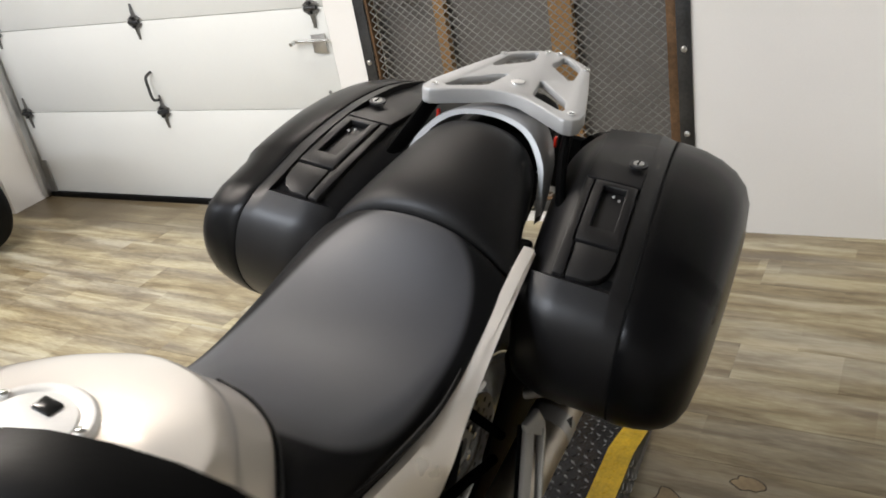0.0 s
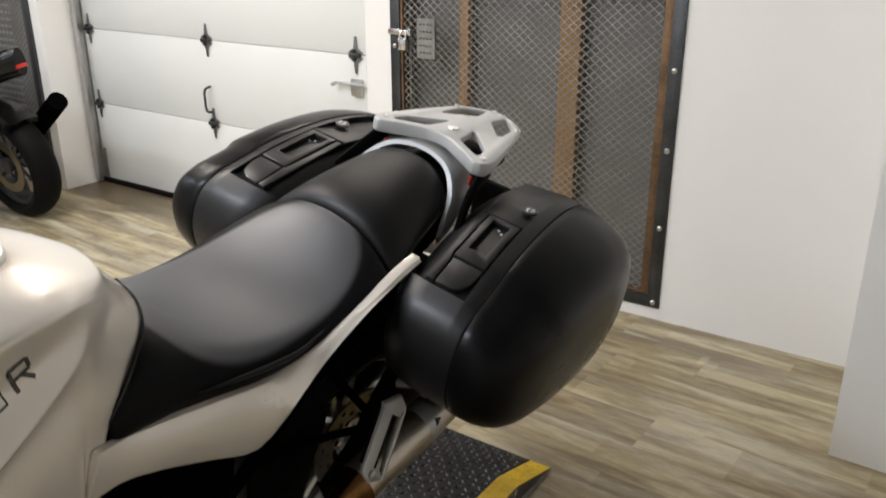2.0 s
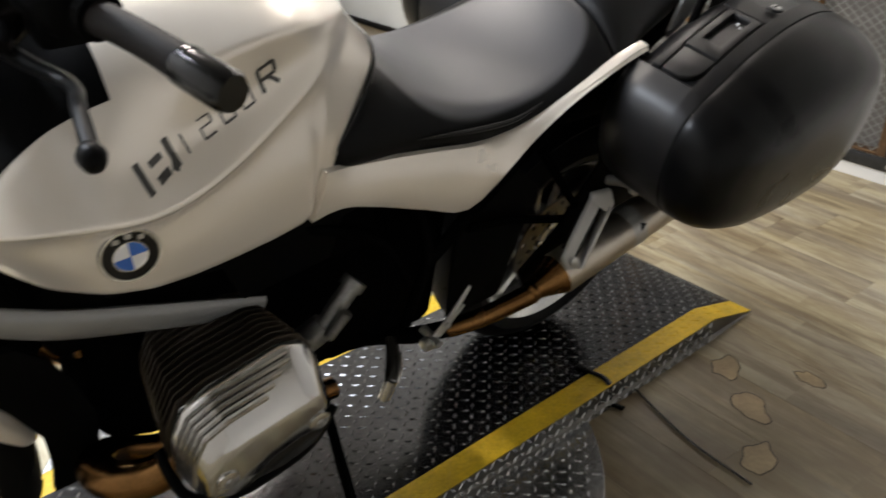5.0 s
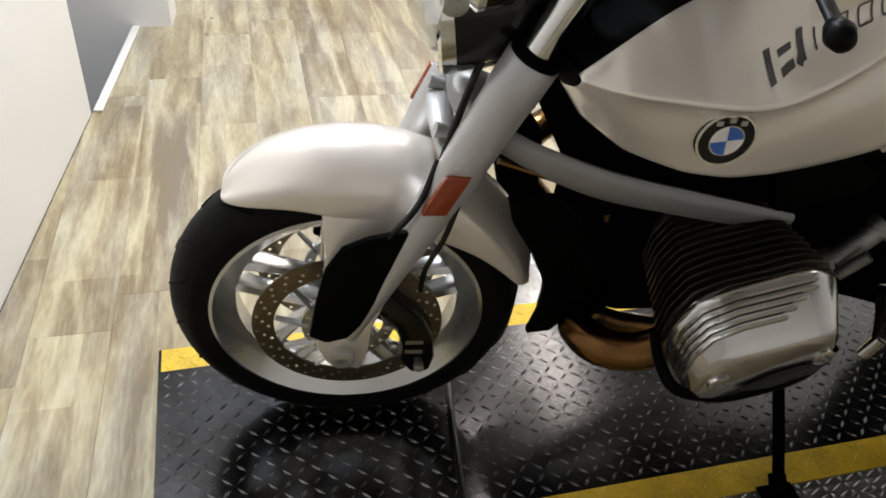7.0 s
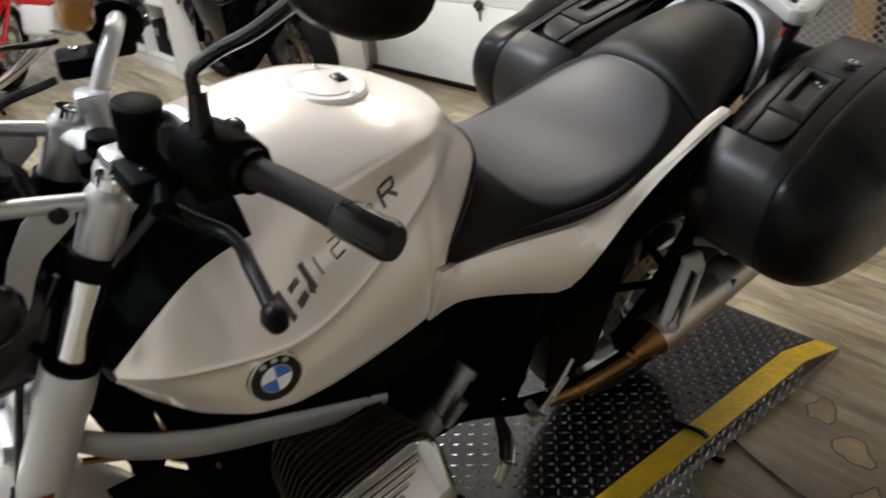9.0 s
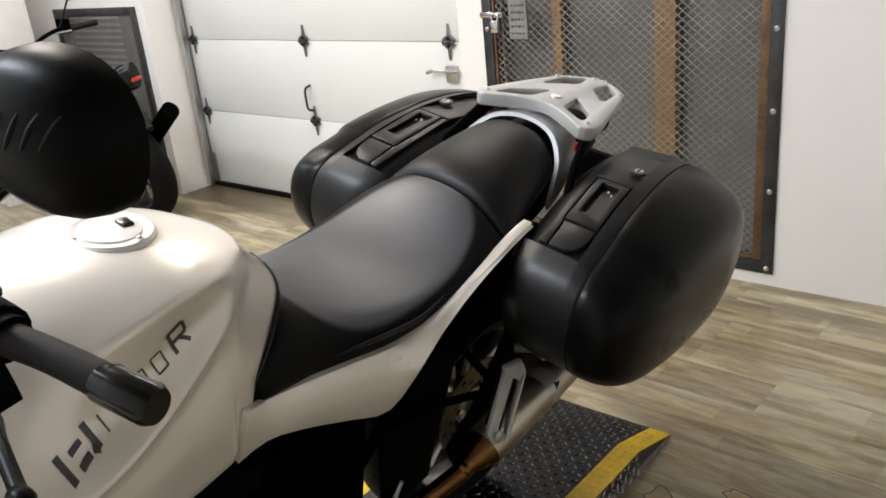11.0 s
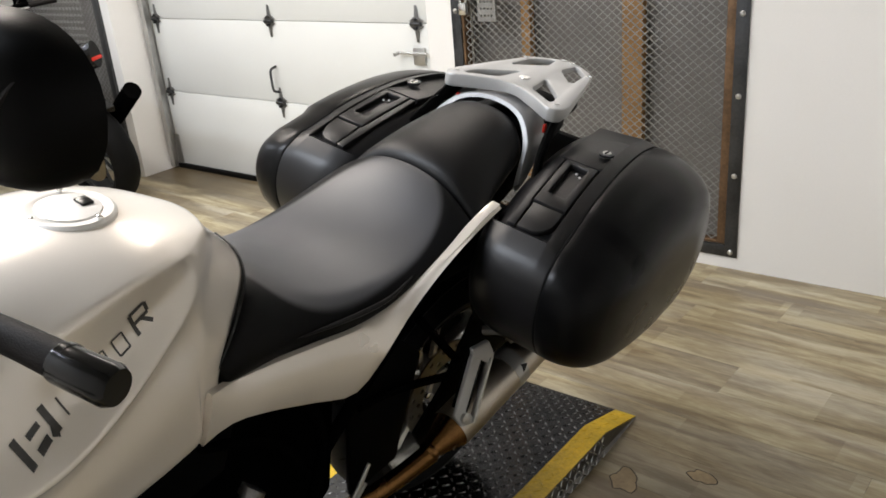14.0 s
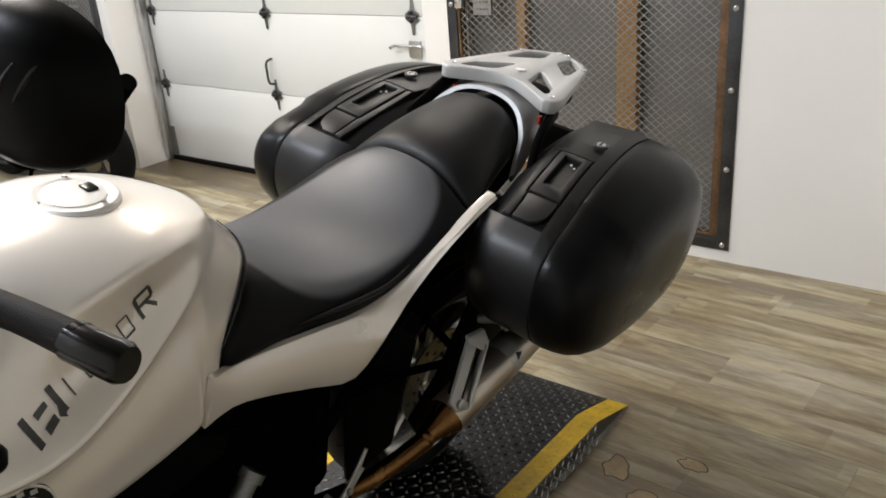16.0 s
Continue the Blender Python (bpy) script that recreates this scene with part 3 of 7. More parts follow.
# mesh cage in the wall
b0, b1, z0, z1 = CAGE
cage = thing("cage_window", "expanded metal mesh cage in a bolted steel frame, locked", "cage", kind="structure")
part("frame", room(bm_join(bm_box(0.0, 0.008, b0, b0 + 0.05, z0, z1, 0.001), bm_box(0.0, 0.008, b1 - 0.05, b1, z0, z1, 0.001),
     bm_box(0.0, 0.008, b0 + 0.05, b1 - 0.05, z1 - 0.05, z1, 0.001), bm_box(0.0, 0.008, b0 + 0.05, b1 - 0.05, z0, z0 + 0.05, 0.001))), "iron", cage, "dark bare steel flat frame")
part("inner_frame", room(bm_join(bm_box(-0.05, 0.0, b0 + 0.05, b0 + 0.085, z0 + 0.05, z1 - 0.05, 0.002), bm_box(-0.05, 0.0, b1 - 0.062, b1 - 0.05, z0 + 0.05, z1 - 0.05, 0.002),
     bm_box(-0.05, 0.0, b0 + 0.085, b1 - 0.062, z1 - 0.062, z1 - 0.05, 0.002), bm_box(-0.05, 0.0, b0 + 0.085, b1 - 0.062, z0 + 0.05, z0 + 0.062, 0.002))), "rust", cage, "rusty welded angle frame")
for bb in (b0 + 0.025, 0.14, 0.474, 0.80, b1 - 0.025):
    for zz in (z0 + 0.022, z1 - 0.022):
        part("bolt", room(bm_lathe([(0.006, 0.011), (0.012, 0.011), (0.016, 0.006)], (0, bb, zz), (1, 0, 0), 10)), "zinc", cage)
for zz in (0.332, 0.644, 0.945):
    for bb in (b0 + 0.025, b1 - 0.025):
        part("bolt", room(bm_lathe([(0.006, 0.011), (0.012, 0.011), (0.016, 0.006)], (0, bb, zz), (1, 0, 0), 10)), "zinc", cage)


def mesh_sheet(b0, b1, z0, z1, a, wide=0.040, tall=0.0165, strand=0.0024):
    """Expanded metal: zigzag strands, joined at their knuckles."""
    verts, faces = [], []
    rows = int((z1 - z0) / tall)
    cols = int((b1 - b0) / (wide / 2))
    for r in range(rows + 1):
        zc = z0 + r * tall
        for c in range(cols):
            up = (c + r) % 2
            p = [(b0 + c * wide / 2, zc + (tall / 2 if up else -tall / 2)), (b0 + (c + 1) * wide / 2, zc + (-tall / 2 if up else tall / 2))]
            n = len(verts)
            for (bb, zz), da in zip(p, (0.0015, -0.0015) if up else (-0.0015, 0.0015)):
                verts += [(a + da, bb, zz - strand), (a + da + 0.003, bb, zz - strand), (a + da + 0.003, bb, zz + strand), (a + da, bb, zz + strand)]
            for k in range(4):
                faces.append((n + k, n + (k + 1) % 4, n + 4 + (k + 1) % 4, n + 4 + k))
    me = bpy.data.meshes.new("mesh_sheet")
    me.from_pydata([tuple(ROOM @ Vector(v)) for v in verts], [], faces)
    return me


def mesh_part(name, me, mat, parent, label):
    me.materials.append(M[mat])
    ob = new(name, me)
    ob.parent = parent
    return tagged(ob, label, kind="stuff")


mesh_part("wire_mesh", mesh_sheet(b0 + 0.05, b1 - 0.05, z0 + 0.055, z1 - 0.055, -0.012), "mesh", cage, "grey expanded steel mesh")
part("lock_plate", room(bm_slab([(0.905, 0.9), (1.0, 0.9), (1.0, 1.07), (0.905, 1.07)], lambda u, v, w: (-0.006 + w, u, v), 0.006, holes=[[(0.925 + 0.0185 * p + 0.0055 * math.cos(g), 0.925 + 0.03 * q + 0.0055 * math.sin(g)) for g in np.linspace(0, 2 * math.pi, 9)[:-1]] for p in range(4) for q in range(5)])), "mesh", cage, "perforated steel lock guard plate")
part("padlock", room(bm_join(bm_box(0.004, 0.03, 1.045, 1.085, 0.93, 0.985, 0.006), bm_tube([(0.017, 1.05, 0.98), (0.017, 1.05, 1.01), (0.017, 1.08, 1.01), (0.017, 1.08, 0.98)], 0.005, 8), bm_box(0.0, 0.012, 1.03, 1.15, 0.995, 1.02, 0.003))), "chrome", cage, "bright padlock on a hasp")
for bb, w in ((0.79, 0.045), (0.29, 0.09)):
    stud = tagged(part("wood_stud", room(bm_box(-0.095, -0.055, bb - w / 2, bb + w / 2, z0 - 0.05, z1 + 0.05, 0.003)), "oak"), "bare pine wood stud behind the mesh", "stud", "studs")
setting("window_backing", room(bm_box(-0.135, -0.125, b0 - 0.05, b1 + 0.05, z0 - 0.05, z1 + 0.05)), "board", "grey board behind the mesh cage", "panel")

# second, smaller cage on the pier
cage2 = thing("cage_vent", "small expanded metal mesh cage over a louvred vent", "cage", kind="structure")
B0, B1, Z0, Z1 = 3.56, 4.55, 0.04, 1.12
part("frame", room(bm_join(bm_box(0.25, 0.27, B0, B0 + 0.05, Z0, Z1, 0.002), bm_box(0.25, 0.27, B1 - 0.05, B1, Z0, Z1, 0.002), bm_box(0.25, 0.27, B0 + 0.05, B1 - 0.05, Z1 - 0.05, Z1, 0.002), bm_box(0.25, 0.27, B0 + 0.05, B1 - 0.05, Z0, Z0 + 0.05, 0.002))), "iron", cage2, "dark steel frame")
part("vent_board", room(bm_box(0.25, 0.256, B0 + 0.05, B1 - 0.05, Z0 + 0.05, Z1 - 0.05)), "board", cage2, "grey louvred panel")
for k in range(24):
    zz = Z0 + 0.09 + k * 0.04
    part("slat", room(bm_box(0.256, 0.262, B0 + 0.2, B1 - 0.2, zz, zz + 0.016, 0.002)), "zinc", cage2)
part("lock_box", room(bm_box(0.27, 0.32, B1 - 0.2, B1 - 0.1, Z1 - 0.13, Z1 - 0.06, 0.006)), "black", cage2, "black lock box")
mesh_part("wire_mesh", mesh_sheet(B0 + 0.05, B1 - 0.05, Z0 + 0.055, Z1 - 0.055, 0.264, 0.04, 0.0165, 0.002), "mesh", cage2, "dark expanded steel mesh")

# low platform on a turntable
PLAT = pose(0.65, 0.088, 0, 0, 0, 1.7)


def put(bm, m=PLAT):
    bmesh.ops.transform(bm, matrix=m, verts=bm.verts[:])
    return bm


turntable = tagged(part("turntable", bm_lathe([(-0.012, 0.62), (0.0, 0.62), (0.003, 0.617)], (0.65, 0.08, FLOOR + 0.002), (0, 0, 1), 96), "plate2"), "round tread-plate steel turntable set flush in the floor", "turntable")
platform = thing("platform", "low black tread-plate motorcycle platform with yellow painted edges", "platform")
PW, PX0, PX1, RAMP = 0.295, -1.055, 1.205, 0.19


def deck(y0, y1, z):
    return [(PX0 - RAMP, y0, FLOOR + 0.008 + z), (PX0, y0, z), (PX1, y0, z)], [(PX0 - RAMP, y1, FLOOR + 0.008 + z), (PX0, y1, z), (PX1, y1, z)]


def bent(y0, y1, z, thick):
    a, b = deck(y0, y1, z)
    c, d = deck(y0, y1, z - thick)
    rings = [[a[i], b[i], d[i], c[i]] for i in range(3)]
    return bm_loft(rings)


part("deck_plate", put(bent(-PW + 0.066, PW - 0.066, 0.0, 0.006)), "plate", platform, "worn grey tread plate", smooth=20)
for s, nm in ((1, "edge_strip"), (-1, "edge_strip")):
    y0, y1 = (PW - 0.066, PW) if s > 0 else (-PW, -PW + 0.066)
    part(nm, put(bent(y0, y1, 0.0, 0.006)), "yellow", platform, "scuffed yellow painted edge strip", smooth=20)
    ys = PW if s > 0 else -PW
    a = [(PX0 - RAMP, ys + s * 0.002, FLOOR + 0.004), (PX0, ys + s * 0.008, FLOOR), (PX1, ys + s * 0.008, FLOOR), (PX1, ys, -0.001), (PX0, ys, -0.001), (PX0 - RAMP, ys, FLOOR + 0.006)]
    bm = bmesh.new()
    v = [bm.verts.new(p) for p in a] + [bm.verts.new((p[0], p[1] - s * 0.006, p[2])) for p in a]
    bm.faces.new(v[:6])
    bm.faces.new(v[6:][::-1])
    for k in range(6):
        bm.faces.new((v[k], v[(k + 1) % 6], v[6 + (k + 1) % 6], v[6 + k]))
    bmesh.ops.recalc_face_normals(bm, faces=bm.faces[:])
    part("side_skirt", put(bm), "skirt", platform, "tread-plate side skirt", smooth=0)
part("front_skirt", put(bm_box(PX1, PX1 + 0.006, -PW, PW, FLOOR, 0.0)), "plate", platform, smooth=0)


# raised lugs of the tread plate
def lug_field(name, inside, height, mat, parent, label, m, pitch=0.0265, zoff=None):
    """Almond lugs in a basket pattern, all that lie inside, as one field."""
    verts, faces = [], []
    n = int(1.6 / pitch)
    for i in range(-n, n):
        for j in range(-n, n):
            x, y = i * pitch, j * pitch
            if not inside(x, y):
                continue
            a = radians(45 if (i + j) % 2 else -45)
            c, s_ = math.cos(a), math.sin(a)
            k = len(verts)
            z = zoff(x, y) if zoff else 0.0
            for u, v, w in ((-0.0125, 0, 0), (0, -0.0034, 0), (0.0125, 0, 0), (0, 0.0034, 0), (-0.006, 0, height), (0.006, 0, height)):
                verts.append(tuple(m @ Vector((x + u * c - v * s_, y + u * s_ + v * c, z + w))))
            faces += [(k, k + 1, k + 5, k + 4), (k + 1, k + 2, k + 5), (k + 2, k + 3, k + 4, k + 5), (k + 3, k, k + 4)]
    me = bpy.data.meshes.new(name)
    me.from_pydata(verts, [], faces)
    return mesh_part(name, me, mat, parent, label)


def ramp_z(x, y):
    return 0.0 if x > PX0 else -(PX0 - x) / RAMP * (-(FLOOR + 0.008))


lug_field("deck_lug_relief", lambda x, y: PX0 - RAMP + 0.02 < x < PX1 - 0.01 and abs(y) < PW - 0.075, 0.0024, "lug", platform, "raised lugs", PLAT, zoff=ramp_z)
lug_field("edge_lug_relief", lambda x, y: PX0 - RAMP + 0.02 < x < PX1 - 0.01 and PW - 0.058 < abs(y) < PW - 0.008, 0.0018, "yellow", platform, "raised lugs under yellow paint", PLAT, zoff=ramp_z)
lug_field("turntable_lug_relief", lambda x, y: x * x + y * y < 0.6 ** 2 and abs(y) > 0.27, 0.0022, "plate2", turntable, "raised lugs", Matrix.Translation((0.65, 0.08, FLOOR + 0.005)))
skirt_m = PLAT @ Matrix.Translation((0, PW + 0.0055, -0.031)) @ Matrix.Rotation(radians(-83.6), 4, "X")
lug_field("skirt_lug_relief", lambda x, y: PX0 + 0.01 < x < PX1 and abs(y) < 0.025, 0.0022, "plate2", platform, "raised lugs", skirt_m, pitch=0.0225)

# pale patches where the print has worn off the planks beside the platform
def worn_patch(x, y, r, stretch, turn, seed):
    rg = random.Random(seed)
    k = [rg.uniform(0.75, 1.2) for _ in range(14)]
    pts = []
    for i in range(56):
        f = i / 4
        w = k[int(f) % 14] * (1 - f % 1) + k[(int(f) + 1) % 14] * (f % 1)
        a = 2 * math.pi * i / 56
        u, v = math.cos(a) * r * w * stretch, math.sin(a) * r * w
        pts.append((x + u * math.cos(turn) - v * math.sin(turn), y + u * math.sin(turn) + v * math.cos(turn)))
    p = tagged(part("worn_patch", bm_slab(pts, lambda u, v, w: (u, v, FLOOR + 0.0002 + w), 0.0006), "worn", smooth=0), "pale worn patch with a dark rim on the plank floor", "floor wear", "worn patches beside the platform")
    rim = [(a, b, FLOOR + 0.0006) for a, b in pts]
    part("patch_rim", bm_tube(rim + rim[:1], 0.0013, 5, smooth=False, flat=(1.4, 0.4)), "rimdirt", p, "dark dirt line")


for row in ((-0.33, 0.455, 0.035, 1.5, 0.5, 1), (-0.24, 0.585, 0.04, 1.4, 1.1, 2), (-0.10, 0.70, 0.035, 1.7, 0.3, 3), (-0.68, 1.12, 0.03, 1.5, 0.2, 4), (-0.45, 0.62, 0.022, 1.8, 1.4, 5)):
    worn_patch(*row)

tie = thing("tie_strap", "black strap lying over the platform edge", "strap")
part("webbing", bm_tube([(0.028, 0.262, 0.004), (0.026, 0.30, 0.005), (0.022, 0.352, 0.005), (0.020, 0.360, -0.003), (0.018, 0.362, -0.03), (0.016, 0.366, -0.054), (0.01, 0.40, -0.055)], 0.006, 8, 30, flat=(1.6, 0.5)), "gloss", tie)
cable = tagged(part("floor_cable", bm_tube([(-0.07, 0.372, -0.055), (-0.04, 0.483, -0.056), (-0.018, 0.585, -0.056), (-0.013, 0.671, -0.056), (-0.01, 0.737, -0.056)], 0.0032, 6, 30), "gloss"), "thin dark cable lying on the floor planks", "cable")
front_tie = thing("wheel_strap", "thin black strap lying under the front tyre", "strap")
part("webbing", bm_tube([(1.29, 0.03, 0.005), (1.305, 0.12, 0.004), (1.32, 0.24, 0.004), (1.328, 0.32, 0.004), (1.33, 0.375, 0.004)], 0.0045, 8, 20, flat=(1.5, 0.5)), "gloss", front_tie)

# ---- the motorcycle (x ahead, y to its left, z up, before it leans on its stand) ----
LEAN, TURN = 12.63, -7.4
bike = thing("motorcycle", "pearl white roadster motorcycle with black panniers, leaning on its stand", "motorcycle", at=pose(0, 0, 0, -LEAN))
AXLE = Vector((1.495, 0, 0.30))
STEER = Matrix.Translation(AXLE) @ Matrix.Rotation(radians(TURN), 4, Vector((-math.sin(radians(24)), 0, math.cos(radians(24))))) @ Matrix.Translation(-AXLE)


def steered(bm):
    bmesh.ops.transform(bm, matrix=STEER, verts=bm.verts[:])
    return bm


def body(stations, bottom=True):
    """A symmetric shell: rows (x, [(y, z) from the top centre to the lower edge])."""
    rings = []
    for x, half in stations:
        left = [(x + (p[2] if len(p) > 2 else 0), p[0], p[1]) for p in half]
        right = [(a, -b, c) for a, b, c in left[:0:-1]] if half[0][0] == 0 else [(a, -b, c) for a, b, c in left[::-1]]
        rings.append(right + left)
    return bm_loft(rings)


def crease(bm, test, value):
    layer = bm.edges.layers.float.get("crease_edge") or bm.edges.layers.float.new("crease_edge")
    for e in bm.edges:
        if test(e):
            e[layer] = value
    return bm


# fuel tank
TANK = [
    (0.60, (0, 0.955), (0.06, 0.951, 0.007), (0.09, 0.94, 0.018), (0.105, 0.932, 0.028), (0.133, 0.904, 0.06), (0.157, 0.86, 0.105), (0.171, 0.83, 0.135), (0.19, 0.77, 0.15)),
    (0.640, (0, 1.000), (0.058, 0.999, 0.01), (0.087, 0.991, 0.026), (0.108, 0.981, 0.046), (0.127, 0.966, 0.074), (0.164, 0.905, 0.10), (0.184, 0.855, 0.125), (0.196, 0.77, 0.135)),
    (0.65, (0, 1.018), (0.061, 1.017, 0.012), (0.092, 1.009, 0.03), (0.116, 0.998, 0.05), (0.137, 0.982, 0.076), (0.166, 0.905, 0.10), (0.185, 0.855, 0.125), (0.196, 0.77, 0.135)),
    (0.72, (0, 1.048), (0.078, 1.042), (0.122, 1.02), (0.143, 0.998, 0.015), (0.158, 0.968, 0.035), (0.175, 0.915, 0.045), (0.193, 0.857, 0.06), (0.203, 0.76, 0.065)),
    (0.80, (0, 1.072), (0.095, 1.062), (0.152, 1.033), (0.163, 0.992), (0.18, 0.95), (0.186, 0.92), (0.205, 0.86), (0.21, 0.75)),
    (0.86, (0, 1.08), (0.1, 1.068), (0.166, 1.034), (0.178, 0.978), (0.205, 0.925), (0.206, 0.898), (0.219, 0.85), (0.218, 0.745)),
    (0.92, (0, 1.083), (0.1, 1.07), (0.173, 1.022), (0.189, 0.956), (0.228, 0.905), (0.226, 0.88), (0.235, 0.835), (0.23, 0.75)),
    (0.99, (0, 1.083), (0.1, 1.067), (0.173, 1.008), (0.203, 0.937), (0.25, 0.888), (0.245, 0.864), (0.25, 0.826), (0.243, 0.758)),
    (1.05, (0, 1.077), (0.1, 1.058), (0.167, 0.996), (0.214, 0.930), (0.263, 0.886), (0.257, 0.86), (0.256, 0.822), (0.248, 0.764)),
    (1.105, (0, 1.045), (0.1, 1.03), (0.16, 0.988), (0.224, 0.930), (0.262, 0.894), (0.254, 0.867), (0.248, 0.825), (0.232, 0.765)),
    (1.16, (0, 0.93), (0.1, 0.945), (0.164, 0.955), (0.216, 0.924), (0.248, 0.896), (0.24, 0.87), (0.226, 0.825), (0.178, 0.758)),
    (1.21, (0, 0.87), (0.11, 0.895), (0.175, 0.922), (0.204, 0.909), (0.225, 0.893), (0.215, 0.872), (0.192, 0.835), (0.13, 0.782)),
    (1.247, (0, 0.85), (0.12, 0.862), (0.17, 0.884), (0.176, 0.884), (0.181, 0.882), (0.177, 0.874), (0.168, 0.862), (0.125, 0.838)),
]
TANK = [tuple(q if j != 6 or not 0.7 < row[0] < 1.2 else (q[0] - 0.015, q[1] + 0.006, *q[2:]) for j, q in enumerate(row)) if row else row for row in TANK]
TANK = [tuple((q[0] + (0.004 if j == 3 else 0.006), q[1] + (0.007 if j == 2 else 0.009), *q[2:]) if j in (2, 3) and 0.7 < row[0] < 1.08 else q for j, q in enumerate(row)) for row in TANK]
TANK = [tuple((q[0], q[1] + 0.004) if j == 1 and 0.7 < row[0] < 1.08 else q for j, q in enumerate(row)) for row in TANK]
TANK = [tuple(q if j != 4 or not 0.75 < row[0] < 1.0 else (q[0] - 0.013, q[1] - 0.005, *q[2:]) for j, q in enumerate(row)) for row in TANK]
tank_bm = body([(row[0], row[1:]) for row in TANK])


def at(row, k):
    q = row[k]
    return (round(row[0] + (q[2] if len(q) > 2 else 0), 4), round(q[0], 4), round(q[1], 4))


def on(line):
    return lambda e: all((round(v.co.x, 4), round(abs(v.co.y), 4), round(v.co.z, 4)) in line for v in e.verts)


crease(tank_bm, on({at(r, 5) for r in TANK[2:]}), 0.9)
crease(tank_bm, on({at(r, 4) for r in TANK[3:10]}), 0.35)
crease(tank_bm, on({at(r, 3) for r in TANK if r[0] > 1.09}), 0.75)
crease(tank_bm, on({at(r, 3) for r in TANK[3:8]}), 0.62)
crease(tank_bm, on({at(r, 8) for r in TANK}), 0.9)
crease(tank_bm, on({at(TANK[2], k) for k in range(1, 6)}), 1.0)
crease(tank_bm, on({at(TANK[1], k) for k in range(1, 6)}), 0.9)
crease(tank_bm, lambda e: all(v.co.x > 1.24 for v in e.verts), 1.0)
crease(tank_bm, on({at(TANK[0], k) for k in range(1, 9)}), 1.0)
tank = part("fuel_tank", tank_bm, "paint", bike, "pearl white painted tank", sub=3, smooth=180)
tank.data.materials.append(M["plastic"])
for f in tank.data.polygons:
    edge = float(np.interp(f.center.x, [1.05, 1.105, 1.16, 1.21, 1.247], [0.15, 0.152, 0.164, 0.175, 0.17]))
    if f.center.x > 1.06 and abs(f.center.y) < edge - 0.012 and f.center.z > 0.845 + (1.247 - f.center.x) * 0.2:
        f.material_index = 1
part("filler_cap", bm_lathe([(-0.01, 0.062), (0.006, 0.062), (0.010, 0.058), (0.010, 0.047), (0.0085, 0.045), (0.0085, 0.012)], (0.835, 0, 1.0715), (-0.06, 0, 1), 48), "cap", tank, "brushed silver filler cap ring")
part("cap_lid", bm_lathe([(0.0, 0.045), (0.011, 0.043), (0.0125, 0.03)], (0.835, 0, 1.0715), (-0.06, 0, 1), 40), "cap", tank, "silver filler lid with a key slot")
part("key_slot", bm_box(0.803, 0.821, -0.012, 0.012, 1.076, 1.0865, 0.002), "gloss", tank, "black key slot")
for sx, sy in ((1, 0), (-0.3, 0.95), (-0.3, -0.95)):
    part("cap_screw", bm_lathe([(0, 0.005), (0.013, 0.005), (0.014, 0.003)], (0.835 + 0.0525 * sx, 0.0525 * sy, 1.0712), (-0.06, 0, 1), 10), "chrome", tank)

bpy.context.view_layer.update()
deps = bpy.context.evaluated_depsgraph_get()
from mathutils import bvhtree
TANK_TREE = bvhtree.BVHTree.FromObject(tank, deps)


def skin(x, z, lift=0.0008):
    loc, nor, _, _ = TANK_TREE.ray_cast(Vector((x, 0.6, z)), Vector((0, -1, 0)))
    if loc is None:
        return Vector((x, 0.25, z))
    if nor.y < 0:
        nor = -nor
    return loc + nor * lift


# tank emblem: quartered disc in a black ring
EM_AT, EM_N = skin(1.076, 0.836, 0.0), (skin(1.076, 0.836, 0.001) - skin(1.076, 0.836, 0.0)).normalized()
EM_X = Vector((-1, 0, 0)) - EM_N * EM_N.dot(Vector((-1, 0, 0)))
EM_X.normalize()
EM_Y = EM_N.cross(EM_X)
EM = Matrix.Translation(EM_AT - EM_N * 0.0008) @ Matrix((EM_X, EM_Y, EM_N)).transposed().to_4x4()


def disc(r0, r1, z, a0=0.0, a1=2 * math.pi, n=40, h=0.002):
    m = max(3, int(n * (a1 - a0) / (2 * math.pi)))
    full = a1 - a0 > 6.28
    ang = [a0 + (a1 - a0) * k / m for k in range(m if full else m + 1)]
    if r0 > 0:
        out = [[(math.cos(a) * r, math.sin(a) * r, zz) for r, zz in ((r0, z), (r1, z), (r1, z + h), (r0, z + h))] for a in ang]
        bm = bm_loft(out + ([out[0]] if full else []), cap=not full)
    else:
        bm = bm_slab(([] if full else [(0, 0)]) + [(math.cos(a) * r1, math.sin(a) * r1) for a in ang], lambda u, v, w: (u, v, z + w), h)
    return bm


def emblem(bm):
    bmesh.ops.transform(bm, matrix=EM, verts=bm.verts[:])
    return bm


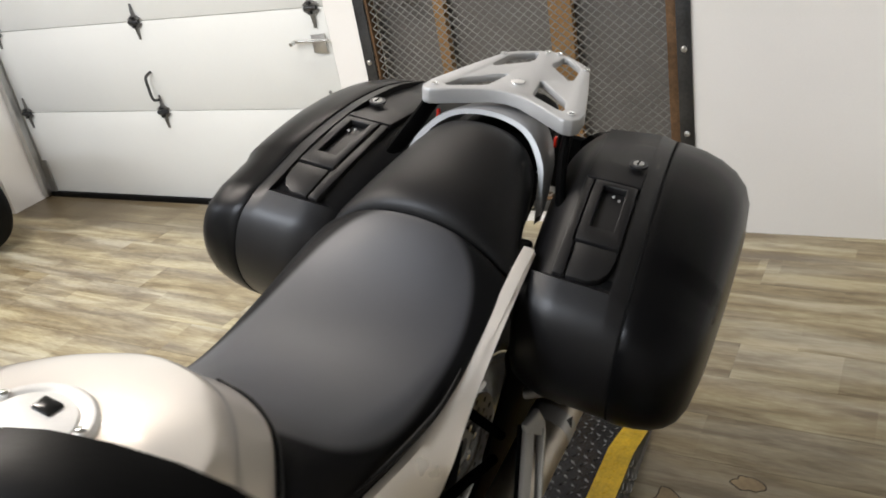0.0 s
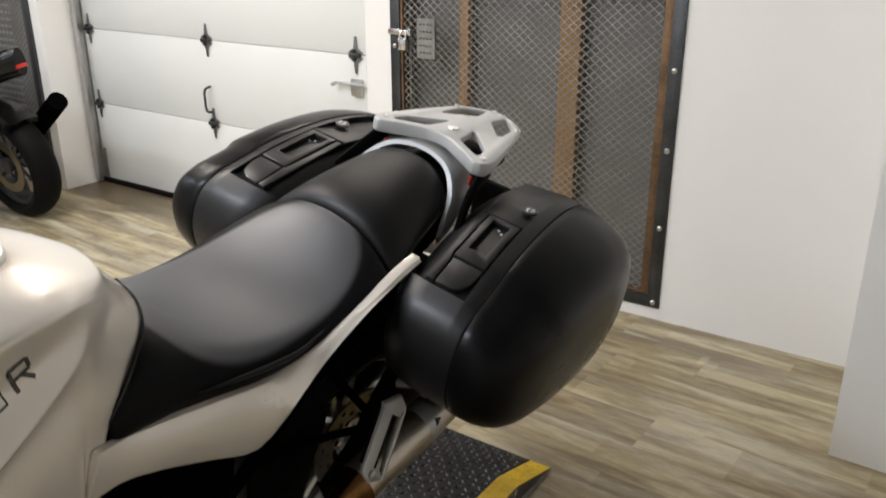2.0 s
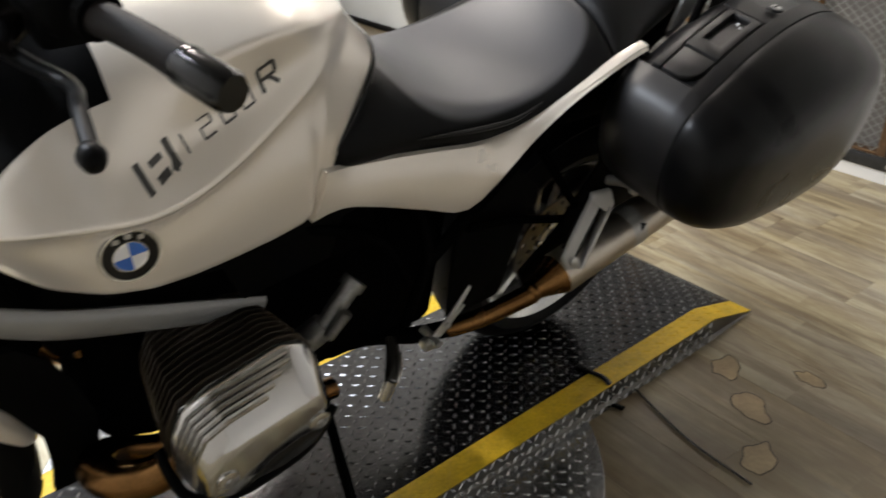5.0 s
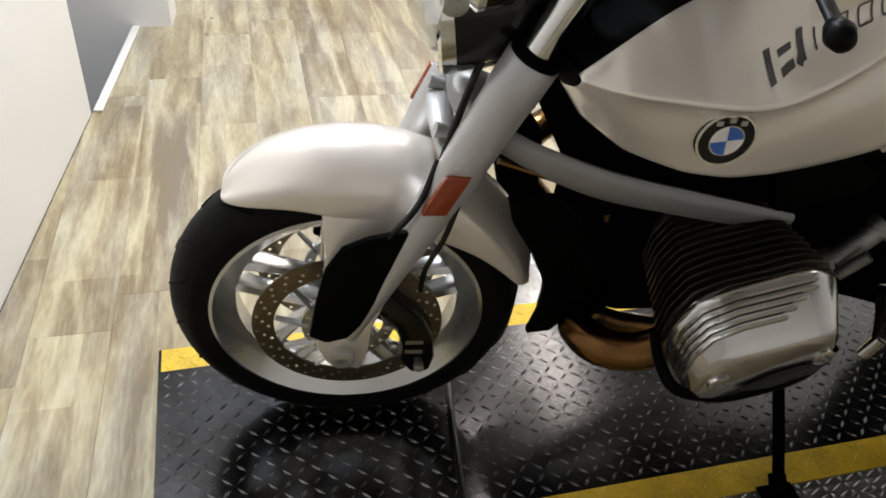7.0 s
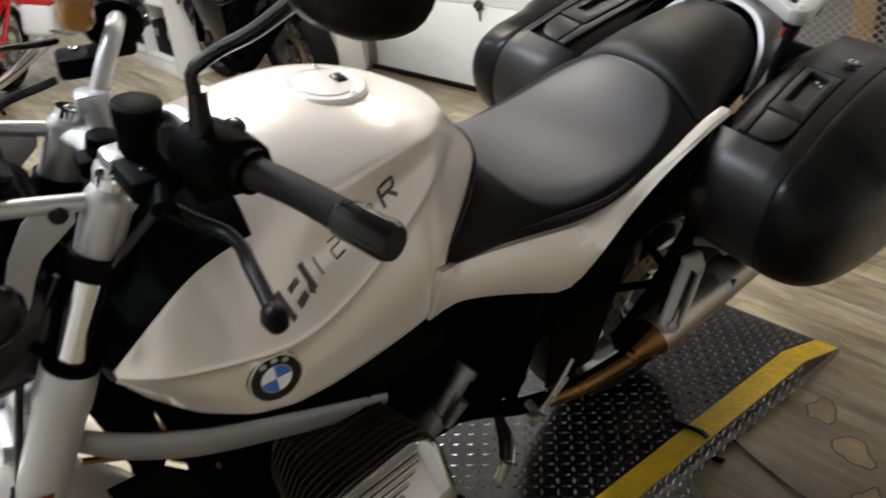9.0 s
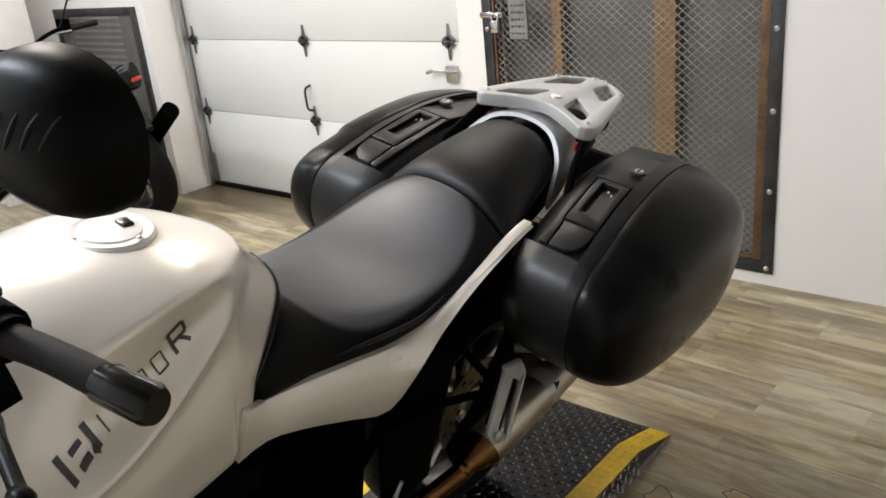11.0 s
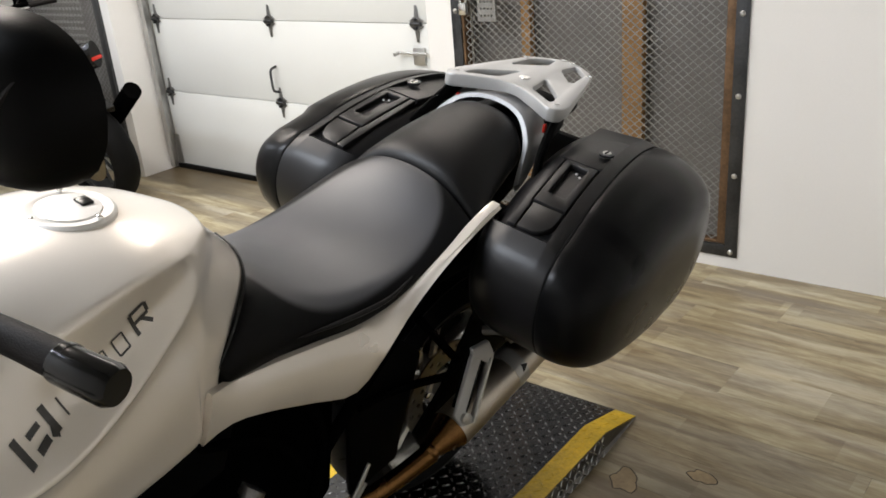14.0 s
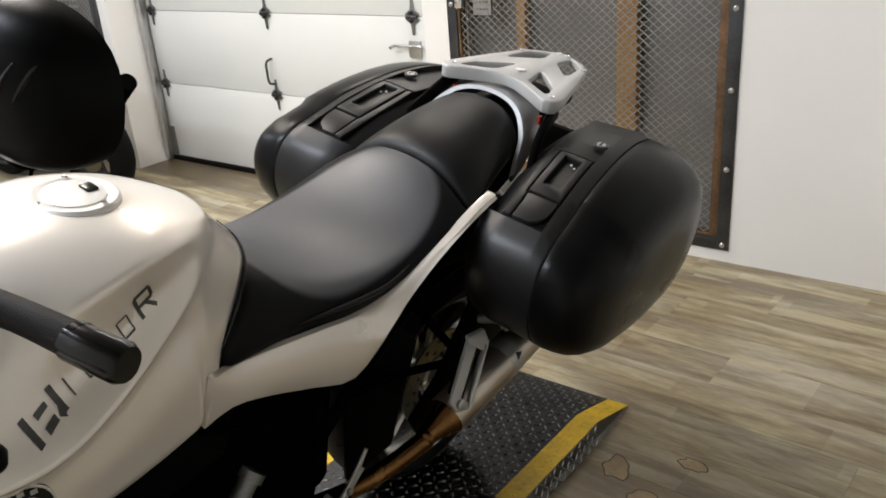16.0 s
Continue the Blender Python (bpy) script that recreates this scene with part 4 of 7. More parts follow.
badge = part("emblem", emblem(bm_lathe([(-0.012, 0.0375), (0.001, 0.0375), (0.003, 0.036), (0.003, 0.033)], (0, 0, 0), (0, 0, 1), 48)), "gloss", tank, "round emblem, black ring round blue and white quarters")
part("emblem_rim", emblem(disc(0.0345, 0.0372, 0.002)), "chrome", badge)
for k in range(4):
    part("quarter", emblem(disc(0, 0.0205, 0.003, k * math.pi / 2 + 0.12, (k + 1) * math.pi / 2 + 0.12)), "white" if k % 2 else "blue", badge)
part("emblem_ring", emblem(disc(0.0205, 0.0218, 0.003)), "chrome", badge)
for a in (58, 90, 122):
    c = (math.cos(radians(a)) * 0.0285, math.sin(radians(a)) * 0.0285)
    part("mark", emblem(bm_box(c[0] - 0.004, c[0] + 0.004, c[1] - 0.0032, c[1] + 0.0032, 0.003, 0.0042)), "silver", badge)


def decal(name, strokes, parent):
    """Strokes as 2D quads in (x, z), laid on the tank's skin."""
    bm = bmesh.new()
    for q in strokes:
        n = 6
        a, b, c, d = [Vector((p[0], p[1])) for p in q]
        grid = [[bm.verts.new(skin(*((a * (1 - s) + b * s) * (1 - t) + (d * (1 - s) + c * s) * t))) for s in np.linspace(0, 1, n)] for t in np.linspace(0, 1, 3)]
        for i in range(2):
            for j in range(n - 1):
                bm.faces.new((grid[i][j], grid[i][j + 1], grid[i + 1][j + 1], grid[i + 1][j]))
    bmesh.ops.recalc_face_normals(bm, faces=bm.faces[:])
    return part(name, bm, "decal", parent, smooth=0)


# model lettering up the flank: letters drawn as strokes along a slanted line
L0, L1 = Vector((1.037, 0.905)), Vector((0.85, 0.966))
LDIR = (L1 - L0).normalized()
LUP = Vector((0.30, 0.95)).normalized()


def glyph(name, at, w, h, segs, thick):
    """segs in a unit box (0..1 across, 0..1 up)."""
    qs = []
    for (u0, v0, u1, v1) in segs:
        p, q = L0 + LDIR * (at + u0 * w) + LUP * v0 * h, L0 + LDIR * (at + u1 * w) + LUP * v1 * h
        d = (q - p).normalized()
        n = Vector((-d.y, d.x)) * thick / 2
        qs.append((p - n, q - n, q + n, p + n))
    decal(name, qs, tank)


glyph("letter", 0.0, 0.049, 0.032, [(0.02, 0, 0.02, 1)], 0.009)
glyph("letter", 0.0, 0.049, 0.032, [(0.32, 0.1, 0.72, 0.1), (0.32, 0.62, 0.72, 0.62)], 0.0075)
glyph("letter", 0.0, 0.049, 0.034, [(0.98, -0.05, 0.98, 0.95), (0.84, -0.05, 0.98, 0.2)], 0.009)
for k, segs in enumerate(([(0.5, 0, 0.5, 1)], [(0, 1, 1, 1), (1, 1, 1, 0.5), (1, 0.5, 0, 0.5), (0, 0.5, 0, 0), (0, 0, 1, 0)], [(0, 0, 1, 0), (1, 0, 1, 1), (1, 1, 0, 1), (0, 1, 0, 0)], [(0, 0, 1, 0), (1, 0, 1, 1), (1, 1, 0, 1), (0, 1, 0, 0)])):
    glyph("digit", 0.063 + k * 0.0325, 0.018 if k else 0.011, 0.024, segs, 0.0026)
glyph("letter", 0.197, 0.027, 0.034, [(0, 0, 0, 1), (0, 1, 1, 1), (1, 1, 1, 0.5), (0, 0.48, 1, 0.48), (0.5, 0.48, 1, 0)], 0.0058)

# side panels
UP = [(0.765, 0.2, 0.83), (0.701, 0.174, 0.807), (0.619, 0.178, 0.800), (0.528, 0.183, 0.790), (0.429, 0.187, 0.780), (0.344, 0.19, 0.798), (0.262, 0.19, 0.828), (0.175, 0.188, 0.858), (0.084, 0.183, 0.888), (0.05, 0.181, 0.893)]
LOW = [(0.79, 0.206, 0.752), (0.745, 0.2, 0.755), (0.65, 0.19, 0.722), (0.56, 0.198, 0.690), (0.472, 0.212, 0.668), (0.415, 0.222, 0.72), (0.345, 0.216, 0.778), (0.26, 0.208, 0.824), (0.15, 0.197, 0.860), (0.043, 0.184, 0.879)]


def side_panel(s):
    rings = []
    for u, l in zip(spline(UP, 28), spline(LOW, 28)):
        u, l = Vector(u), Vector(l)
        ease = max(0.5, min(1.0, (0.78 - u.x) / 0.16))
        m = (u + l) / 2 + Vector((0, 0.012, 0)) * min(1, (u - l).length / 0.1) * ease
        ring = [u + Vector((0, -0.012, 0.0)), u, (u * 2 + m) / 3 + Vector((0, 0.006, 0)) * ease, m, (l * 2 + m) / 3 + Vector((0, 0.005, 0)) * ease, l, l + Vector((0, -0.012, 0.0))]
        rings.append([(p.x, p.y * s + (0.022 if s < 0 else 0), p.z - (0.03 if s < 0 else 0)) for p in ring])
    return bm_loft(rings)


for s in (1, -1):
    part("side_panel", side_panel(s), "paint", bike, "pearl white tail side panel")

# seat: rider and pillion cushions
RIDER = [
    (0.742, 0.80, (0.10, 0.80), (0.160, 0.838), (0.176, 0.832), (0.183, 0.815), (0.12, 0.79)),
    (0.705, 0.83, (0.10, 0.84), (0.152, 0.872), (0.174, 0.855), (0.191, 0.803), (0.12, 0.79)),
    (0.665, 0.88, (0.085, 0.90), (0.134, 0.908), (0.164, 0.876), (0.188, 0.797), (0.12, 0.78)),
    (0.625, 0.92, (0.07, 0.922), (0.114, 0.922), (0.152, 0.886), (0.186, 0.793), (0.12, 0.77)),
    (0.585, 0.918, (0.06, 0.913), (0.110, 0.892), (0.148, 0.868), (0.183, 0.790), (0.12, 0.77)),
    (0.54, 0.888, (0.06, 0.884), (0.118, 0.868), (0.155, 0.845), (0.184, 0.786), (0.12, 0.76)),
    (0.48, 0.858, (0.07, 0.855), (0.132, 0.842), (0.165, 0.826), (0.188, 0.780), (0.12, 0.76)),
    (0.41, 0.838, (0.08, 0.836), (0.148, 0.830), (0.178, 0.816), (0.192, 0.772), (0.12, 0.76)),
    (0.33, 0.838, (0.09, 0.837), (0.158, 0.832), (0.186, 0.820), (0.194, 0.787), (0.12, 0.77)),
    (0.245, 0.862, (0.09, 0.860), (0.152, 0.852), (0.184, 0.842), (0.193, 0.815), (0.12, 0.80)),
    (0.175, 0.907, (0.085, 0.902), (0.145, 0.886), (0.180, 0.862), (0.191, 0.838), (0.12, 0.82)),
    (0.118, 0.946, (0.08, 0.936), (0.130, 0.910), (0.170, 0.878), (0.185, 0.858), (0.12, 0.83)),
    (0.112, 0.931, (0.078, 0.919), (0.12, 0.895), (0.165, 0.868), (0.18, 0.85), (0.12, 0.83)),
]
seat_bm = body([(r[0], [(0, r[1]), *r[2:]]) for r in RIDER])
crease(seat_bm, lambda e: all(0.10 < abs(v.co.y) < 0.16 and v.co.x < 0.56 and v.co.z > 0.82 for v in e.verts) and abs(e.verts[0].co.x - e.verts[1].co.x) > 0.02 and min(v.co.y ** 2 for v in e.verts) < 0.0252, 0.55)
seat = part("rider_seat", seat_bm, "saddle", bike, "black vinyl rider saddle, grained top greyed to paint in its sheen", sub=2, smooth=180)
PILLION = [
    (0.112, 0.923, (0.07, 0.911), (0.118, 0.888), (0.163, 0.86), (0.178, 0.85), (0.11, 0.83)),
    (0.105, 0.950, (0.08, 0.939), (0.128, 0.913), (0.169, 0.878), (0.183, 0.860), (0.11, 0.83)),
    (0.065, 0.970, (0.08, 0.960), (0.124, 0.934), (0.162, 0.895), (0.176, 0.872), (0.11, 0.84)),
    (0.01, 0.986, (0.078, 0.976), (0.116, 0.952), (0.145, 0.916), (0.156, 0.888), (0.11, 0.86)),
    (-0.07, 1.005, (0.072, 0.995), (0.106, 0.970), (0.128, 0.935), (0.134, 0.905), (0.10, 0.87)),
    (-0.125, 1.012, (0.066, 1.002), (0.096, 0.978), (0.113, 0.945), (0.118, 0.915), (0.09, 0.88)),
    (-0.155, 0.998, (0.05, 0.99), (0.075, 0.97), (0.088, 0.94), (0.09, 0.915), (0.07, 0.89)),
]
part("pillion_seat", body([(r[0], [(0, r[1]), *r[2:]]) for r in PILLION]), "seat", bike, "black vinyl pillion cushion", sub=2, smooth=180)
part("seat_fold", bm_tube([(0.57, 0.168, 0.815), (0.5, 0.181, 0.815), (0.43, 0.187, 0.812), (0.37, 0.190, 0.815), (0.31, 0.187, 0.832)], [0.001, 0.004, 0.005, 0.004, 0.001], 8), "seat", bike)
part("tank_trim", bm_tube([(0.60, 0.0, 0.950), (0.607, 0.06, 0.946), (0.628, 0.105, 0.930), (0.66, 0.135, 0.908), (0.705, 0.158, 0.862), (0.735, 0.168, 0.832)], [0.0045, 0.0045, 0.0045, 0.0045, 0.004, 0.002], 8, 40), "gloss", bike, "black rubber trim between tank and saddle")

# rear carrier: a cast plate with four windows, a deep front lip and a hollowed front edge
RACK_Y = 0.012


def carrier(u, v, w):
    lip = 0.015 + 0.015 * max(0.0, min(1.0, (u + 0.235) / 0.05))
    return (u, v + RACK_Y, 1.042 - 0.25 * v * v - lip * (1 - w / 0.015))


OUT = [(-0.199, 0.0), (-0.196, 0.026), (-0.187, 0.052), (-0.172, 0.085), (-0.154, 0.118), (-0.148, 0.134), (-0.153, 0.149), (-0.168, 0.158), (-0.20, 0.157), (-0.30, 0.127), (-0.385, 0.099), (-0.408, 0.088), (-0.425, 0.068), (-0.446, 0.032), (-0.455, 0.0)]
OUT = OUT + [(a, -b) for a, b in OUT[-2:0:-1]]
H1 = [(-0.186, 0.108), (-0.184, 0.117), (-0.194, 0.119), (-0.228, 0.108), (-0.236, 0.098), (-0.290, 0.040), (-0.288, 0.033), (-0.225, 0.045), (-0.214, 0.053)]
H2 = [(-0.322, 0.078), (-0.330, 0.086), (-0.388, 0.078), (-0.400, 0.072), (-0.432, 0.036), (-0.432, 0.027), (-0.388, 0.020), (-0.374, 0.026)]
flip = lambda h: [(a, -b) for a, b in h]
rack = part("luggage_rack", bm_slab(OUT, carrier, 0.015, 0.003, 2, holes=[H1, flip(H1), H2, flip(H2)]), "rack", bike, "silver cast luggage carrier plate", smooth=35)
part("rack_badge", bm_lathe([(0, 0.013), (0.003, 0.013), (0.004, 0.010)], carrier(-0.256, 0, 0.0148), (0, 0, 1), 24), "chrome", rack, "small round badge")
for u, v in ((-0.178, 0.137), (-0.178, -0.137), (-0.392, 0.089), (-0.392, -0.089), (-0.442, 0.012), (-0.442, -0.012)):
    part("rack_bolt", bm_lathe([(0, 0.0075), (0.003, 0.0075), (0.003, 0.005), (0.001, 0.004)], carrier(u, v, 0.0148), (0, 0, 1), 14), "chrome", rack)
# tail hoop and grab rails
HOOP = spline([(-0.070, 0.150, 0.885), (-0.088, 0.142, 0.915), (-0.118, 0.128, 0.955), (-0.15, 0.085, 0.998), (-0.165, 0.0, 1.014), (-0.15, -0.085, 0.998), (-0.118, -0.128, 0.955), (-0.088, -0.142, 0.915), (-0.070, -0.150, 0.885)], 33)
cowl_rings = []
for k, q in enumerate(HOOP):
    q = Vector(q)
    f = math.sin(math.pi * k / 32) ** 0.6
    inner = Vector((0, q.y * 0.94, q.z - 0.008))
    cowl_rings.append([(q.x + 0.004, inner.y, inner.z), tuple(q), (q.x - 0.006, q.y * 1.01, q.z + 0.001), (q.x - 0.010 - 0.085 * f, q.y * 0.98, q.z - 0.016), (q.x - 0.012 - 0.085 * f, q.y * 0.9, q.z - 0.03)])
part("tail_cowl", bm_loft(cowl_rings), "cowl", bike, "silver tail cowl behind the pillion cushion", smooth=40)
part("seat_pan", bm_box(-0.12, 0.25, -0.128, 0.128, 0.71, 0.80, 0.01), "plastic", bike, "black plastic pan under the saddle")
part("tail", bm_loft([[(x, y * w, z) for y, z in ((-0.10, z0), (-0.10, z1), (-0.05, z1 + 0.03), (0.05, z1 + 0.03), (0.10, z1), (0.10, z0))] for x, w, z0, z1 in ((0.20, 1.3, 0.73, 0.80), (0.12, 1.32, 0.725, 0.84), (-0.1, 1.2, 0.765, 0.89), (-0.22, 1.05, 0.84, 0.95), (-0.34, 0.85, 0.87, 0.96), (-0.41, 0.6, 0.88, 0.95))]), "plastic", bike, "black tail underside", sub=1)
for s in (1, -1):
    part("grab_rail", bm_tube([(-0.05, 0.20 * s, 0.855), (-0.10, 0.172 * s, 0.915), (-0.16, 0.15 * s, 0.965), (-0.21, 0.14 * s, 0.995), (-0.30, 0.125 * s, 1.0)], [0.010, 0.013, 0.014, 0.013, 0.011], 10, 24, flat=(0.7, 1.3)), "plastic", bike, "black grab rail")
    part("rail_marker", bm_box(-0.196, -0.186, 0.122 * s - 0.003, 0.122 * s + 0.003, 0.962, 0.982, 0.002), "red", bike, "small red reflector")

# panniers: yawed hard cases, an inner shell with a sunk latch deck and a domed outer lid
CASE_PROF = [(0.098, 0.884), (0.142, 0.848), (0.164, 0.785), (0.153, 0.705), (0.108, 0.642), (0.03, 0.602), (-0.08, 0.577), (-0.26, 0.572), (-0.39, 0.60), (-0.455, 0.665), (-0.478, 0.77), (-0.462, 0.86), (-0.415, 0.928), (-0.33, 0.957), (-0.20, 0.964), (-0.05, 0.938)]
CASE_PROF = [tuple(p) for p in spline(CASE_PROF + CASE_PROF[:1], 97)[:-1]]
CASE_TOP = sorted((x, z) for x, z in CASE_PROF if z > 0.86 and x > -0.45)


def pannier(s):
    case = new("pannier")
    case.parent = bike
    tagged(case, "black hard plastic side case with a latch deck, closed")
    cx, cz, shift = -0.14, 0.75, 0.0 if s > 0 else 0.014

    def yaw(x, v, f=1.0):
        return (v + 0.12 * f * (x + 0.15)) * s + shift

    def top(x):
        return float(np.interp(x, [p[0] for p in CASE_TOP], [p[1] for p in CASE_TOP]))

    def ring(v, k, f=1.0, sunk=0.0, fall=0.0, lift=0.0):
        """One outline of the case at v out from the wheel; sunk lowers the latch deck, fall slopes the crown outwards."""
        out = []
        for x, z in CASE_PROF:
            up = max(0.0, (z - 0.78) / 0.19)
            zz = cz + (z - cz) * k - fall * up * (1.4 if x > 0 else 1.0) + lift * max(0.0, (0.75 - z) / 0.18)
            if sunk and z > 0.86 and -0.42 < x < 0.094:
                zz -= sunk
            out.append((cx + (x - cx) * k, yaw(x, v, f), zz))
        return out

    base = bm_loft([ring(0.145, 0.84, sunk=0.034), ring(0.156, 0.905, sunk=0.03), ring(0.172, 0.945, sunk=0.022), ring(0.188, 0.968, sunk=0.014), ring(0.199, 0.981, sunk=0.012), ring(0.210, 0.993, sunk=0.012), ring(0.226, 1.0, sunk=0.012), ring(0.303, 1.0, sunk=0.012), ring(0.3035, 1.0), ring(0.309, 1.0, fall=0.0005), ring(0.331, 0.998, fall=0.007), ring(0.3325, 0.990, fall=0.007)])
    lid = bm_loft([ring(0.3325, 0.988, fall=0.007), ring(0.3355, 0.988, fall=0.008), ring(0.3358, 0.999, fall=0.008), ring(0.3385, 1.003, 1.0, fall=0.008), ring(0.355, 1.004, 0.95, fall=0.0095), ring(0.385, 0.999, 0.85, fall=0.014, lift=0.004), ring(0.414, 0.984, 0.7, fall=0.021, lift=0.010), ring(0.440, 0.950, 0.5, fall=0.030, lift=0.016), ring(0.460, 0.89, 0.36, fall=0.037, lift=0.02), ring(0.473, 0.78, 0.26, fall=0.037, lift=0.02), ring(0.481, 0.53, 0.16, fall=0.016, lift=0.01), ring(0.483, 0.2, 0.1)])
    part("case_base", base, "case", case, smooth=32)
    part("case_lid", lid, "case_lid", case, "domed black lid", smooth=34)
    seam = [Vector(p) for p in ring(0.334, 0.994, fall=0.0075)]
    part("seam", bm_tube(seam + seam[:1], 0.0026, 6, smooth=False), "void", case, "black rubber lid seal")

    def onto(u, v, w):
        return (u, yaw(u, v), top(u) - 0.012 + w)

    def plate(name, outline, h, mat, label="", holes=(), bevel=0.0018):
        fine = []
        for a, b in zip(outline, outline[1:] + outline[:1]):
            n = max(1, int(abs(a[0] - b[0]) / 0.02))
            fine += [(a[0] + (b[0] - a[0]) * k / n, a[1] + (b[1] - a[1]) * k / n) for k in range(n)]
        return part(name, bm_slab(fine, onto, h, bevel, 2, holes=holes), mat, case, label, smooth=30)

    plate("rear_deck", [(-0.128, 0.2045), (-0.128, 0.302), (-0.385, 0.302), (-0.40, 0.29), (-0.335, 0.2045)], 0.012, "case", "flat deck round the lock")
    plate("latch_panel", [(0.093, 0.206), (0.093, 0.302), (-0.128, 0.302), (-0.128, 0.206)], 0.002, "void", "black latch recess", bevel=0)
    well = [(-0.012, 0.240), (-0.012, 0.281), (-0.112, 0.281), (-0.112, 0.240)]
    handle = plate("handle", [(0.018, 0.2235), (0.018, 0.2985), (-0.123, 0.2985), (-0.123, 0.2235)], 0.0135, "case", "folding carry handle round a dark hand recess", holes=[well], bevel=0.002)
    for u in (-0.100, -0.093):
        part("handle_pin", bm_lathe([(0, 0.0025), (0.004, 0.0025)], onto(u, 0.262 + (u + 0.1) * 1.5, 0.004), (1, 0, 0.3), 8), "zinc", handle)
    plate("release_flap", [(0.0235, 0.2275), (0.0235, 0.297), (0.042, 0.297), (0.062, 0.293), (0.078, 0.281), (0.087, 0.263), (0.088, 0.2275)], 0.0125, "case", "release flap")
    plate("inner_rail", [(0.088, 0.2045), (0.088, 0.2235), (0.0215, 0.2235), (0.0215, 0.2195), (-0.122, 0.2195), (-0.122, 0.2045)], 0.0125, "case")
    part("lock_rim", bm_lathe([(-0.003, 0.0165), (0.0015, 0.0165), (0.002, 0.0145), (0.001, 0.0095)], onto(-0.197, 0.284, 0.012), (0.05, 0, 1), 24), "iron", case, "round key lock")
    part("lock_core", bm_lathe([(-0.003, 0.0095), (0.0030, 0.0095), (0.0035, 0.007)], onto(-0.197, 0.284, 0.012), (0.05, 0, 1), 16), "zinc", case, "bright lock barrel")
    part("key_slot", bm_box(-0.205, -0.189, onto(-0.197, 0.284, 0)[1] - 0.0018, onto(-0.197, 0.284, 0)[1] + 0.0018, top(-0.197) + 0.002, top(-0.197) + 0.0042), "void", case)
    part("reflector", bm_tube([(-0.425, 0.435 * s + shift, 0.82), (-0.415, 0.449 * s + shift, 0.785), (-0.385, 0.462 * s + shift, 0.745)], [0.003, 0.006, 0.003], 8), "red", case, "slim red rear reflector")
    return case


for s in (1, -1):
    pannier(s)

# ---- wheels ----
def other(bm):
    """The mirror image of a part that turns with the bars, on the right."""
    out = bm.copy()
    bmesh.ops.transform(out, matrix=STEER @ Matrix.Diagonal((1, -1, 1, 1)) @ STEER.inverted(), verts=out.verts[:])
    bmesh.ops.reverse_faces(out, faces=out.faces[:])
    return out


def tyre_profile(r, w, rim):
    top = [(w * 0.5 * math.sin(a), r - w * 0.42 * (1 - math.cos(a))) for a in np.linspace(-1.35, 1.35, 17)]
    return [(-w * 0.40, rim)] + top + [(w * 0.40, rim)]


def wheel(centre, r, w, rim, name, place, spokes=5):
    """Tyre, rim, hub and paired spokes."""
    c = Vector(centre)
    ax = (0, 1, 0)
    wh = new(name)
    wh.parent = bike
    tagged(wh, "cast alloy wheel with a black road tyre")
    part("tyre", place(bm_lathe(tyre_profile(r, w, rim), c, ax, 96, True)), "rubber", wh, "black road tyre")
    grooves = []
    for k in range(18):
        a0 = k * 2 * math.pi / 18
        for s in (1, -1):
            pts = []
            for t in np.linspace(0, 1, 5):
                b = s * (0.25 + 0.75 * t)
                rr = r - w * 0.42 * (1 - math.cos(b)) + 0.0004
                a = a0 + 0.16 * t + (0.17 if s > 0 else 0)
                pts.append(c + Vector((math.cos(a) * rr, w * 0.5 * math.sin(b), math.sin(a) * rr)))
            grooves.append(bm_tube(pts, 0.0022, 5, 6))
    tagged(part("tread_groove", place(bm_join(*grooves)), "void", wh), kind="stuff")
    hw = w * 0.40
    part("rim", place(bm_lathe([(-hw - 0.004, rim + 0.012), (-hw - 0.006, rim + 0.006), (-hw, rim), (-hw + 0.012, rim - 0.014), (-0.02, rim - 0.03), (0.02, rim - 0.03), (hw - 0.012, rim - 0.014), (hw, rim), (hw + 0.006, rim + 0.006), (hw + 0.004, rim + 0.012), (hw - 0.004, rim + 0.008), (hw - 0.014, rim - 0.006), (0.02, rim - 0.022), (-0.02, rim - 0.022), (-hw + 0.014, rim - 0.006), (-hw + 0.004, rim + 0.008)], c, ax, 96, True)), "wheel", wh, "silver cast rim")
    part("hub", place(bm_lathe([(-0.055, 0.028), (-0.055, 0.045), (-0.02, 0.055), (0.02, 0.055), (0.055, 0.045), (0.055, 0.028)], c, ax, 32, True)), "silver", wh, "silver hub")
    for k in range(spokes):
        a = k * 2 * math.pi / spokes + 0.35
        for d in (-1, 1):
            p0 = c + Vector((math.cos(a + d * 0.50) * 0.046, 0, math.sin(a + d * 0.50) * 0.046))
            p1 = c + Vector((math.cos(a + d * 0.27) * 0.12, 0, math.sin(a + d * 0.27) * 0.12))
            p2 = c + Vector((math.cos(a + d * 0.13) * (rim - 0.02), 0, math.sin(a + d * 0.13) * (rim - 0.02)))
            part("spoke", place(bm_tube([p0, p1, p2], [0.017, 0.0135, 0.016], 8, 9, flat=(1.5, 0.85))), "wheel", wh)
    return wh


front = wheel(AXLE, 0.300, 0.122, 0.220, "front_wheel", steered)
rear = wheel((0, 0, 0.315), 0.315, 0.185, 0.220, "rear_wheel", lambda b: b)


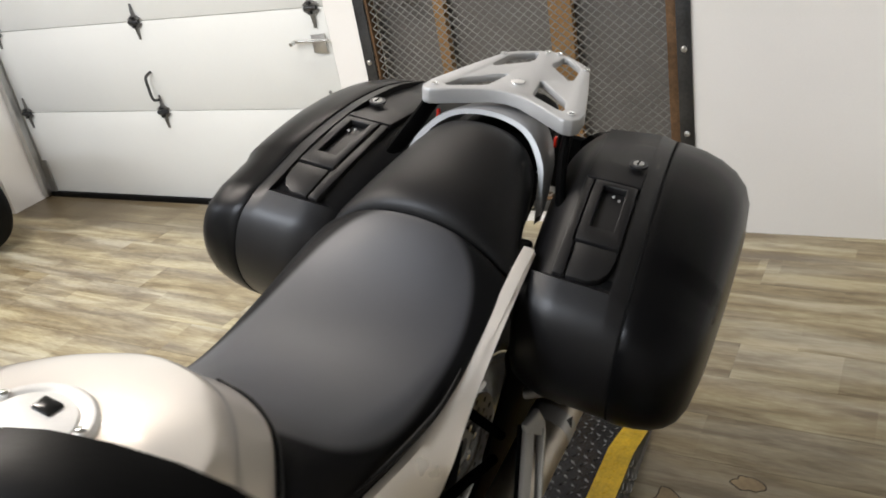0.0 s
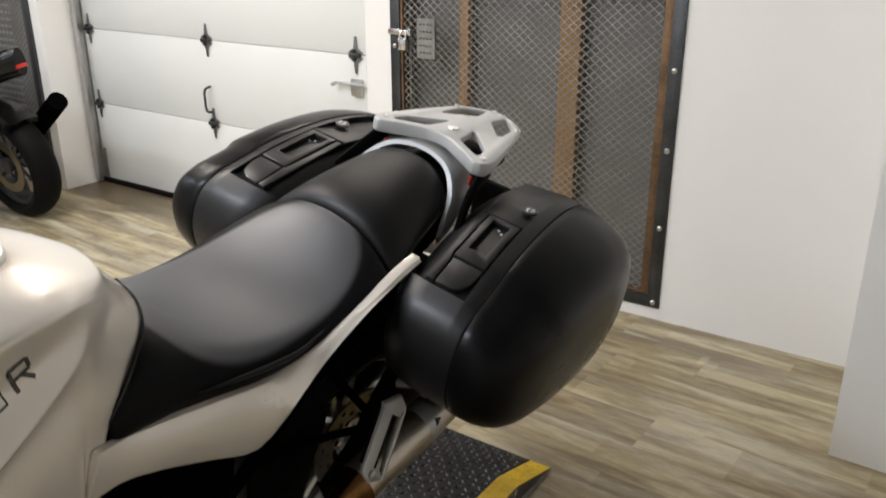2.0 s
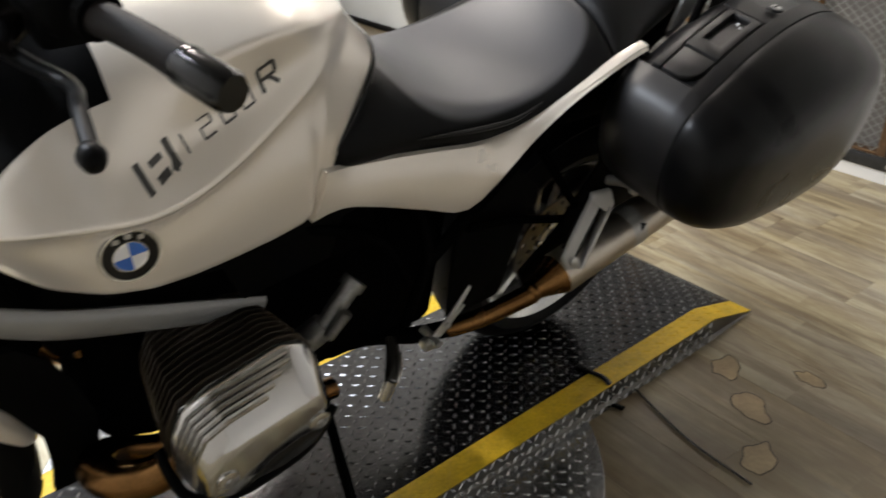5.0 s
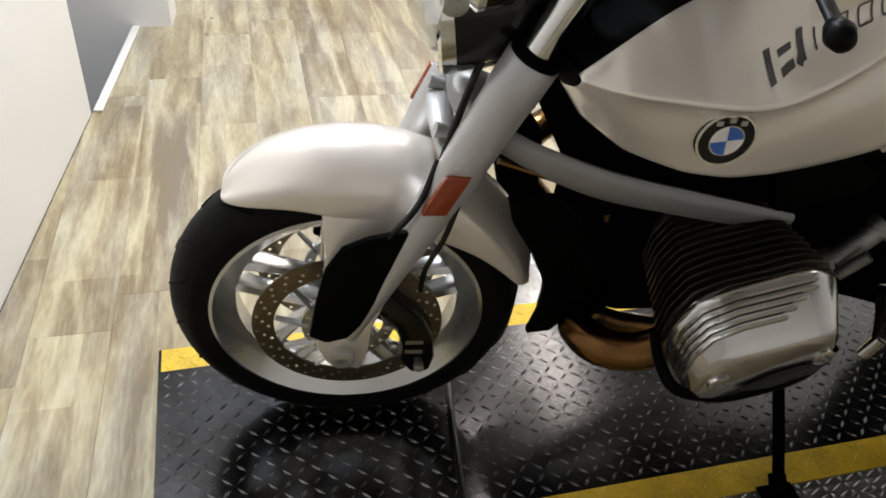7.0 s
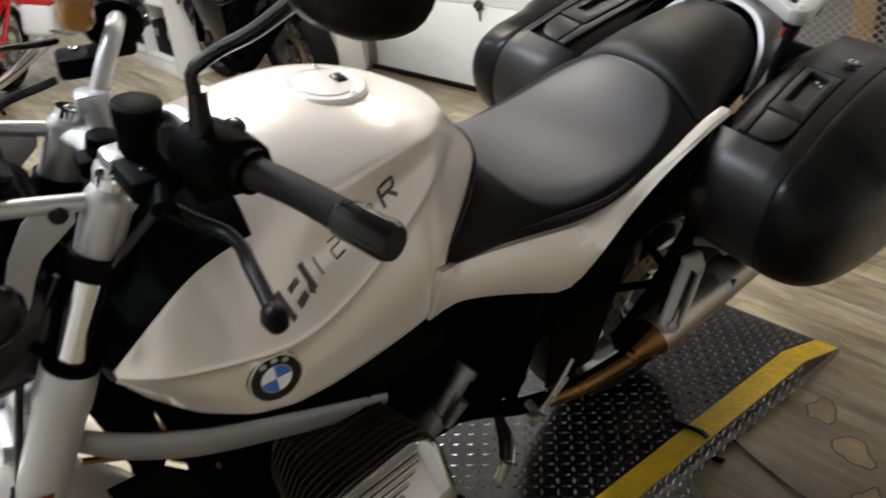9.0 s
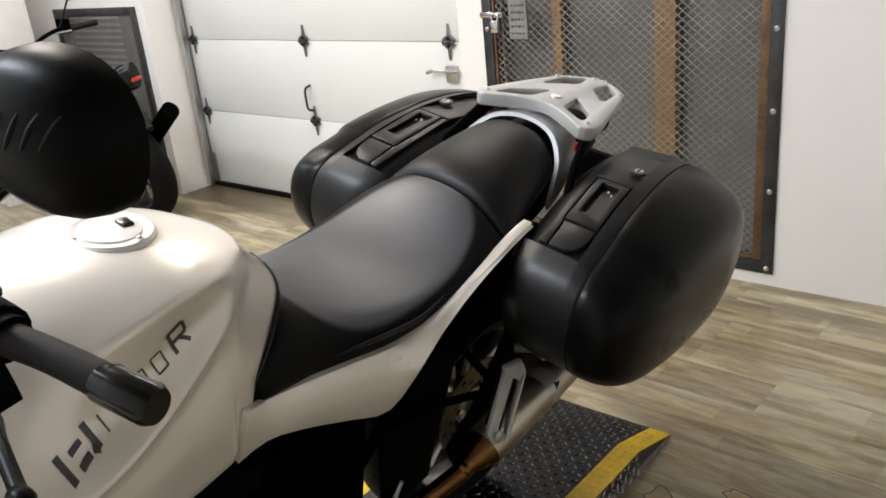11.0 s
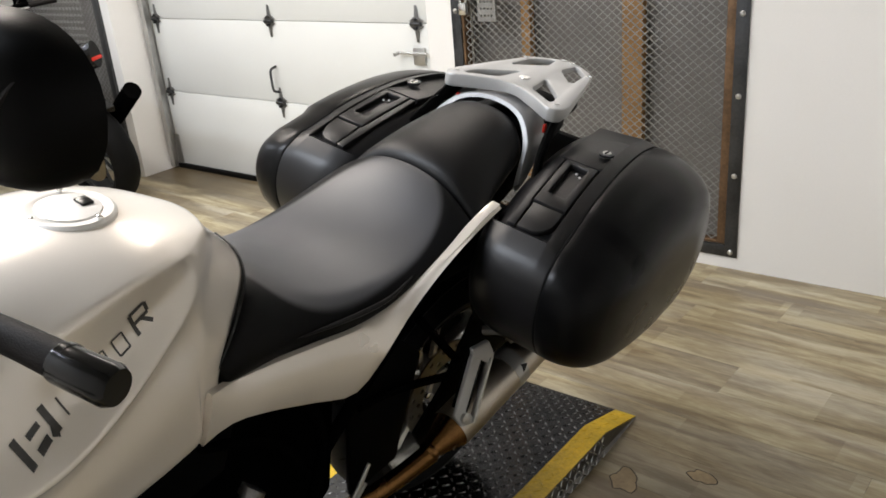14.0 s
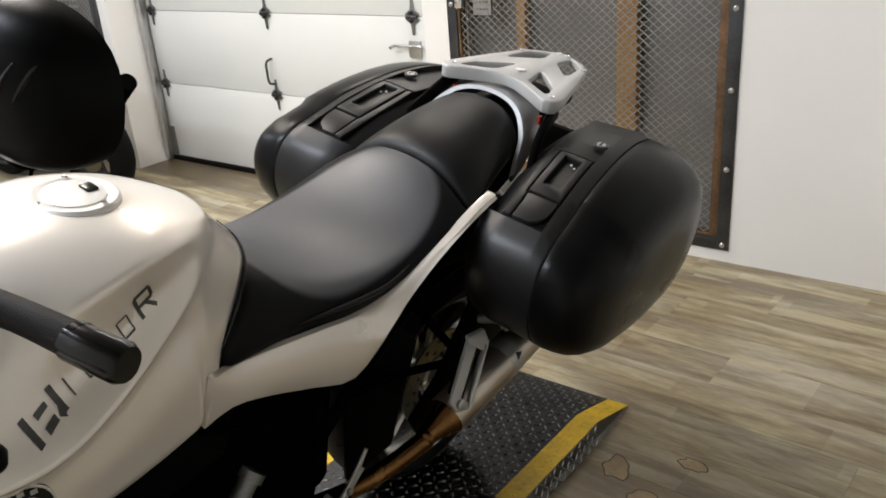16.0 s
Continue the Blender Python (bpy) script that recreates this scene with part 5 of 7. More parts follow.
def brake_disc(y, place, parent):
    c = AXLE + Vector((0, y, 0))
    n = 60
    ring = lambda r, k=n: [(math.cos(i * 2 * math.pi / k) * r, math.sin(i * 2 * math.pi / k) * r) for i in range(k)]
    holes = [ring(0.124)]
    for k in range(26):
        a = k * 2 * math.pi / 26
        for r, da in ((0.133, 0.0), (0.143, 0.08), (0.153, 0.16)):
            holes.append([(math.cos(a + da) * r + 0.0036 * math.cos(t), math.sin(a + da) * r + 0.0036 * math.sin(t)) for t in np.linspace(0, 2 * math.pi, 7)[:-1]])
    d = part("brake_disc", place(bm_slab(ring(0.160), lambda u, v, w: (c.x + u, c.y + w, c.z + v), 0.0045, holes=holes)), "disc", parent, "drilled steel brake disc", smooth=0)
    bits = []
    for k in range(10):
        a = k * 2 * math.pi / 10
        p0, p1 = [c + Vector((math.cos(a + o) * r, 0.002, math.sin(a + o) * r)) for r, o in ((0.068, 0.0), (0.122, 0.16))]
        part("carrier_arm", place(bm_tube([p0, p1], [0.010, 0.006], 6, flat=(1, 0.5))), "zinc", d)
    part("disc_carrier", place(bm_lathe([(-0.003, 0.060), (-0.003, 0.078), (0.006, 0.078), (0.006, 0.060)], c, (0, 1, 0), 40, True)), "zinc", d, "grey disc carrier")
    for k in range(20):
        a = k * 2 * math.pi / 20
        p = c + Vector((math.cos(a) * 0.069, 0.006, math.sin(a) * 0.069))
        part("rivet", place(bm_lathe([(0, 0.0045), (0.002, 0.0045), (0.003, 0.002)], p, (0, 1, 0), 8)), "chrome", d)


brake_disc(0.066, steered, front)
brake_disc(-0.071, steered, front)


def caliper(s):
    pts = [(1.452, 0.42), (1.425, 0.405), (1.372, 0.345), (1.352, 0.30), (1.345, 0.24), (1.352, 0.205), (1.385, 0.20), (1.405, 0.235), (1.405, 0.28), (1.42, 0.33), (1.46, 0.375)]
    pts = [(x, z) for x, z in pts]
    bm = bm_slab(pts, lambda u, v, w: (u, (0.052 + w) * s, v), 0.05, 0.009, 2)
    return bm


for s in (1, -1):
    cal = part("brake_caliper", steered(caliper(s)), "gloss", front, "black brake caliper")
    for z in (0.26, 0.285):
        part("mark", steered(bm_box(1.368, 1.398, 0.1022 * s - 0.0006, 0.1022 * s + 0.0006, z, z + 0.009)), "zinc", cal)
    for x, z in ((1.43, 0.335), (1.418, 0.285), (1.372, 0.225)):
        part("caliper_bolt", steered(bm_lathe([(0, 0.009), (0.008 * s, 0.009), (0.010 * s, 0.005)], (x, 0.102 * s, z), (0, 1, 0), 10)), "zinc", cal)

# ---- mudguard ----
def guard_ring(deg, r, half, r_side, mid=None):
    a = radians(deg)
    def at(y, rr):
        return AXLE + Vector((math.cos(a) * rr, y, math.sin(a) * rr))
    prof = [(-half, r_side), (-half * 0.98, r_side + (r - r_side) * 0.45), (-half * 0.80, r - min(0.036, (r - r_side) * 0.4)), (-half * 0.42, r - 0.011), (0, r)]
    prof = prof + [(-y, rr) for y, rr in prof[-2::-1]]
    inner = [(y * 0.955, rr - (0.004 if abs(y) < half * 0.8 else 0.001)) for y, rr in prof[::-1]]
    return [at(y, rr) for y, rr in prof + inner]


FEND = [(52, 0.318, 0.030, 0.311), (56, 0.330, 0.050, 0.306), (62, 0.342, 0.066, 0.298), (69, 0.351, 0.075, 0.288), (76, 0.357, 0.080, 0.277), (84, 0.361, 0.083, 0.262), (92, 0.362, 0.084, 0.250), (101, 0.362, 0.084, 0.244), (112, 0.360, 0.084, 0.244), (124, 0.356, 0.083, 0.252), (138, 0.350, 0.081, 0.266), (150, 0.344, 0.079, 0.280), (160, 0.337, 0.074, 0.294), (166, 0.328, 0.058, 0.304)]
mudguard = part("front_mudguard", steered(bm_loft([guard_ring(*f) for f in FEND])), "paint", bike, "pearl white front mudguard", sub=2, smooth=180)
for s in (1, -1):
    stay = bm_slab([(1.535, 0.585), (1.530, 0.50), (1.548, 0.29), (1.53, 0.245), (1.475, 0.228), (1.462, 0.27), (1.455, 0.34), (1.40, 0.50), (1.385, 0.60), (1.45, 0.62)], lambda u, v, w: (u, (0.050 + 0.048 * min(1, max(0, (0.61 - v) / 0.13)) + w) * s, v), 0.014, 0.006, 2)
    part("mudguard_stay", steered(stay), "paint", mudguard, "white mudguard leg")
    cover = bm_slab([(1.558, 0.335), (1.545, 0.42), (1.53, 0.49), (1.505, 0.535), (1.47, 0.555), (1.40, 0.575), (1.385, 0.57), (1.405, 0.52), (1.44, 0.44), (1.475, 0.36), (1.495, 0.33), (1.53, 0.318)], lambda u, v, w: (u, (0.113 + w) * s, v), 0.012, 0.005, 2)
    part("axle_guard", steered(cover), "plastic", mudguard, "black plastic fork guard")
    part("axle_nut", steered(bm_lathe([(0.0, 0.022), (0.012 * s, 0.022), (0.014 * s, 0.018), (0.014 * s, 0.010), (0.004 * s, 0.009)], (1.505, 0.112 * s, 0.272), (0, 1, 0), 20)), "silver", mudguard, "axle clamp with a dark bore")

# ---- fork ----
FD = Vector((-0.39, 0, 0.921)).normalized()


def along(t, y=0.105, dx=0.0):
    return AXLE + Vector((dx + 0.006, y, 0)) + FD * t


fork = new("fork")
fork.parent = bike
tagged(fork, "grey fork legs with chromed upper tubes")
for s in (1, -1):
    y = 0.105 * s
    part("fork_leg", steered(bm_lathe([(0.02, 0.015), (0.10, 0.019), (0.22, 0.024), (0.36, 0.032), (0.535, 0.034), (0.545, 0.036), (0.60, 0.036), (0.604, 0.033)], AXLE + Vector((0.006, y, 0)), FD, 32)), "fork", fork, "grey painted fork slider")
    part("dust_seal", steered(bm_lathe([(0.603, 0.0345), (0.609, 0.0345), (0.614, 0.025)], AXLE + Vector((0.006, y, 0)), FD, 32)), "plastic", fork, "black dust seal")
    part("fork_tube", steered(bm_lathe([(0.61, 0.0215), (0.86, 0.0215)], AXLE + Vector((0.006, y, 0)), FD, 32)), "chrome", fork, "chromed fork tube")
    part("yoke_clamp", steered(bm_lathe([(0.765, 0.027), (0.835, 0.0285), (0.84, 0.027), (0.848, 0.022), (0.848, 0.010)], AXLE + Vector((0.006, y, 0)), FD, 28)), "silver", fork, "silver yoke clamp")
    part("lower_sleeve", steered(bm_lathe([(0.735, 0.032), (0.765, 0.033)], AXLE + Vector((0.006, y, 0)), FD, 28)), "plastic", fork)
    part("side_reflector", steered(bm_slab([(-0.018, -0.037), (0.018, -0.037), (0.018, 0.037), (-0.018, 0.037)], lambda u, v, w: tuple(along(0.385 + v, y + (0.028 + w) * s, u + 0.012)), 0.010, 0.003)), "amber", fork, "amber side reflector")
for s in (1, -1):
    part("yoke_nut", steered(bm_lathe([(0.845, 0.015), (0.858, 0.015), (0.862, 0.010), (0.855, 0.006)], AXLE + Vector((0.006, 0.105 * s, 0)), FD, 6)), "chrome", fork, "hexagon fork cap nut")
    part("yoke_screw", steered(bm_lathe([(0, 0.007), (0.008, 0.007), (0.009, 0.004)], along(0.842, 0.05 * s, -0.02), FD, 10)), "chrome", fork)
part("top_yoke", steered(bm_join(*[bm_tube([along(0.828, -0.12), along(0.832, -0.06, -0.02), along(0.832, 0.0, -0.03), along(0.832, 0.06, -0.02), along(0.828, 0.12)], 0.022, 10, 20, flat=(1.3, 0.6))])), "silver", fork, "cast silver top yoke")
part("fork_bridge", steered(bm_join(bm_tube([along(0.40, -0.105), along(0.42, -0.06, 0.02), along(0.42, 0.06, 0.02), along(0.40, 0.105)], 0.013, 10, 18, flat=(1.5, 0.7)), bm_lathe([(-0.012, 0.010), (0.012, 0.012)], along(0.44, 0.06, 0.035), (1, 0, 0.3), 12), bm_lathe([(-0.012, 0.010), (0.012, 0.012)], along(0.44, -0.06, 0.035), (1, 0, 0.3), 12))), "silver", fork, "silver fork brace")
part("brake_hose", steered(bm_join(bm_tube([along(0.72, 0.07, 0.03), along(0.6, 0.075, 0.05), along(0.47, 0.085, 0.035), along(0.42, 0.10, 0.03)], 0.0055, 8, 20), bm_tube([along(0.42, 0.10, 0.035), along(0.36, 0.125, 0.035), along(0.26, 0.118, 0.045), along(0.17, 0.112, 0.035)], 0.005, 8, 20), bm_tube([along(0.36, 0.125, -0.02), along(0.28, 0.125, -0.035), along(0.2, 0.115, -0.045), along(0.13, 0.10, -0.07)], 0.0045, 8, 20))), "gloss", fork, "black brake hoses")

# front suspension arm
arm = part("suspension_arm", bm_join(*[bm_tube([(1.315, 0.075 * s, 0.722), (1.25, 0.125 * s, 0.708), (1.175, 0.150 * s, 0.684), (1.046, 0.172 * s, 0.652), (0.94, 0.185 * s, 0.627), (0.862, 0.188 * s, 0.607)], [0.020, 0.024, 0.027, 0.026, 0.023, 0.016], 12, 30, flat=(0.5, 1.0)) for s in (1, -1)], bm_tube([(1.315, -0.075, 0.722), (1.335, 0, 0.727), (1.315, 0.075, 0.722)], 0.02, 12, 12)), "cowl", bike, "grey fork control arm")
part("ball_joint", bm_lathe([(-0.02, 0.03), (0.02, 0.034), (0.03, 0.02)], (1.315, 0, 0.725), (0, 0, 1), 20), "silver", arm)
part("brake_pipe", bm_join(bm_tube([(1.30, 0.10, 0.688), (1.19, 0.125, 0.655), (1.06, 0.15, 0.618)], 0.005, 8, 12), bm_tube([(1.20, 0.123, 0.658), (1.07, 0.148, 0.62)], 0.008, 8)), "bronze", bike, "thin bronze brake pipe")
part("horn_bracket", bm_tube([(1.13, 0.13, 0.628), (1.128, 0.135, 0.588)], 0.008, 8), "bronze", bike)
part("radiator_shield", bm_join(
    bm_loft([[(x0, y, z), (x1, y, z), (x1, y - 0.012, z), (x0, y - 0.012, z)] for x0, x1, y, z in ((1.285, 1.21, 0.135, 0.64), (1.275, 1.17, 0.14, 0.60), (1.235, 1.14, 0.142, 0.53), (1.20, 1.12, 0.140, 0.45), (1.195, 1.125, 0.135, 0.37), (1.20, 1.16, 0.125, 0.30))]),
    bm_loft([[(x0, -y, z), (x1, -y, z), (x1, -y + 0.012, z), (x0, -y + 0.012, z)] for x0, x1, y, z in ((1.285, 1.21, 0.135, 0.64), (1.235, 1.14, 0.142, 0.53), (1.195, 1.125, 0.135, 0.37), (1.20, 1.16, 0.125, 0.30))])), "plastic", bike, "black plastic cooler shrouds", smooth=60)

# ---- engine ----
engine = new("engine")
engine.parent = bike
tagged(engine, "flat twin engine with finned cylinders")
part("crankcase", bm_loft([[(x, y * w, z0 + (z1 - z0) * v) for y, v in ((-0.6, 0), (-1, 0.25), (-1, 0.8), (-0.7, 1), (0.7, 1), (1, 0.8), (1, 0.25), (0.6, 0))] for x, w, z0, z1 in ((1.13, 0.10, 0.30, 0.56), (1.06, 0.135, 0.25, 0.64), (0.80, 0.14, 0.24, 0.66), (0.60, 0.13, 0.25, 0.62), (0.45, 0.11, 0.28, 0.55))]), "black", engine, "black cast crankcase", sub=1)


def rot(c, p, deg):
    a = radians(deg)
    return (c[0] + math.cos(a) * p[0] - math.sin(a) * p[1], c[1] + math.sin(a) * p[0] + math.cos(a) * p[1])


HC, TILT = (0.955, 0.545), -13


def head_ring(y, k, s, sx=1.0, dz=0.0):
    pts = [(0.120, -0.055), (0.128, -0.03), (0.112, 0.03), (0.085, 0.068), (0.04, 0.080), (-0.075, 0.080), (-0.108, 0.062), (-0.122, 0.02), (-0.112, -0.025), (-0.08, -0.052), (0.02, -0.075), (0.09, -0.078)]
    return [(x, y * s, z + dz) for x, z in (rot(HC, (a * k * sx, b * k), TILT) for a, b in pts)]


for s in (1, -1):
    for k in range(12):
        y = 0.138 + 0.0137 * k
        g = 0.77 + 0.021 * k
        part("cylinder_fin", bm_loft([head_ring(y, g * 0.99, s), head_ring(y + 0.0012, g * 1.02, s), head_ring(y + 0.0032, g * 1.02, s), head_ring(y + 0.0044, g * 0.99, s)]), "fin", engine)
    part("cylinder", bm_loft([head_ring(0.12, 0.68, s), head_ring(0.30, 0.86, s)]), "dark_alu", engine)
    cover = part("valve_cover", bm_loft([head_ring(0.298, 0.97, s), head_ring(0.302, 1.0, s), head_ring(0.314, 1.0, s), head_ring(0.317, 0.985, s), head_ring(0.372, 0.78, s, 1.09, -0.022), head_ring(0.381, 0.71, s, 1.10, -0.026), head_ring(0.385, 0.60, s, 1.11, -0.027)]), "alu", engine, "bare cast aluminium valve cover", smooth=40)
    for k in range(5):
        t = 0.06 + 0.15 * k
        y, q, sx, dz = 0.317 + 0.055 * t, 0.985 - 0.205 * t + 0.034, 1 + 0.09 * t, -0.022 * t
        ribs = head_ring(y, q, s, sx, dz)[0:6]
        ribs2 = head_ring(y, q - 0.09, s, sx, dz)[0:6]
        if k > 1:
            f = 1 - (k - 1) * 0.14
            ribs[5] = tuple(np.array(ribs[4]) * (1 - f) + np.array(ribs[5]) * f)
            ribs2[5] = tuple(np.array(ribs2[4]) * (1 - f) + np.array(ribs2[5]) * f)
        th = 0.0042
        part("cover_rib", bm_loft([[a, b, (b[0], b[1] + th * s, b[2]), (a[0], a[1] + th * s, a[2])] for a, b in zip(ribs, ribs2)]), "alu", cover)
    for bx, bz in ((1.026, 0.505), (0.878, 0.538)):
        part("cover_bolt", bm_lathe([(-0.02 * s, 0.017), (0.004 * s, 0.017), (0.006 * s, 0.013), (0.006 * s, 0.008), (0.001 * s, 0.007)], (bx, (0.3845 if bx > 1 else 0.3835) * s, bz), (0, 1, 0), 20), "alu", cover)
    part("cover_insert", bm_slab([(0.995, 0.482), (0.955, 0.514), (0.91, 0.527), (0.862, 0.526), (0.885, 0.496), (0.94, 0.478)], lambda u, v, w: (u, (0.3868 + w * 0.4 - (0.98 - u) * 0.02) * s, v), 0.010, 0.003), "gloss", cover, "black scuff insert")
    part("cylinder_guard", bm_tube([(1.083, 0.285 * s, 0.50), (1.082, 0.32 * s, 0.478), (1.07, 0.355 * s, 0.460), (1.02, 0.376 * s, 0.455), (0.95, 0.382 * s, 0.468), (0.88, 0.378 * s, 0.492), (0.835, 0.36 * s, 0.520)], [0.008, 0.009, 0.0095, 0.0095, 0.0095, 0.009, 0.007], 10, 36), "plastic", engine, "black cylinder guard")
    part("throttle_body", bm_join(bm_tube([(0.80, 0.205 * s, 0.50), (0.762, 0.213 * s, 0.53)], 0.024, 16), bm_tube([(0.762, 0.213 * s, 0.53), (0.705, 0.205 * s, 0.59)], 0.017, 16), bm_tube([(0.71, 0.206 * s, 0.585), (0.698, 0.204 * s, 0.597)], 0.022, 18), bm_tube([(0.77, 0.24 * s, 0.53), (0.74, 0.245 * s, 0.575)], 0.010, 10)), "hinge", engine, "grey alloy throttle body")
    part("header_pipe", bm_tube([(1.035, 0.275 * s, 0.455), (1.085, 0.268 * s, 0.425), (1.135, 0.235 * s, 0.408), (1.150, 0.19 * s, 0.395), (1.125, 0.15 * s, 0.365), (1.03, 0.12 * s, 0.29), (0.88, 0.10 * s, 0.22), (0.65, 0.10 * s, 0.20)], [0.029, 0.030, 0.031, 0.030, 0.028, 0.0235, 0.0235, 0.0235], 18, 48), "bronze", engine, "heat-tinted exhaust header")
part("tank_underside", bm_box(0.62, 1.17, -0.15, 0.15, 0.60, 0.80, 0.02), "black", bike, "black airbox and frame under the tank")
for s in (1, -1):
    part("side_cover", bm_slab([(1.10, 0.74), (0.93, 0.715), (0.90, 0.64), (0.72, 0.62), (0.70, 0.70), (0.60, 0.715), (0.52, 0.70), (0.50, 0.735), (0.74, 0.80), (1.05, 0.80)], lambda u, v, w: (u, (0.168 + w - 0.03 * max(0, min(1, (0.86 - u) / 0.06)) + 0.02 * max(0, (u - 0.6) / 0.4)) * s, v), 0.015, 0.004), "plastic", bike, "black plastic side cover")
part("gearbox", bm_box(0.40, 0.68, -0.10, 0.10, 0.27, 0.60, 0.03), "black", bike, "black gearbox housing")
part("rear_frame", bm_join(*[b for s in (1, -1) for b in (
    bm_tube([(0.56, 0.165 * s, 0.70), (0.53, 0.185 * s, 0.60), (0.55, 0.18 * s, 0.40)], 0.012, 10, 12),
    bm_tube([(0.05, 0.15 * s, 0.86), (0.25, 0.165 * s, 0.75), (0.432, 0.19 * s, 0.645), (0.53, 0.19 * s, 0.55)], 0.0125, 10, 16),
    bm_tube([(0.44, 0.19 * s, 0.60), (0.36, 0.185 * s, 0.582), (0.183, 0.2 * s, 0.535)], 0.009, 10, 8),
    bm_tube([(0.26, 0.17 * s, 0.705), (0.145, 0.195 * s, 0.555)], 0.009, 10),
    bm_tube([(0.80, 0.16 * s, 0.72), (0.62, 0.175 * s, 0.62), (0.55, 0.175 * s, 0.50)], 0.010, 10, 8))]), "black", bike, "black tubular rear frame")
part("rear_mudguard", bm_loft([[AX + Vector((math.cos(a) * 0.345, y, math.sin(a) * 0.345)) for y in (-0.1, -0.05, 0.05, 0.1)] + [AX + Vector((math.cos(a) * 0.34, y, math.sin(a) * 0.34)) for y in (0.098, 0.05, -0.05, -0.098)] for AX in [Vector((0, 0, 0.315))] for a in np.linspace(radians(20), radians(165), 14)]), "plastic", bike, "black rear mudguard")
part("swingarm", bm_tube([(0.50, -0.08, 0.36), (0.25, -0.12, 0.34), (0.0, -0.13, 0.315)], [0.06, 0.05, 0.07], 14, 14), "dark_alu", bike, "single-sided swingarm")
for k in range(6):
    a = k * math.pi / 3
    part("wheel_bolt", bm_lathe([(0, 0.009), (0.012, 0.009), (0.014, 0.005)], (math.cos(a) * 0.05, 0.05, 0.315 + math.sin(a) * 0.05), (0, 1, 0), 10), "chrome", rear)
part("splash_guard", bm_slab([(0.075, 0.67), (0.06, 0.615), (0.15, 0.463), (0.235, 0.385), (0.21, 0.33), (0.0, 0.34), (-0.2, 0.45), (-0.22, 0.70), (0.0, 0.73)], lambda u, v, w: (u, 0.160 + w, v), 0.010, 0.003), "plastic", bike, "black plastic splash guard")
part("swingarm_cover", bm_slab([(0.228, 0.60), (0.268, 0.42), (0.28, 0.34), (0.42, 0.33), (0.44, 0.60), (0.33, 0.70)], lambda u, v, w: (u, 0.150 + w, v), 0.012, 0.004), "plastic", bike, "black plastic cover ahead of the rear wheel")
rim_ring = lambda r, k=56: [(math.cos(i * 2 * math.pi / k) * r, math.sin(i * 2 * math.pi / k) * r) for i in range(k)]
rear_holes = [rim_ring(0.078)] + [[(math.cos(a) * r + 0.0075 * math.cos(t), math.sin(a) * r + 0.0075 * math.sin(t)) for t in np.linspace(0, 2 * math.pi, 9)[:-1]] for k in range(15) for a, r in ((k * 2 * math.pi / 15, 0.094), ((k + 0.5) * 2 * math.pi / 15, 0.117))]
part("rear_disc", bm_slab(rim_ring(0.1325), lambda u, v, w: (u, 0.062 + w, 0.315 + v), 0.005, holes=rear_holes), "dark_alu", rear, "drilled steel rear brake disc", smooth=0)
part("drive_housing", bm_lathe([(-0.06, 0.06), (-0.055, 0.17), (-0.03, 0.195), (-0.02, 0.195), (-0.015, 0.05)], (0, 0, 0.315), (0, 1, 0), 40), "void", rear, "black hub and drive housing behind the spokes")
part("rear_light_plate", bm_box(-0.60, -0.58, -0.09, 0.09, 0.66, 0.80, 0.004), "plastic", bike)

# exhaust
MU, MD = Vector((0.262, 0.2335, 0.386)), (Vector((-0.08, 0.24, 0.485)) - Vector((0.262, 0.2335, 0.386))).normalized()
MU = MU + Vector((0, -0.002, 0.006))
muffler = part("muffler", bm_lathe([(0.074, 0.030), (0.074, 0.0455), (0.076, 0.0465), (0.56, 0.0465), (0.58, 0.042), (0.58, 0.03), (0.52, 0.028)], MU, MD, 40), "steel", bike, "brushed steel silencer", smooth=30)
part("muffler_cone", bm_lathe([(-0.006, 0.0205), (0.0, 0.024), (0.008, 0.024), (0.011, 0.0225), (0.028, 0.0275), (0.055, 0.038), (0.0745, 0.0462)], MU, MD, 32), "bronze", muffler, "heat-tinted inlet cone", smooth=30)
part("band", bm_lathe([(0.262, 0.0465), (0.262, 0.0478), (0.297, 0.0478), (0.297, 0.0465)], MU, MD, 40, True), "silver", muffler, "polished band")
part("mark", bm_slab([(-0.007, -0.010), (0.012, 0.0), (-0.007, 0.010)], lambda u, v, w: tuple(MU + MD * (0.280 + u) + Vector((0.0, 0.80, 0.6)) * (0.0478 + w) + Vector((0, -0.6, 0.8)) * v), 0.001), "gloss", muffler)
part("collector_pipe", bm_tube([(0.62, 0.04, 0.25), (0.56, 0.07, 0.27), (0.47, 0.15, 0.306), (0.42, 0.18, 0.325)], 0.0185, 14, 18), "black", bike, "black exhaust collector")
part("link_pipe", bm_tube([(0.43, 0.175, 0.321), (0.39, 0.195, 0.337), (0.255, 0.2345, 0.390)], [0.0195, 0.0200, 0.0225], 16, 20), "bronze", bike, "heat-tinted link pipe")
def HANG(u, v, w):
    """The hanger's plane, drawn in about its lower bolt."""
    u, v = 0.237 + (u - 0.237) * 0.84, 0.511 + (v - 0.511) * 0.84
    return (u, 0.236 + (0.62 - v) * 0.44 + w, v)



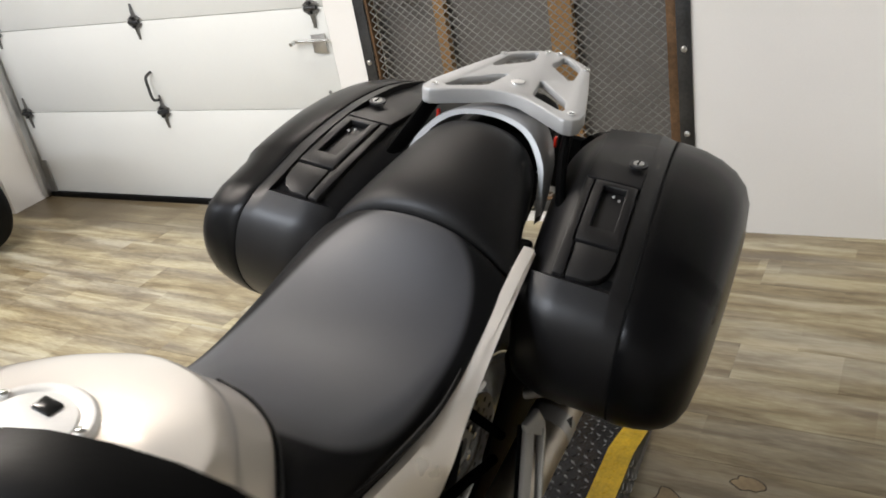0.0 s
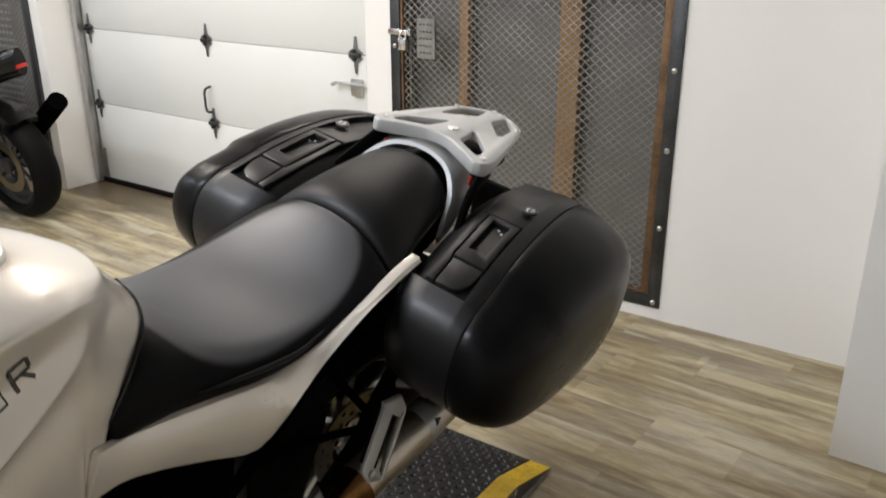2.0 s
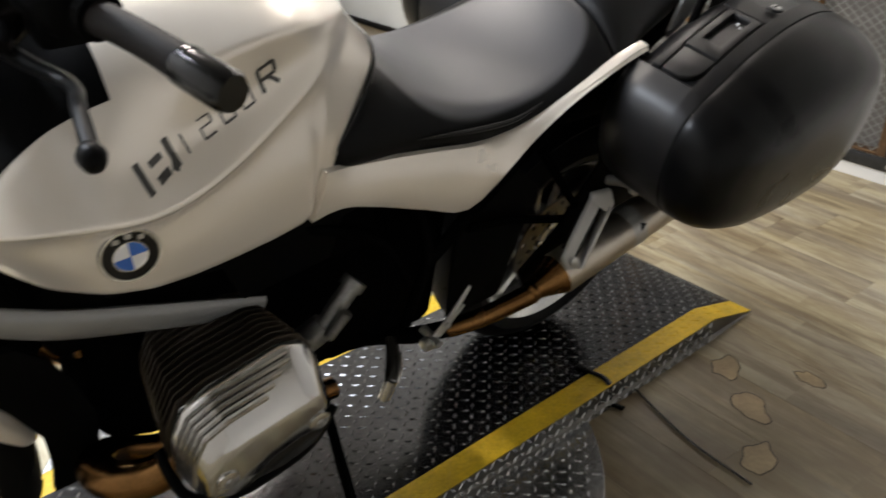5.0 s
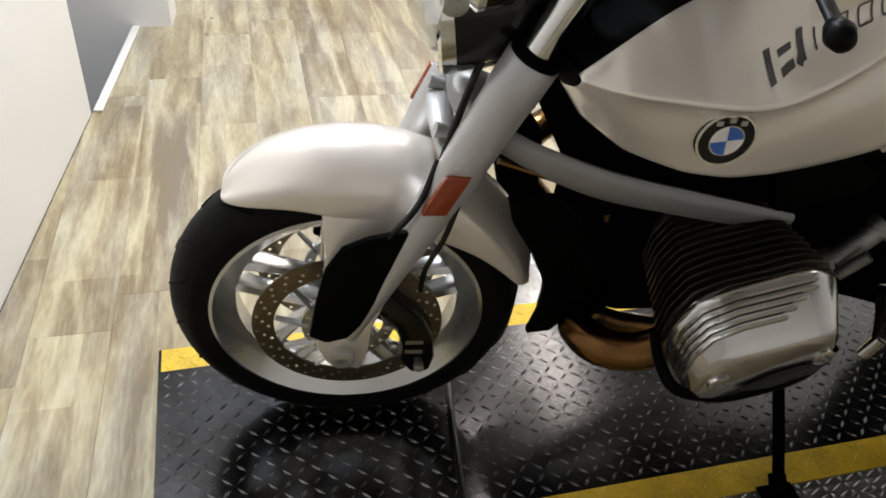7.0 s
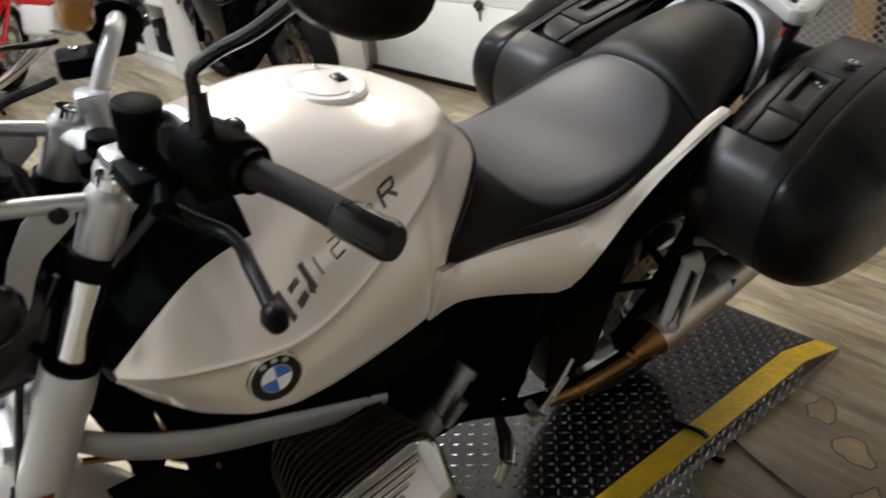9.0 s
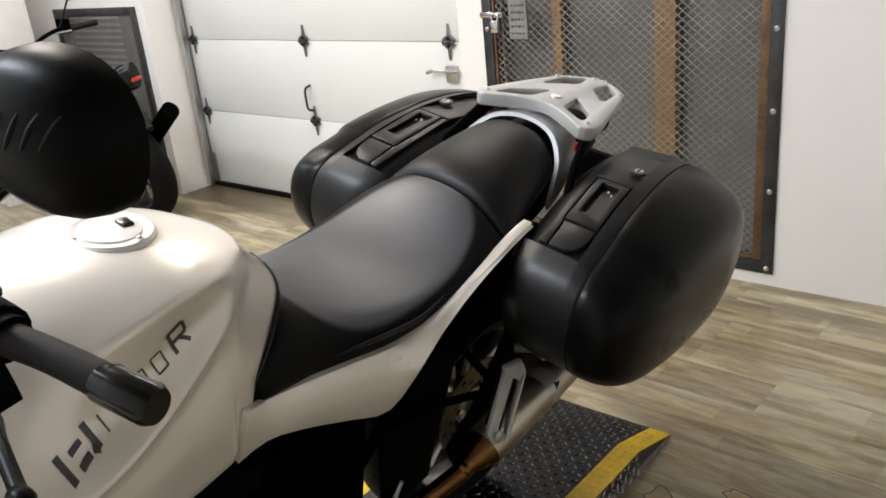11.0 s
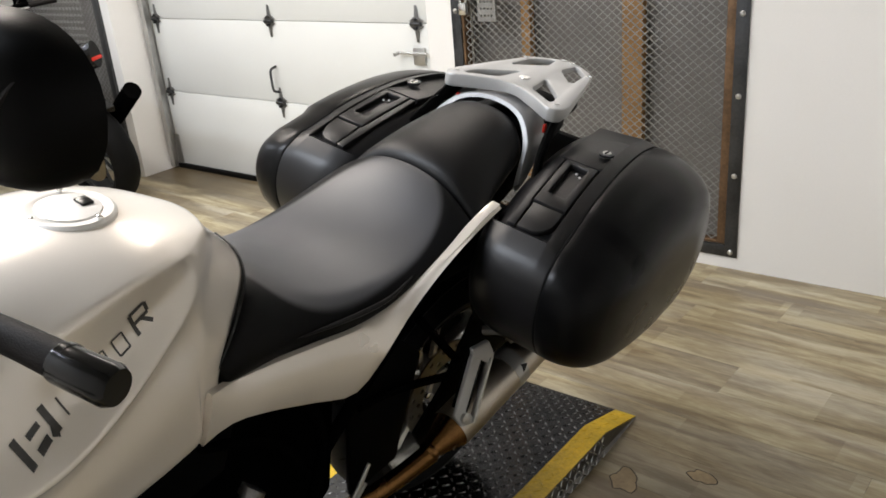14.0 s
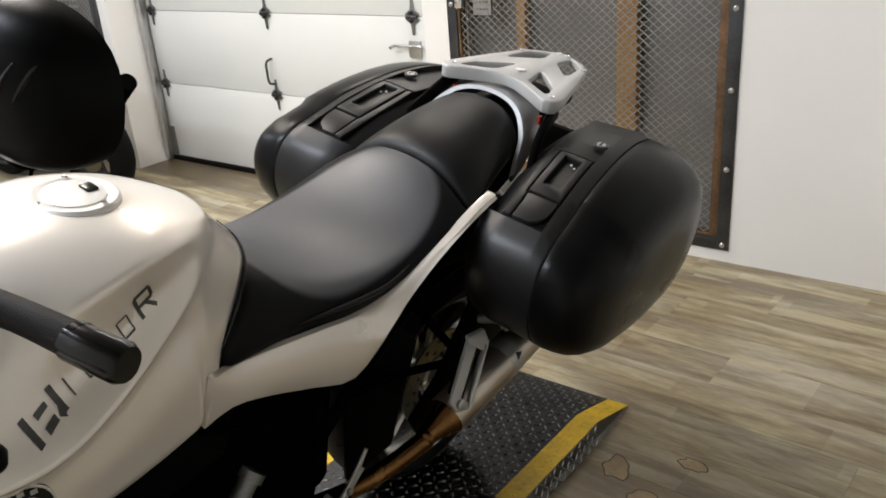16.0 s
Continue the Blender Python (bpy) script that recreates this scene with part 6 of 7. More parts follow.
hang = part("muffler_bracket", bm_join(
    bm_slab([(0.150, 0.634), (0.264, 0.527), (0.252, 0.496), (0.212, 0.485), (0.206, 0.502), (0.226, 0.521), (0.122, 0.614)], HANG, 0.009, 0.002),
    bm_slab([(0.080, 0.602), (0.088, 0.636), (0.152, 0.642), (0.156, 0.628), (0.112, 0.590), (0.090, 0.588)], HANG, 0.011, 0.003)), "rack", bike, "cast aluminium footpeg hanger")
part("hanger_arm", bm_slab([(0.092, 0.596), (0.207, 0.485), (0.214, 0.489), (0.099, 0.602)], HANG, 0.014, 0.002), "zinc", hang, "thin rear arm of the hanger")
part("hanger_web", bm_slab([(0.145, 0.628), (0.246, 0.533), (0.212, 0.494), (0.094, 0.600)], lambda u, v, w: HANG(u, v, w - 0.012), 0.006, 0.001), "void", hang, "black backing in the hanger slot")
part("hanger_bolt", bm_lathe([(0, 0.010), (0.008, 0.010), (0.010, 0.005)], (0.237, 0.291, 0.511), (0, 1, 0.3), 12), "zinc", hang)
part("pillion_peg", bm_join(bm_tube([(0.07, 0.205, 0.60), (0.06, 0.25, 0.615), (0.055, 0.275, 0.61)], 0.011, 10), bm_lathe([(0, 0.014), (0.012, 0.014)], (0.058, 0.262, 0.612), (0, 1, 0), 12)), "zinc", bike, "folded pillion footpeg")

# stand, pegs, shift lever
part("side_stand", bm_join(bm_tube([(0.71, 0.14, 0.27), (0.735, 0.26, 0.19), (0.757, 0.375, 0.105)], 0.011, 10, 10), bm_tube([(0.757, 0.365, 0.11), (0.759, 0.388, 0.094)], 0.016, 10), bm_slab([(-0.035, -0.02), (0.035, -0.02), (0.035, 0.025), (-0.035, 0.025)], lambda u, v, w: (0.76 + u, 0.392 + v * 0.976, 0.086 + w + v * 0.22), 0.007, 0.003)), "black", bike, "black side stand on the platform")
part("shift_lever", bm_join(bm_tube([(0.452, 0.235, 0.498), (0.478, 0.236, 0.455), (0.505, 0.235, 0.415), (0.522, 0.232, 0.392)], [0.004, 0.0055, 0.006, 0.0065], 8, 16), bm_tube([(0.466, 0.242, 0.462), (0.512, 0.238, 0.398)], 0.0035, 8), bm_tube([(0.522, 0.200, 0.392), (0.522, 0.252, 0.390)], 0.009, 8), bm_box(0.512, 0.548, 0.222, 0.244, 0.372, 0.396, 0.005), bm_lathe([(0, 0.007), (0.006, 0.007), (0.008, 0.004)], (0.500, 0.240, 0.424), (0, 1, 0), 10)), "zinc", bike, "grey cast foot lever with a link rod")
part("rider_peg", bm_join(bm_tube([(0.60, 0.20, 0.405), (0.64, 0.265, 0.415), (0.672, 0.30, 0.42)], [0.008, 0.012, 0.010], 10, 10, flat=(1.3, 0.6)), bm_tube([(0.672, 0.30, 0.425), (0.685, 0.30, 0.385)], 0.011, 10)), "alu", bike, "footpeg with a rubber end")

# ---- handlebar and cockpit ----
bars = new("handlebar")
bars.parent = bike
tagged(bars, "silver handlebar with black grips and levers")


def moved(bm, d):
    bmesh.ops.translate(bm, verts=bm.verts[:], vec=Vector(d))
    return bm


for s in (1, -1):
    w = (lambda b: b) if s > 0 else (lambda b: moved(other(b), (-0.005, -0.018, 0.022)))
    part("bar_tube", w(bm_tube([(1.15, 0.055, 1.085), (1.125, 0.075, 1.135), (1.105, 0.115, 1.160), (1.098, 0.16, 1.158), (1.085, 0.22, 1.150)], 0.0125, 14, 24)), "silver", bars, "bent silver bar")
    part("riser", w(bm_join(bm_tube([(1.145, 0.055, 1.05), (1.15, 0.055, 1.10)], 0.022, 16), bm_box(1.13, 1.175, 0.035, 0.078, 1.075, 1.105, 0.008))), "silver", bars, "cast riser clamp")
    grip = part("grip", w(bm_tube([(1.078, 0.245, 1.143), (1.062, 0.30, 1.144), (1.045, 0.375, 1.144)], [0.0185, 0.0175, 0.0185], 20)), "grip", bars, "brown-black rubber grip")
    part("bar_end", w(bm_join(bm_tube([(1.046, 0.372, 1.144), (1.044, 0.385, 1.144), (1.032, 0.43, 1.143), (1.030, 0.437, 1.143)], [0.0205, 0.0205, 0.0215, 0.018], 24, smooth=False))), "gloss", bars, "black bar end weight")
    part("bar_end_band", w(bm_tube([(1.0455, 0.374, 1.144), (1.0440, 0.381, 1.144)], 0.0210, 24)), "gloss", bars)
    sw = part("switch_housing", w(bm_join(
        bm_loft([[(x + 0.0, y, z) for x, z in ((cx + r * math.cos(t) * 1.15, cz + r * math.sin(t)) for t in np.linspace(0, 2 * math.pi, 17)[:-1])] for y, cx, cz, r in ((0.165, 1.10, 1.150, 0.022), (0.172, 1.10, 1.148, 0.034), (0.215, 1.092, 1.145, 0.036), (0.232, 1.085, 1.143, 0.033), (0.236, 1.083, 1.143, 0.026))]),
        bm_tube([(1.080, 0.236, 1.143), (1.077, 0.250, 1.143)], 0.0255, 20),
        bm_box(1.075, 1.13, 0.175, 0.222, 1.100, 1.135, 0.01))), "plastic", bars, "black switch housing")
    part("switch_button", w(bm_join(bm_box(1.058, 1.075, 0.182, 0.205, 1.165, 1.178, 0.004), bm_box(1.05, 1.066, 0.19, 0.212, 1.135, 1.15, 0.004))), "gloss", sw)
    part("master_cylinder", w(bm_join(bm_box(1.125, 1.185, 0.115, 0.178, 1.098, 1.128, 0.008), bm_tube([(1.15, 0.17, 1.112), (1.165, 0.205, 1.104)], 0.013, 10))), "plastic", bars, "black clutch master cylinder")
    part("clamp_bolt", w(bm_lathe([(0, 0.006), (0.004, 0.006), (0.005, 0.003)], (1.160, 0.155, 1.127), (0, 0, 1), 10)), "chrome", bars)
    part("fluid_reservoir", w(bm_lathe([(-0.005, 0.018), (0.004, 0.023), (0.032, 0.023), (0.033, 0.026), (0.050, 0.026), (0.053, 0.023), (0.053, 0.017)], (1.148, 0.112 if s > 0 else 0.135, 1.128 if s > 0 else 1.165), (-0.1, 0.05, 1), 28)), "plastic" if s > 0 else "brown", bars, "black fluid reservoir" if s > 0 else "brown translucent fluid reservoir")
    part("reservoir_cap", w(bm_lathe([(0.044, 0.022), (0.044, 0.0275), (0.058, 0.0275), (0.060, 0.024)], (1.148, 0.112 if s > 0 else 0.135, 1.128 if s > 0 else 1.165), (-0.1, 0.05, 1), 28)), "plastic", bars, "black reservoir cap")
    part("lever", w(bm_join(bm_tube([(1.165, 0.185, 1.104), (1.140, 0.225, 1.092), (1.122, 0.255, 1.088), (1.122, 0.285, 1.093), (1.138, 0.345, 1.108), (1.152, 0.41, 1.107)], [0.009, 0.0085, 0.0075, 0.0065, 0.006, 0.006], 10, 36, flat=(1.3, 0.7)), bm_lathe([(-0.016, 0.004), (-0.012, 0.010), (0, 0.0135), (0.012, 0.010), (0.016, 0.004)], (1.156, 0.424, 1.106), (0.2, 1, 0), 14))), "mirror_shell", bars, "black ball-ended lever")
    part("mirror_stem", w(bm_join(bm_tube([(1.105, 0.195, 1.165), (1.106, 0.196, 1.225)], [0.014, 0.010], 12), bm_tube([(1.106, 0.196, 1.205), (1.108, 0.198, 1.248), (1.100, 0.212, 1.262), (1.088, 0.30, 1.32), (1.086, 0.385, 1.380)], [0.008, 0.0075, 0.0075, 0.0075, 0.008], 10, 24))), "gloss", bars, "black bent mirror stem")
    rings = []
    for t, k in ((-0.012, 0.93), (-0.010, 1.0), (0.0, 1.0), (0.014, 0.97), (0.028, 0.86), (0.038, 0.68), (0.044, 0.42), (0.046, 0.12)):
        ring = []
        for a in np.linspace(0, 2 * math.pi, 33)[:-1]:
            u, v = 0.072 * math.copysign(abs(math.cos(a)) ** 0.85, math.cos(a)), 0.060 * math.copysign(abs(math.sin(a)) ** 0.9, math.sin(a))
            p = Vector((1.078, 0.446, 1.428)) + Vector((0.975, 0.2, 0.08)) * t + (Vector((-0.2, 0.98, 0.0)) * u * k + Vector((-0.07, 0.0, 1.0)) * v * k)
            ring.append(p)
        rings.append(ring)
    mir = part("mirror", w(bm_loft(rings)), "mirror_shell", bars, "oval black mirror housing", smooth=60)
    for k in range(4):
        pts = []
        for f in np.linspace(0, 1, 6):
            u, v = -0.018 + 0.016 * k + 0.014 * f, -0.006 + 0.028 * f + 0.003 * k
            rho = math.hypot(u / 0.072, v / 0.060)
            t = float(np.interp(rho, [0.12, 0.42, 0.68, 0.86, 0.97], [0.046, 0.044, 0.038, 0.028, 0.014]))
            pts.append(Vector((1.078, 0.446, 1.428)) + Vector((0.975, 0.2, 0.08)) * t + Vector((-0.2, 0.98, 0.0)) * u + Vector((-0.07, 0.0, 1.0)) * v)
        part("vent_rib", w(bm_tube(pts, [0.0008, 0.0018, 0.002, 0.002, 0.0018, 0.0008], 6)), "grip", mir, "small moulded rib")
    part("mirror_glass", w(bm_loft([[Vector((1.078, 0.446, 1.428)) + Vector((0.975, 0.2, 0.08)) * t + (Vector((-0.2, 0.98, 0.0)) * 0.065 * math.cos(a) + Vector((-0.07, 0.0, 1.0)) * 0.053 * math.sin(a)) for a in np.linspace(0, 2 * math.pi, 33)[:-1]] for t in (-0.0145, -0.0115)])), "mirror", mir, "mirror glass", smooth=0)

cock = new("cockpit")
cock.parent = bike
tagged(cock, "round headlamp, dials and small clear screen")
part("headlamp_shell", steered(bm_lathe([(-0.11, 0.03), (-0.09, 0.075), (-0.03, 0.098), (0.02, 0.104), (0.03, 0.102)], (1.342, 0, 0.889), (0.985, 0, -0.15), 40)), "gloss", cock, "black headlamp shell")
part("headlamp_ring", steered(bm_lathe([(0.0, 0.098), (0.0, 0.106), (0.018, 0.106), (0.022, 0.098)], (1.368, 0, 0.885), (0.985, 0, -0.15), 40, True)), "chrome", cock, "chrome headlamp ring")
part("headlamp_glass", steered(bm_lathe([(0.0, 0.100), (0.012, 0.095), (0.024, 0.07), (0.03, 0.03)], (1.375, 0, 0.884), (0.985, 0, -0.15), 40)), "lamp_glass", cock, "clear domed lens")
part("headlamp_cowl", steered(bm_loft([[(x, y * w, z + dz * abs(y)) for y in (-1, -0.6, 0, 0.6, 1)] + [(x - 0.012, y * w, z + 0.06 + dz * abs(y)) for y in (1, 0.6, 0, -0.6, -1)] for x, w, z, dz in ((1.41, 0.075, 0.955, 0.03), (1.37, 0.09, 0.96, 0.04), (1.30, 0.09, 0.965, 0.05), (1.24, 0.07, 0.96, 0.05))])), "plastic", cock, "black lamp cowl", sub=1)
for s in (1, -1):
    part("lamp_bolt", steered(bm_lathe([(0, 0.018), (0.006 * s, 0.018), (0.008 * s, 0.012), (0.008 * s, 0.008), (0.012 * s, 0.007)], (1.372, 0.100 * s, 0.925), (0, 1, 0), 16)), "zinc", cock)
    part("lamp_holder", steered(bm_slab([(1.31, 0.945), (1.29, 0.945), (1.275, 0.985), (1.262, 1.012), (1.218, 1.05), (1.214, 1.075), (1.226, 1.087), (1.25, 1.082), (1.272, 1.06), (1.296, 1.015), (1.312, 0.965)], lambda u, v, w: (u, (0.072 + 0.032 * min(1, max(0, (1.37 - u) / 0.12)) + w) * s, v), 0.006, 0.002)), "rack", cock, "silver lamp holder plate")
    part("holder_bolt", steered(bm_lathe([(0, 0.011), (0.008 * s, 0.011), (0.009 * s, 0.006)], (1.234, 0.11 * s, 1.068), (0, 1, 0), 14)), "gloss", cock)
    ind = part("indicator", steered(bm_loft([[Vector((1.338, 0.172 * s, 1.002)) + Vector((t * 1.35, 0, -t * 0.1)) + Vector((0, math.cos(a) * 0.026 * k, math.sin(a) * 0.043 * k)) for a in np.linspace(0, 2 * math.pi, 17)[:-1]] for t, k in ((-0.034, 0.25), (-0.028, 0.6), (-0.014, 0.88), (0.002, 1.0), (0.010, 1.03))])), "gloss", cock, "black indicator body")
    part("indicator_lens", steered(bm_loft([[Vector((1.338, 0.172 * s, 1.002)) + Vector((t * 1.35, 0, -t * 0.1)) + Vector((0, math.cos(a) * 0.026 * k, math.sin(a) * 0.043 * k)) for a in np.linspace(0, 2 * math.pi, 17)[:-1]] for t, k in ((0.010, 1.06), (0.016, 1.1), (0.022, 0.9))])), "lamp_glass", ind, "clear indicator lens")
    part("indicator_stalk", steered(bm_tube([(1.335, 0.165 * s, 1.0), (1.325, 0.10 * s, 1.005)], 0.009, 10)), "gloss", ind)
    part("screen_stay", steered(bm_tube([(1.19, 0.105 * s, 1.068), (1.27, 0.110 * s, 1.085), (1.355, 0.115 * s, 1.100)], 0.0105, 12)), "silver", cock, "silver screen stay tube")
    part("screen_arm", steered(bm_slab([(1.322, 1.098), (1.385, 1.062), (1.393, 1.078), (1.336, 1.122), (1.312, 1.180), (1.302, 1.176)], lambda u, v, w: (u, (0.118 + w) * s, v), 0.006, 0.002)), "rack", cock, "silver screen bracket")
    part("dial", steered(bm_join(bm_lathe([(-0.05, 0.03), (-0.03, 0.046), (0.012, 0.05), (0.016, 0.046)], (1.305, 0.056 * s, 1.13), (-0.82, 0, 0.57), 32))), "plastic", cock, "black instrument pod")
    part("dial_face", steered(bm_lathe([(0.012, 0.044), (0.0165, 0.043)], (1.305, 0.056 * s, 1.13), (-0.82, 0, 0.57), 32)), "dialface", cock, "dark dial face")
    part("dial_ring", steered(bm_lathe([(0.012, 0.044), (0.019, 0.046), (0.015, 0.050)], (1.305, 0.056 * s, 1.13), (-0.82, 0, 0.57), 32, True)), "plastic", cock)
rings = []
for z, x, w, b in ((0.80, 1.385, 0.05, 0.02), (0.845, 1.412, 0.085, 0.03), (0.90, 1.432, 0.115, 0.04), (0.98, 1.440, 0.145, 0.05), (1.06, 1.424, 0.160, 0.06), (1.14, 1.392, 0.164, 0.065), (1.21, 1.352, 0.150, 0.06), (1.26, 1.315, 0.110, 0.04), (1.278, 1.298, 0.06, 0.02)):
    row = [(x - b * (k / 8) ** 2, w * k / 8, z + 0.0) for k in range(-8, 9)]
    rings.append(row + [(a - 0.003, y, zz - 0.001) for a, y, zz in row[::-1]])
screen = part("wind_screen", steered(bm_loft(rings)), "screen", cock, "small clear fly screen", smooth=60)
screen.visible_shadow = False
part("ignition", steered(bm_join(bm_lathe([(0, 0.022), (0.02, 0.022), (0.024, 0.016)], (1.155, 0, 1.075), (-0.2, 0, 1), 20), bm_box(1.12, 1.19, -0.02, 0.02, 1.05, 1.075, 0.006))), "plastic", cock, "black ignition lock")
for pts, r in (
    ([(1.12, 0.18, 1.12), (1.20, 0.14, 1.02), (1.22, 0.09, 0.93), (1.17, 0.07, 0.82)], 0.006),
    ([(1.15, -0.17, 1.10), (1.25, -0.15, 1.08), (1.27, -0.08, 0.98), (1.19, -0.04, 0.85)], 0.006),
    ([(1.13, -0.2, 1.14), (1.25, -0.1, 1.17), (1.27, 0.0, 1.10), (1.22, 0.05, 0.95)], 0.005),
    ([(1.40, 0.08, 1.12), (1.37, 0.10, 1.05), (1.345, 0.14, 1.0), (1.34, 0.165, 0.985)], 0.0035),
):
    part("cable", bm_tube(pts, r, 8, 28), "gloss", cock, "black cable")
part("head_frame", bm_loft([[(x, -w, z0), (x, w, z0), (x, w, z1), (x, -w, z1)] for x, w, z0, z1 in ((1.22, 0.05, 0.76, 1.02), (1.14, 0.085, 0.74, 1.0), (1.05, 0.12, 0.70, 0.95))]), "black", bike, "black steering head frame", sub=1)

# ---- what stands farther off ----
shelf = thing("shelf_unit", "white open shelf unit with tool boxes, half full", "shelf")
SX0, SX1, SY0, SY1, SZ = -1.06, -0.63, -5.55, -4.40, 1.62
for y0, y1 in ((SY0, SY0 + 0.05), (SY1 - 0.05, SY1), ((SY0 + SY1) / 2 - 0.02, (SY0 + SY1) / 2 + 0.02)):
    part("upright", bm_box(SX0, SX1, y0, y1, FLOOR, SZ, 0.004), "trim", shelf)
for z in (FLOOR + 0.09, 0.42, 0.82, 1.22, SZ - 0.04):
    part("shelf_board", bm_box(SX0 + 0.004, SX1 - 0.006, SY0 + 0.05, SY1 - 0.05, z, z + 0.03, 0.003), "trim", shelf)
part("kick_board", bm_box(SX1 - 0.03, SX1 - 0.012, SY0 + 0.05, SY1 - 0.05, FLOOR, FLOOR + 0.09, 0.002), "trim", shelf)
part("back_board", bm_box(SX0 - 0.012, SX0, SY0, SY1, FLOOR, SZ, 0.001), "trim", shelf)


def toolbox(x, y, z, w, d, h, mat, label):
    t = thing("toolbox", label, "toolbox", "boxes on the shelf", at=pose(x, y, z))
    part("box", bm_box(-d / 2, d / 2, -w / 2, w / 2, 0, h * 0.62, 0.012), mat, t)
    part("lid", bm_box(-d / 2 - 0.004, d / 2 + 0.004, -w / 2 - 0.004, w / 2 + 0.004, h * 0.63, h * 0.9, 0.014), mat, t)
    part("handle", bm_tube([(0, -w * 0.22, h * 0.88), (0, -w * 0.2, h), (0, w * 0.2, h), (0, w * 0.22, h * 0.88)], 0.011, 8, smooth=False), "gloss", t)
    for y2 in (-w * 0.28, w * 0.28):
        part("latch", bm_box(d / 2 + 0.003, d / 2 + 0.012, y2 - 0.02, y2 + 0.02, h * 0.5, h * 0.72, 0.003), "zinc", t)
    return t


toolbox(-0.80, -4.68, FLOOR + 0.12, 0.40, 0.24, 0.26, "plastic", "black plastic toolbox on the lowest shelf board")
toolbox(-0.82, -5.25, FLOOR + 0.12, 0.36, 0.24, 0.22, "plastic", "dark plastic toolbox at the shelf end")
toolbox(-0.82, -4.72, 0.45, 0.34, 0.22, 0.2, "black", "small black case on the middle shelf board")
for k, (y, w, h, mat, lab) in enumerate(((-4.98, 0.10, 0.16, "blue", "blue bottle pack on the shelf"), (-5.12, 0.14, 0.2, "white", "white carton on the shelf"), (-5.3, 0.16, 0.15, "redpaint", "red carton on the shelf"))):
    c = thing("carton", lab, "box", "boxes on the shelf", at=pose(-0.80, y, 0.45))
    part("carton_body", bm_box(-0.08, 0.08, -w / 2, w / 2, 0, h, 0.004), mat, c)
    part("carton_flap", bm_box(-0.081, 0.081, -w / 2 - 0.001, w / 2 + 0.001, h, h + 0.003, 0.001), mat, c)
bm = bmesh.new()
rows = 9
grid = [[bm.verts.new((-0.66 + 0.05 * math.sin(i * 1.3) * (j / rows) + 0.012 * math.sin(j * 2.1 + i), -5.30 + i * 0.045, 0.86 + (0.0 if j < 2 else -0.05 * (j - 2)) + (0.02 if j < 2 else 0))) for j in range(rows)] for i in range(9)]
for i in range(8):
    for j in range(rows - 1):
        bm.faces.new((grid[i][j], grid[i + 1][j], grid[i + 1][j + 1], grid[i][j + 1]))
for i in range(9):
    for j in range(2):
        grid[i][j].co.x -= 0.12 * (2 - j)
cloth = part("safety_vest", bm, "gcloth", None, sub=1)
cloth.modifiers.new("thickness", "SOLIDIFY").thickness = 0.006
tagged(cloth, "bright yellow safety vest hanging over the shelf edge", "vest")


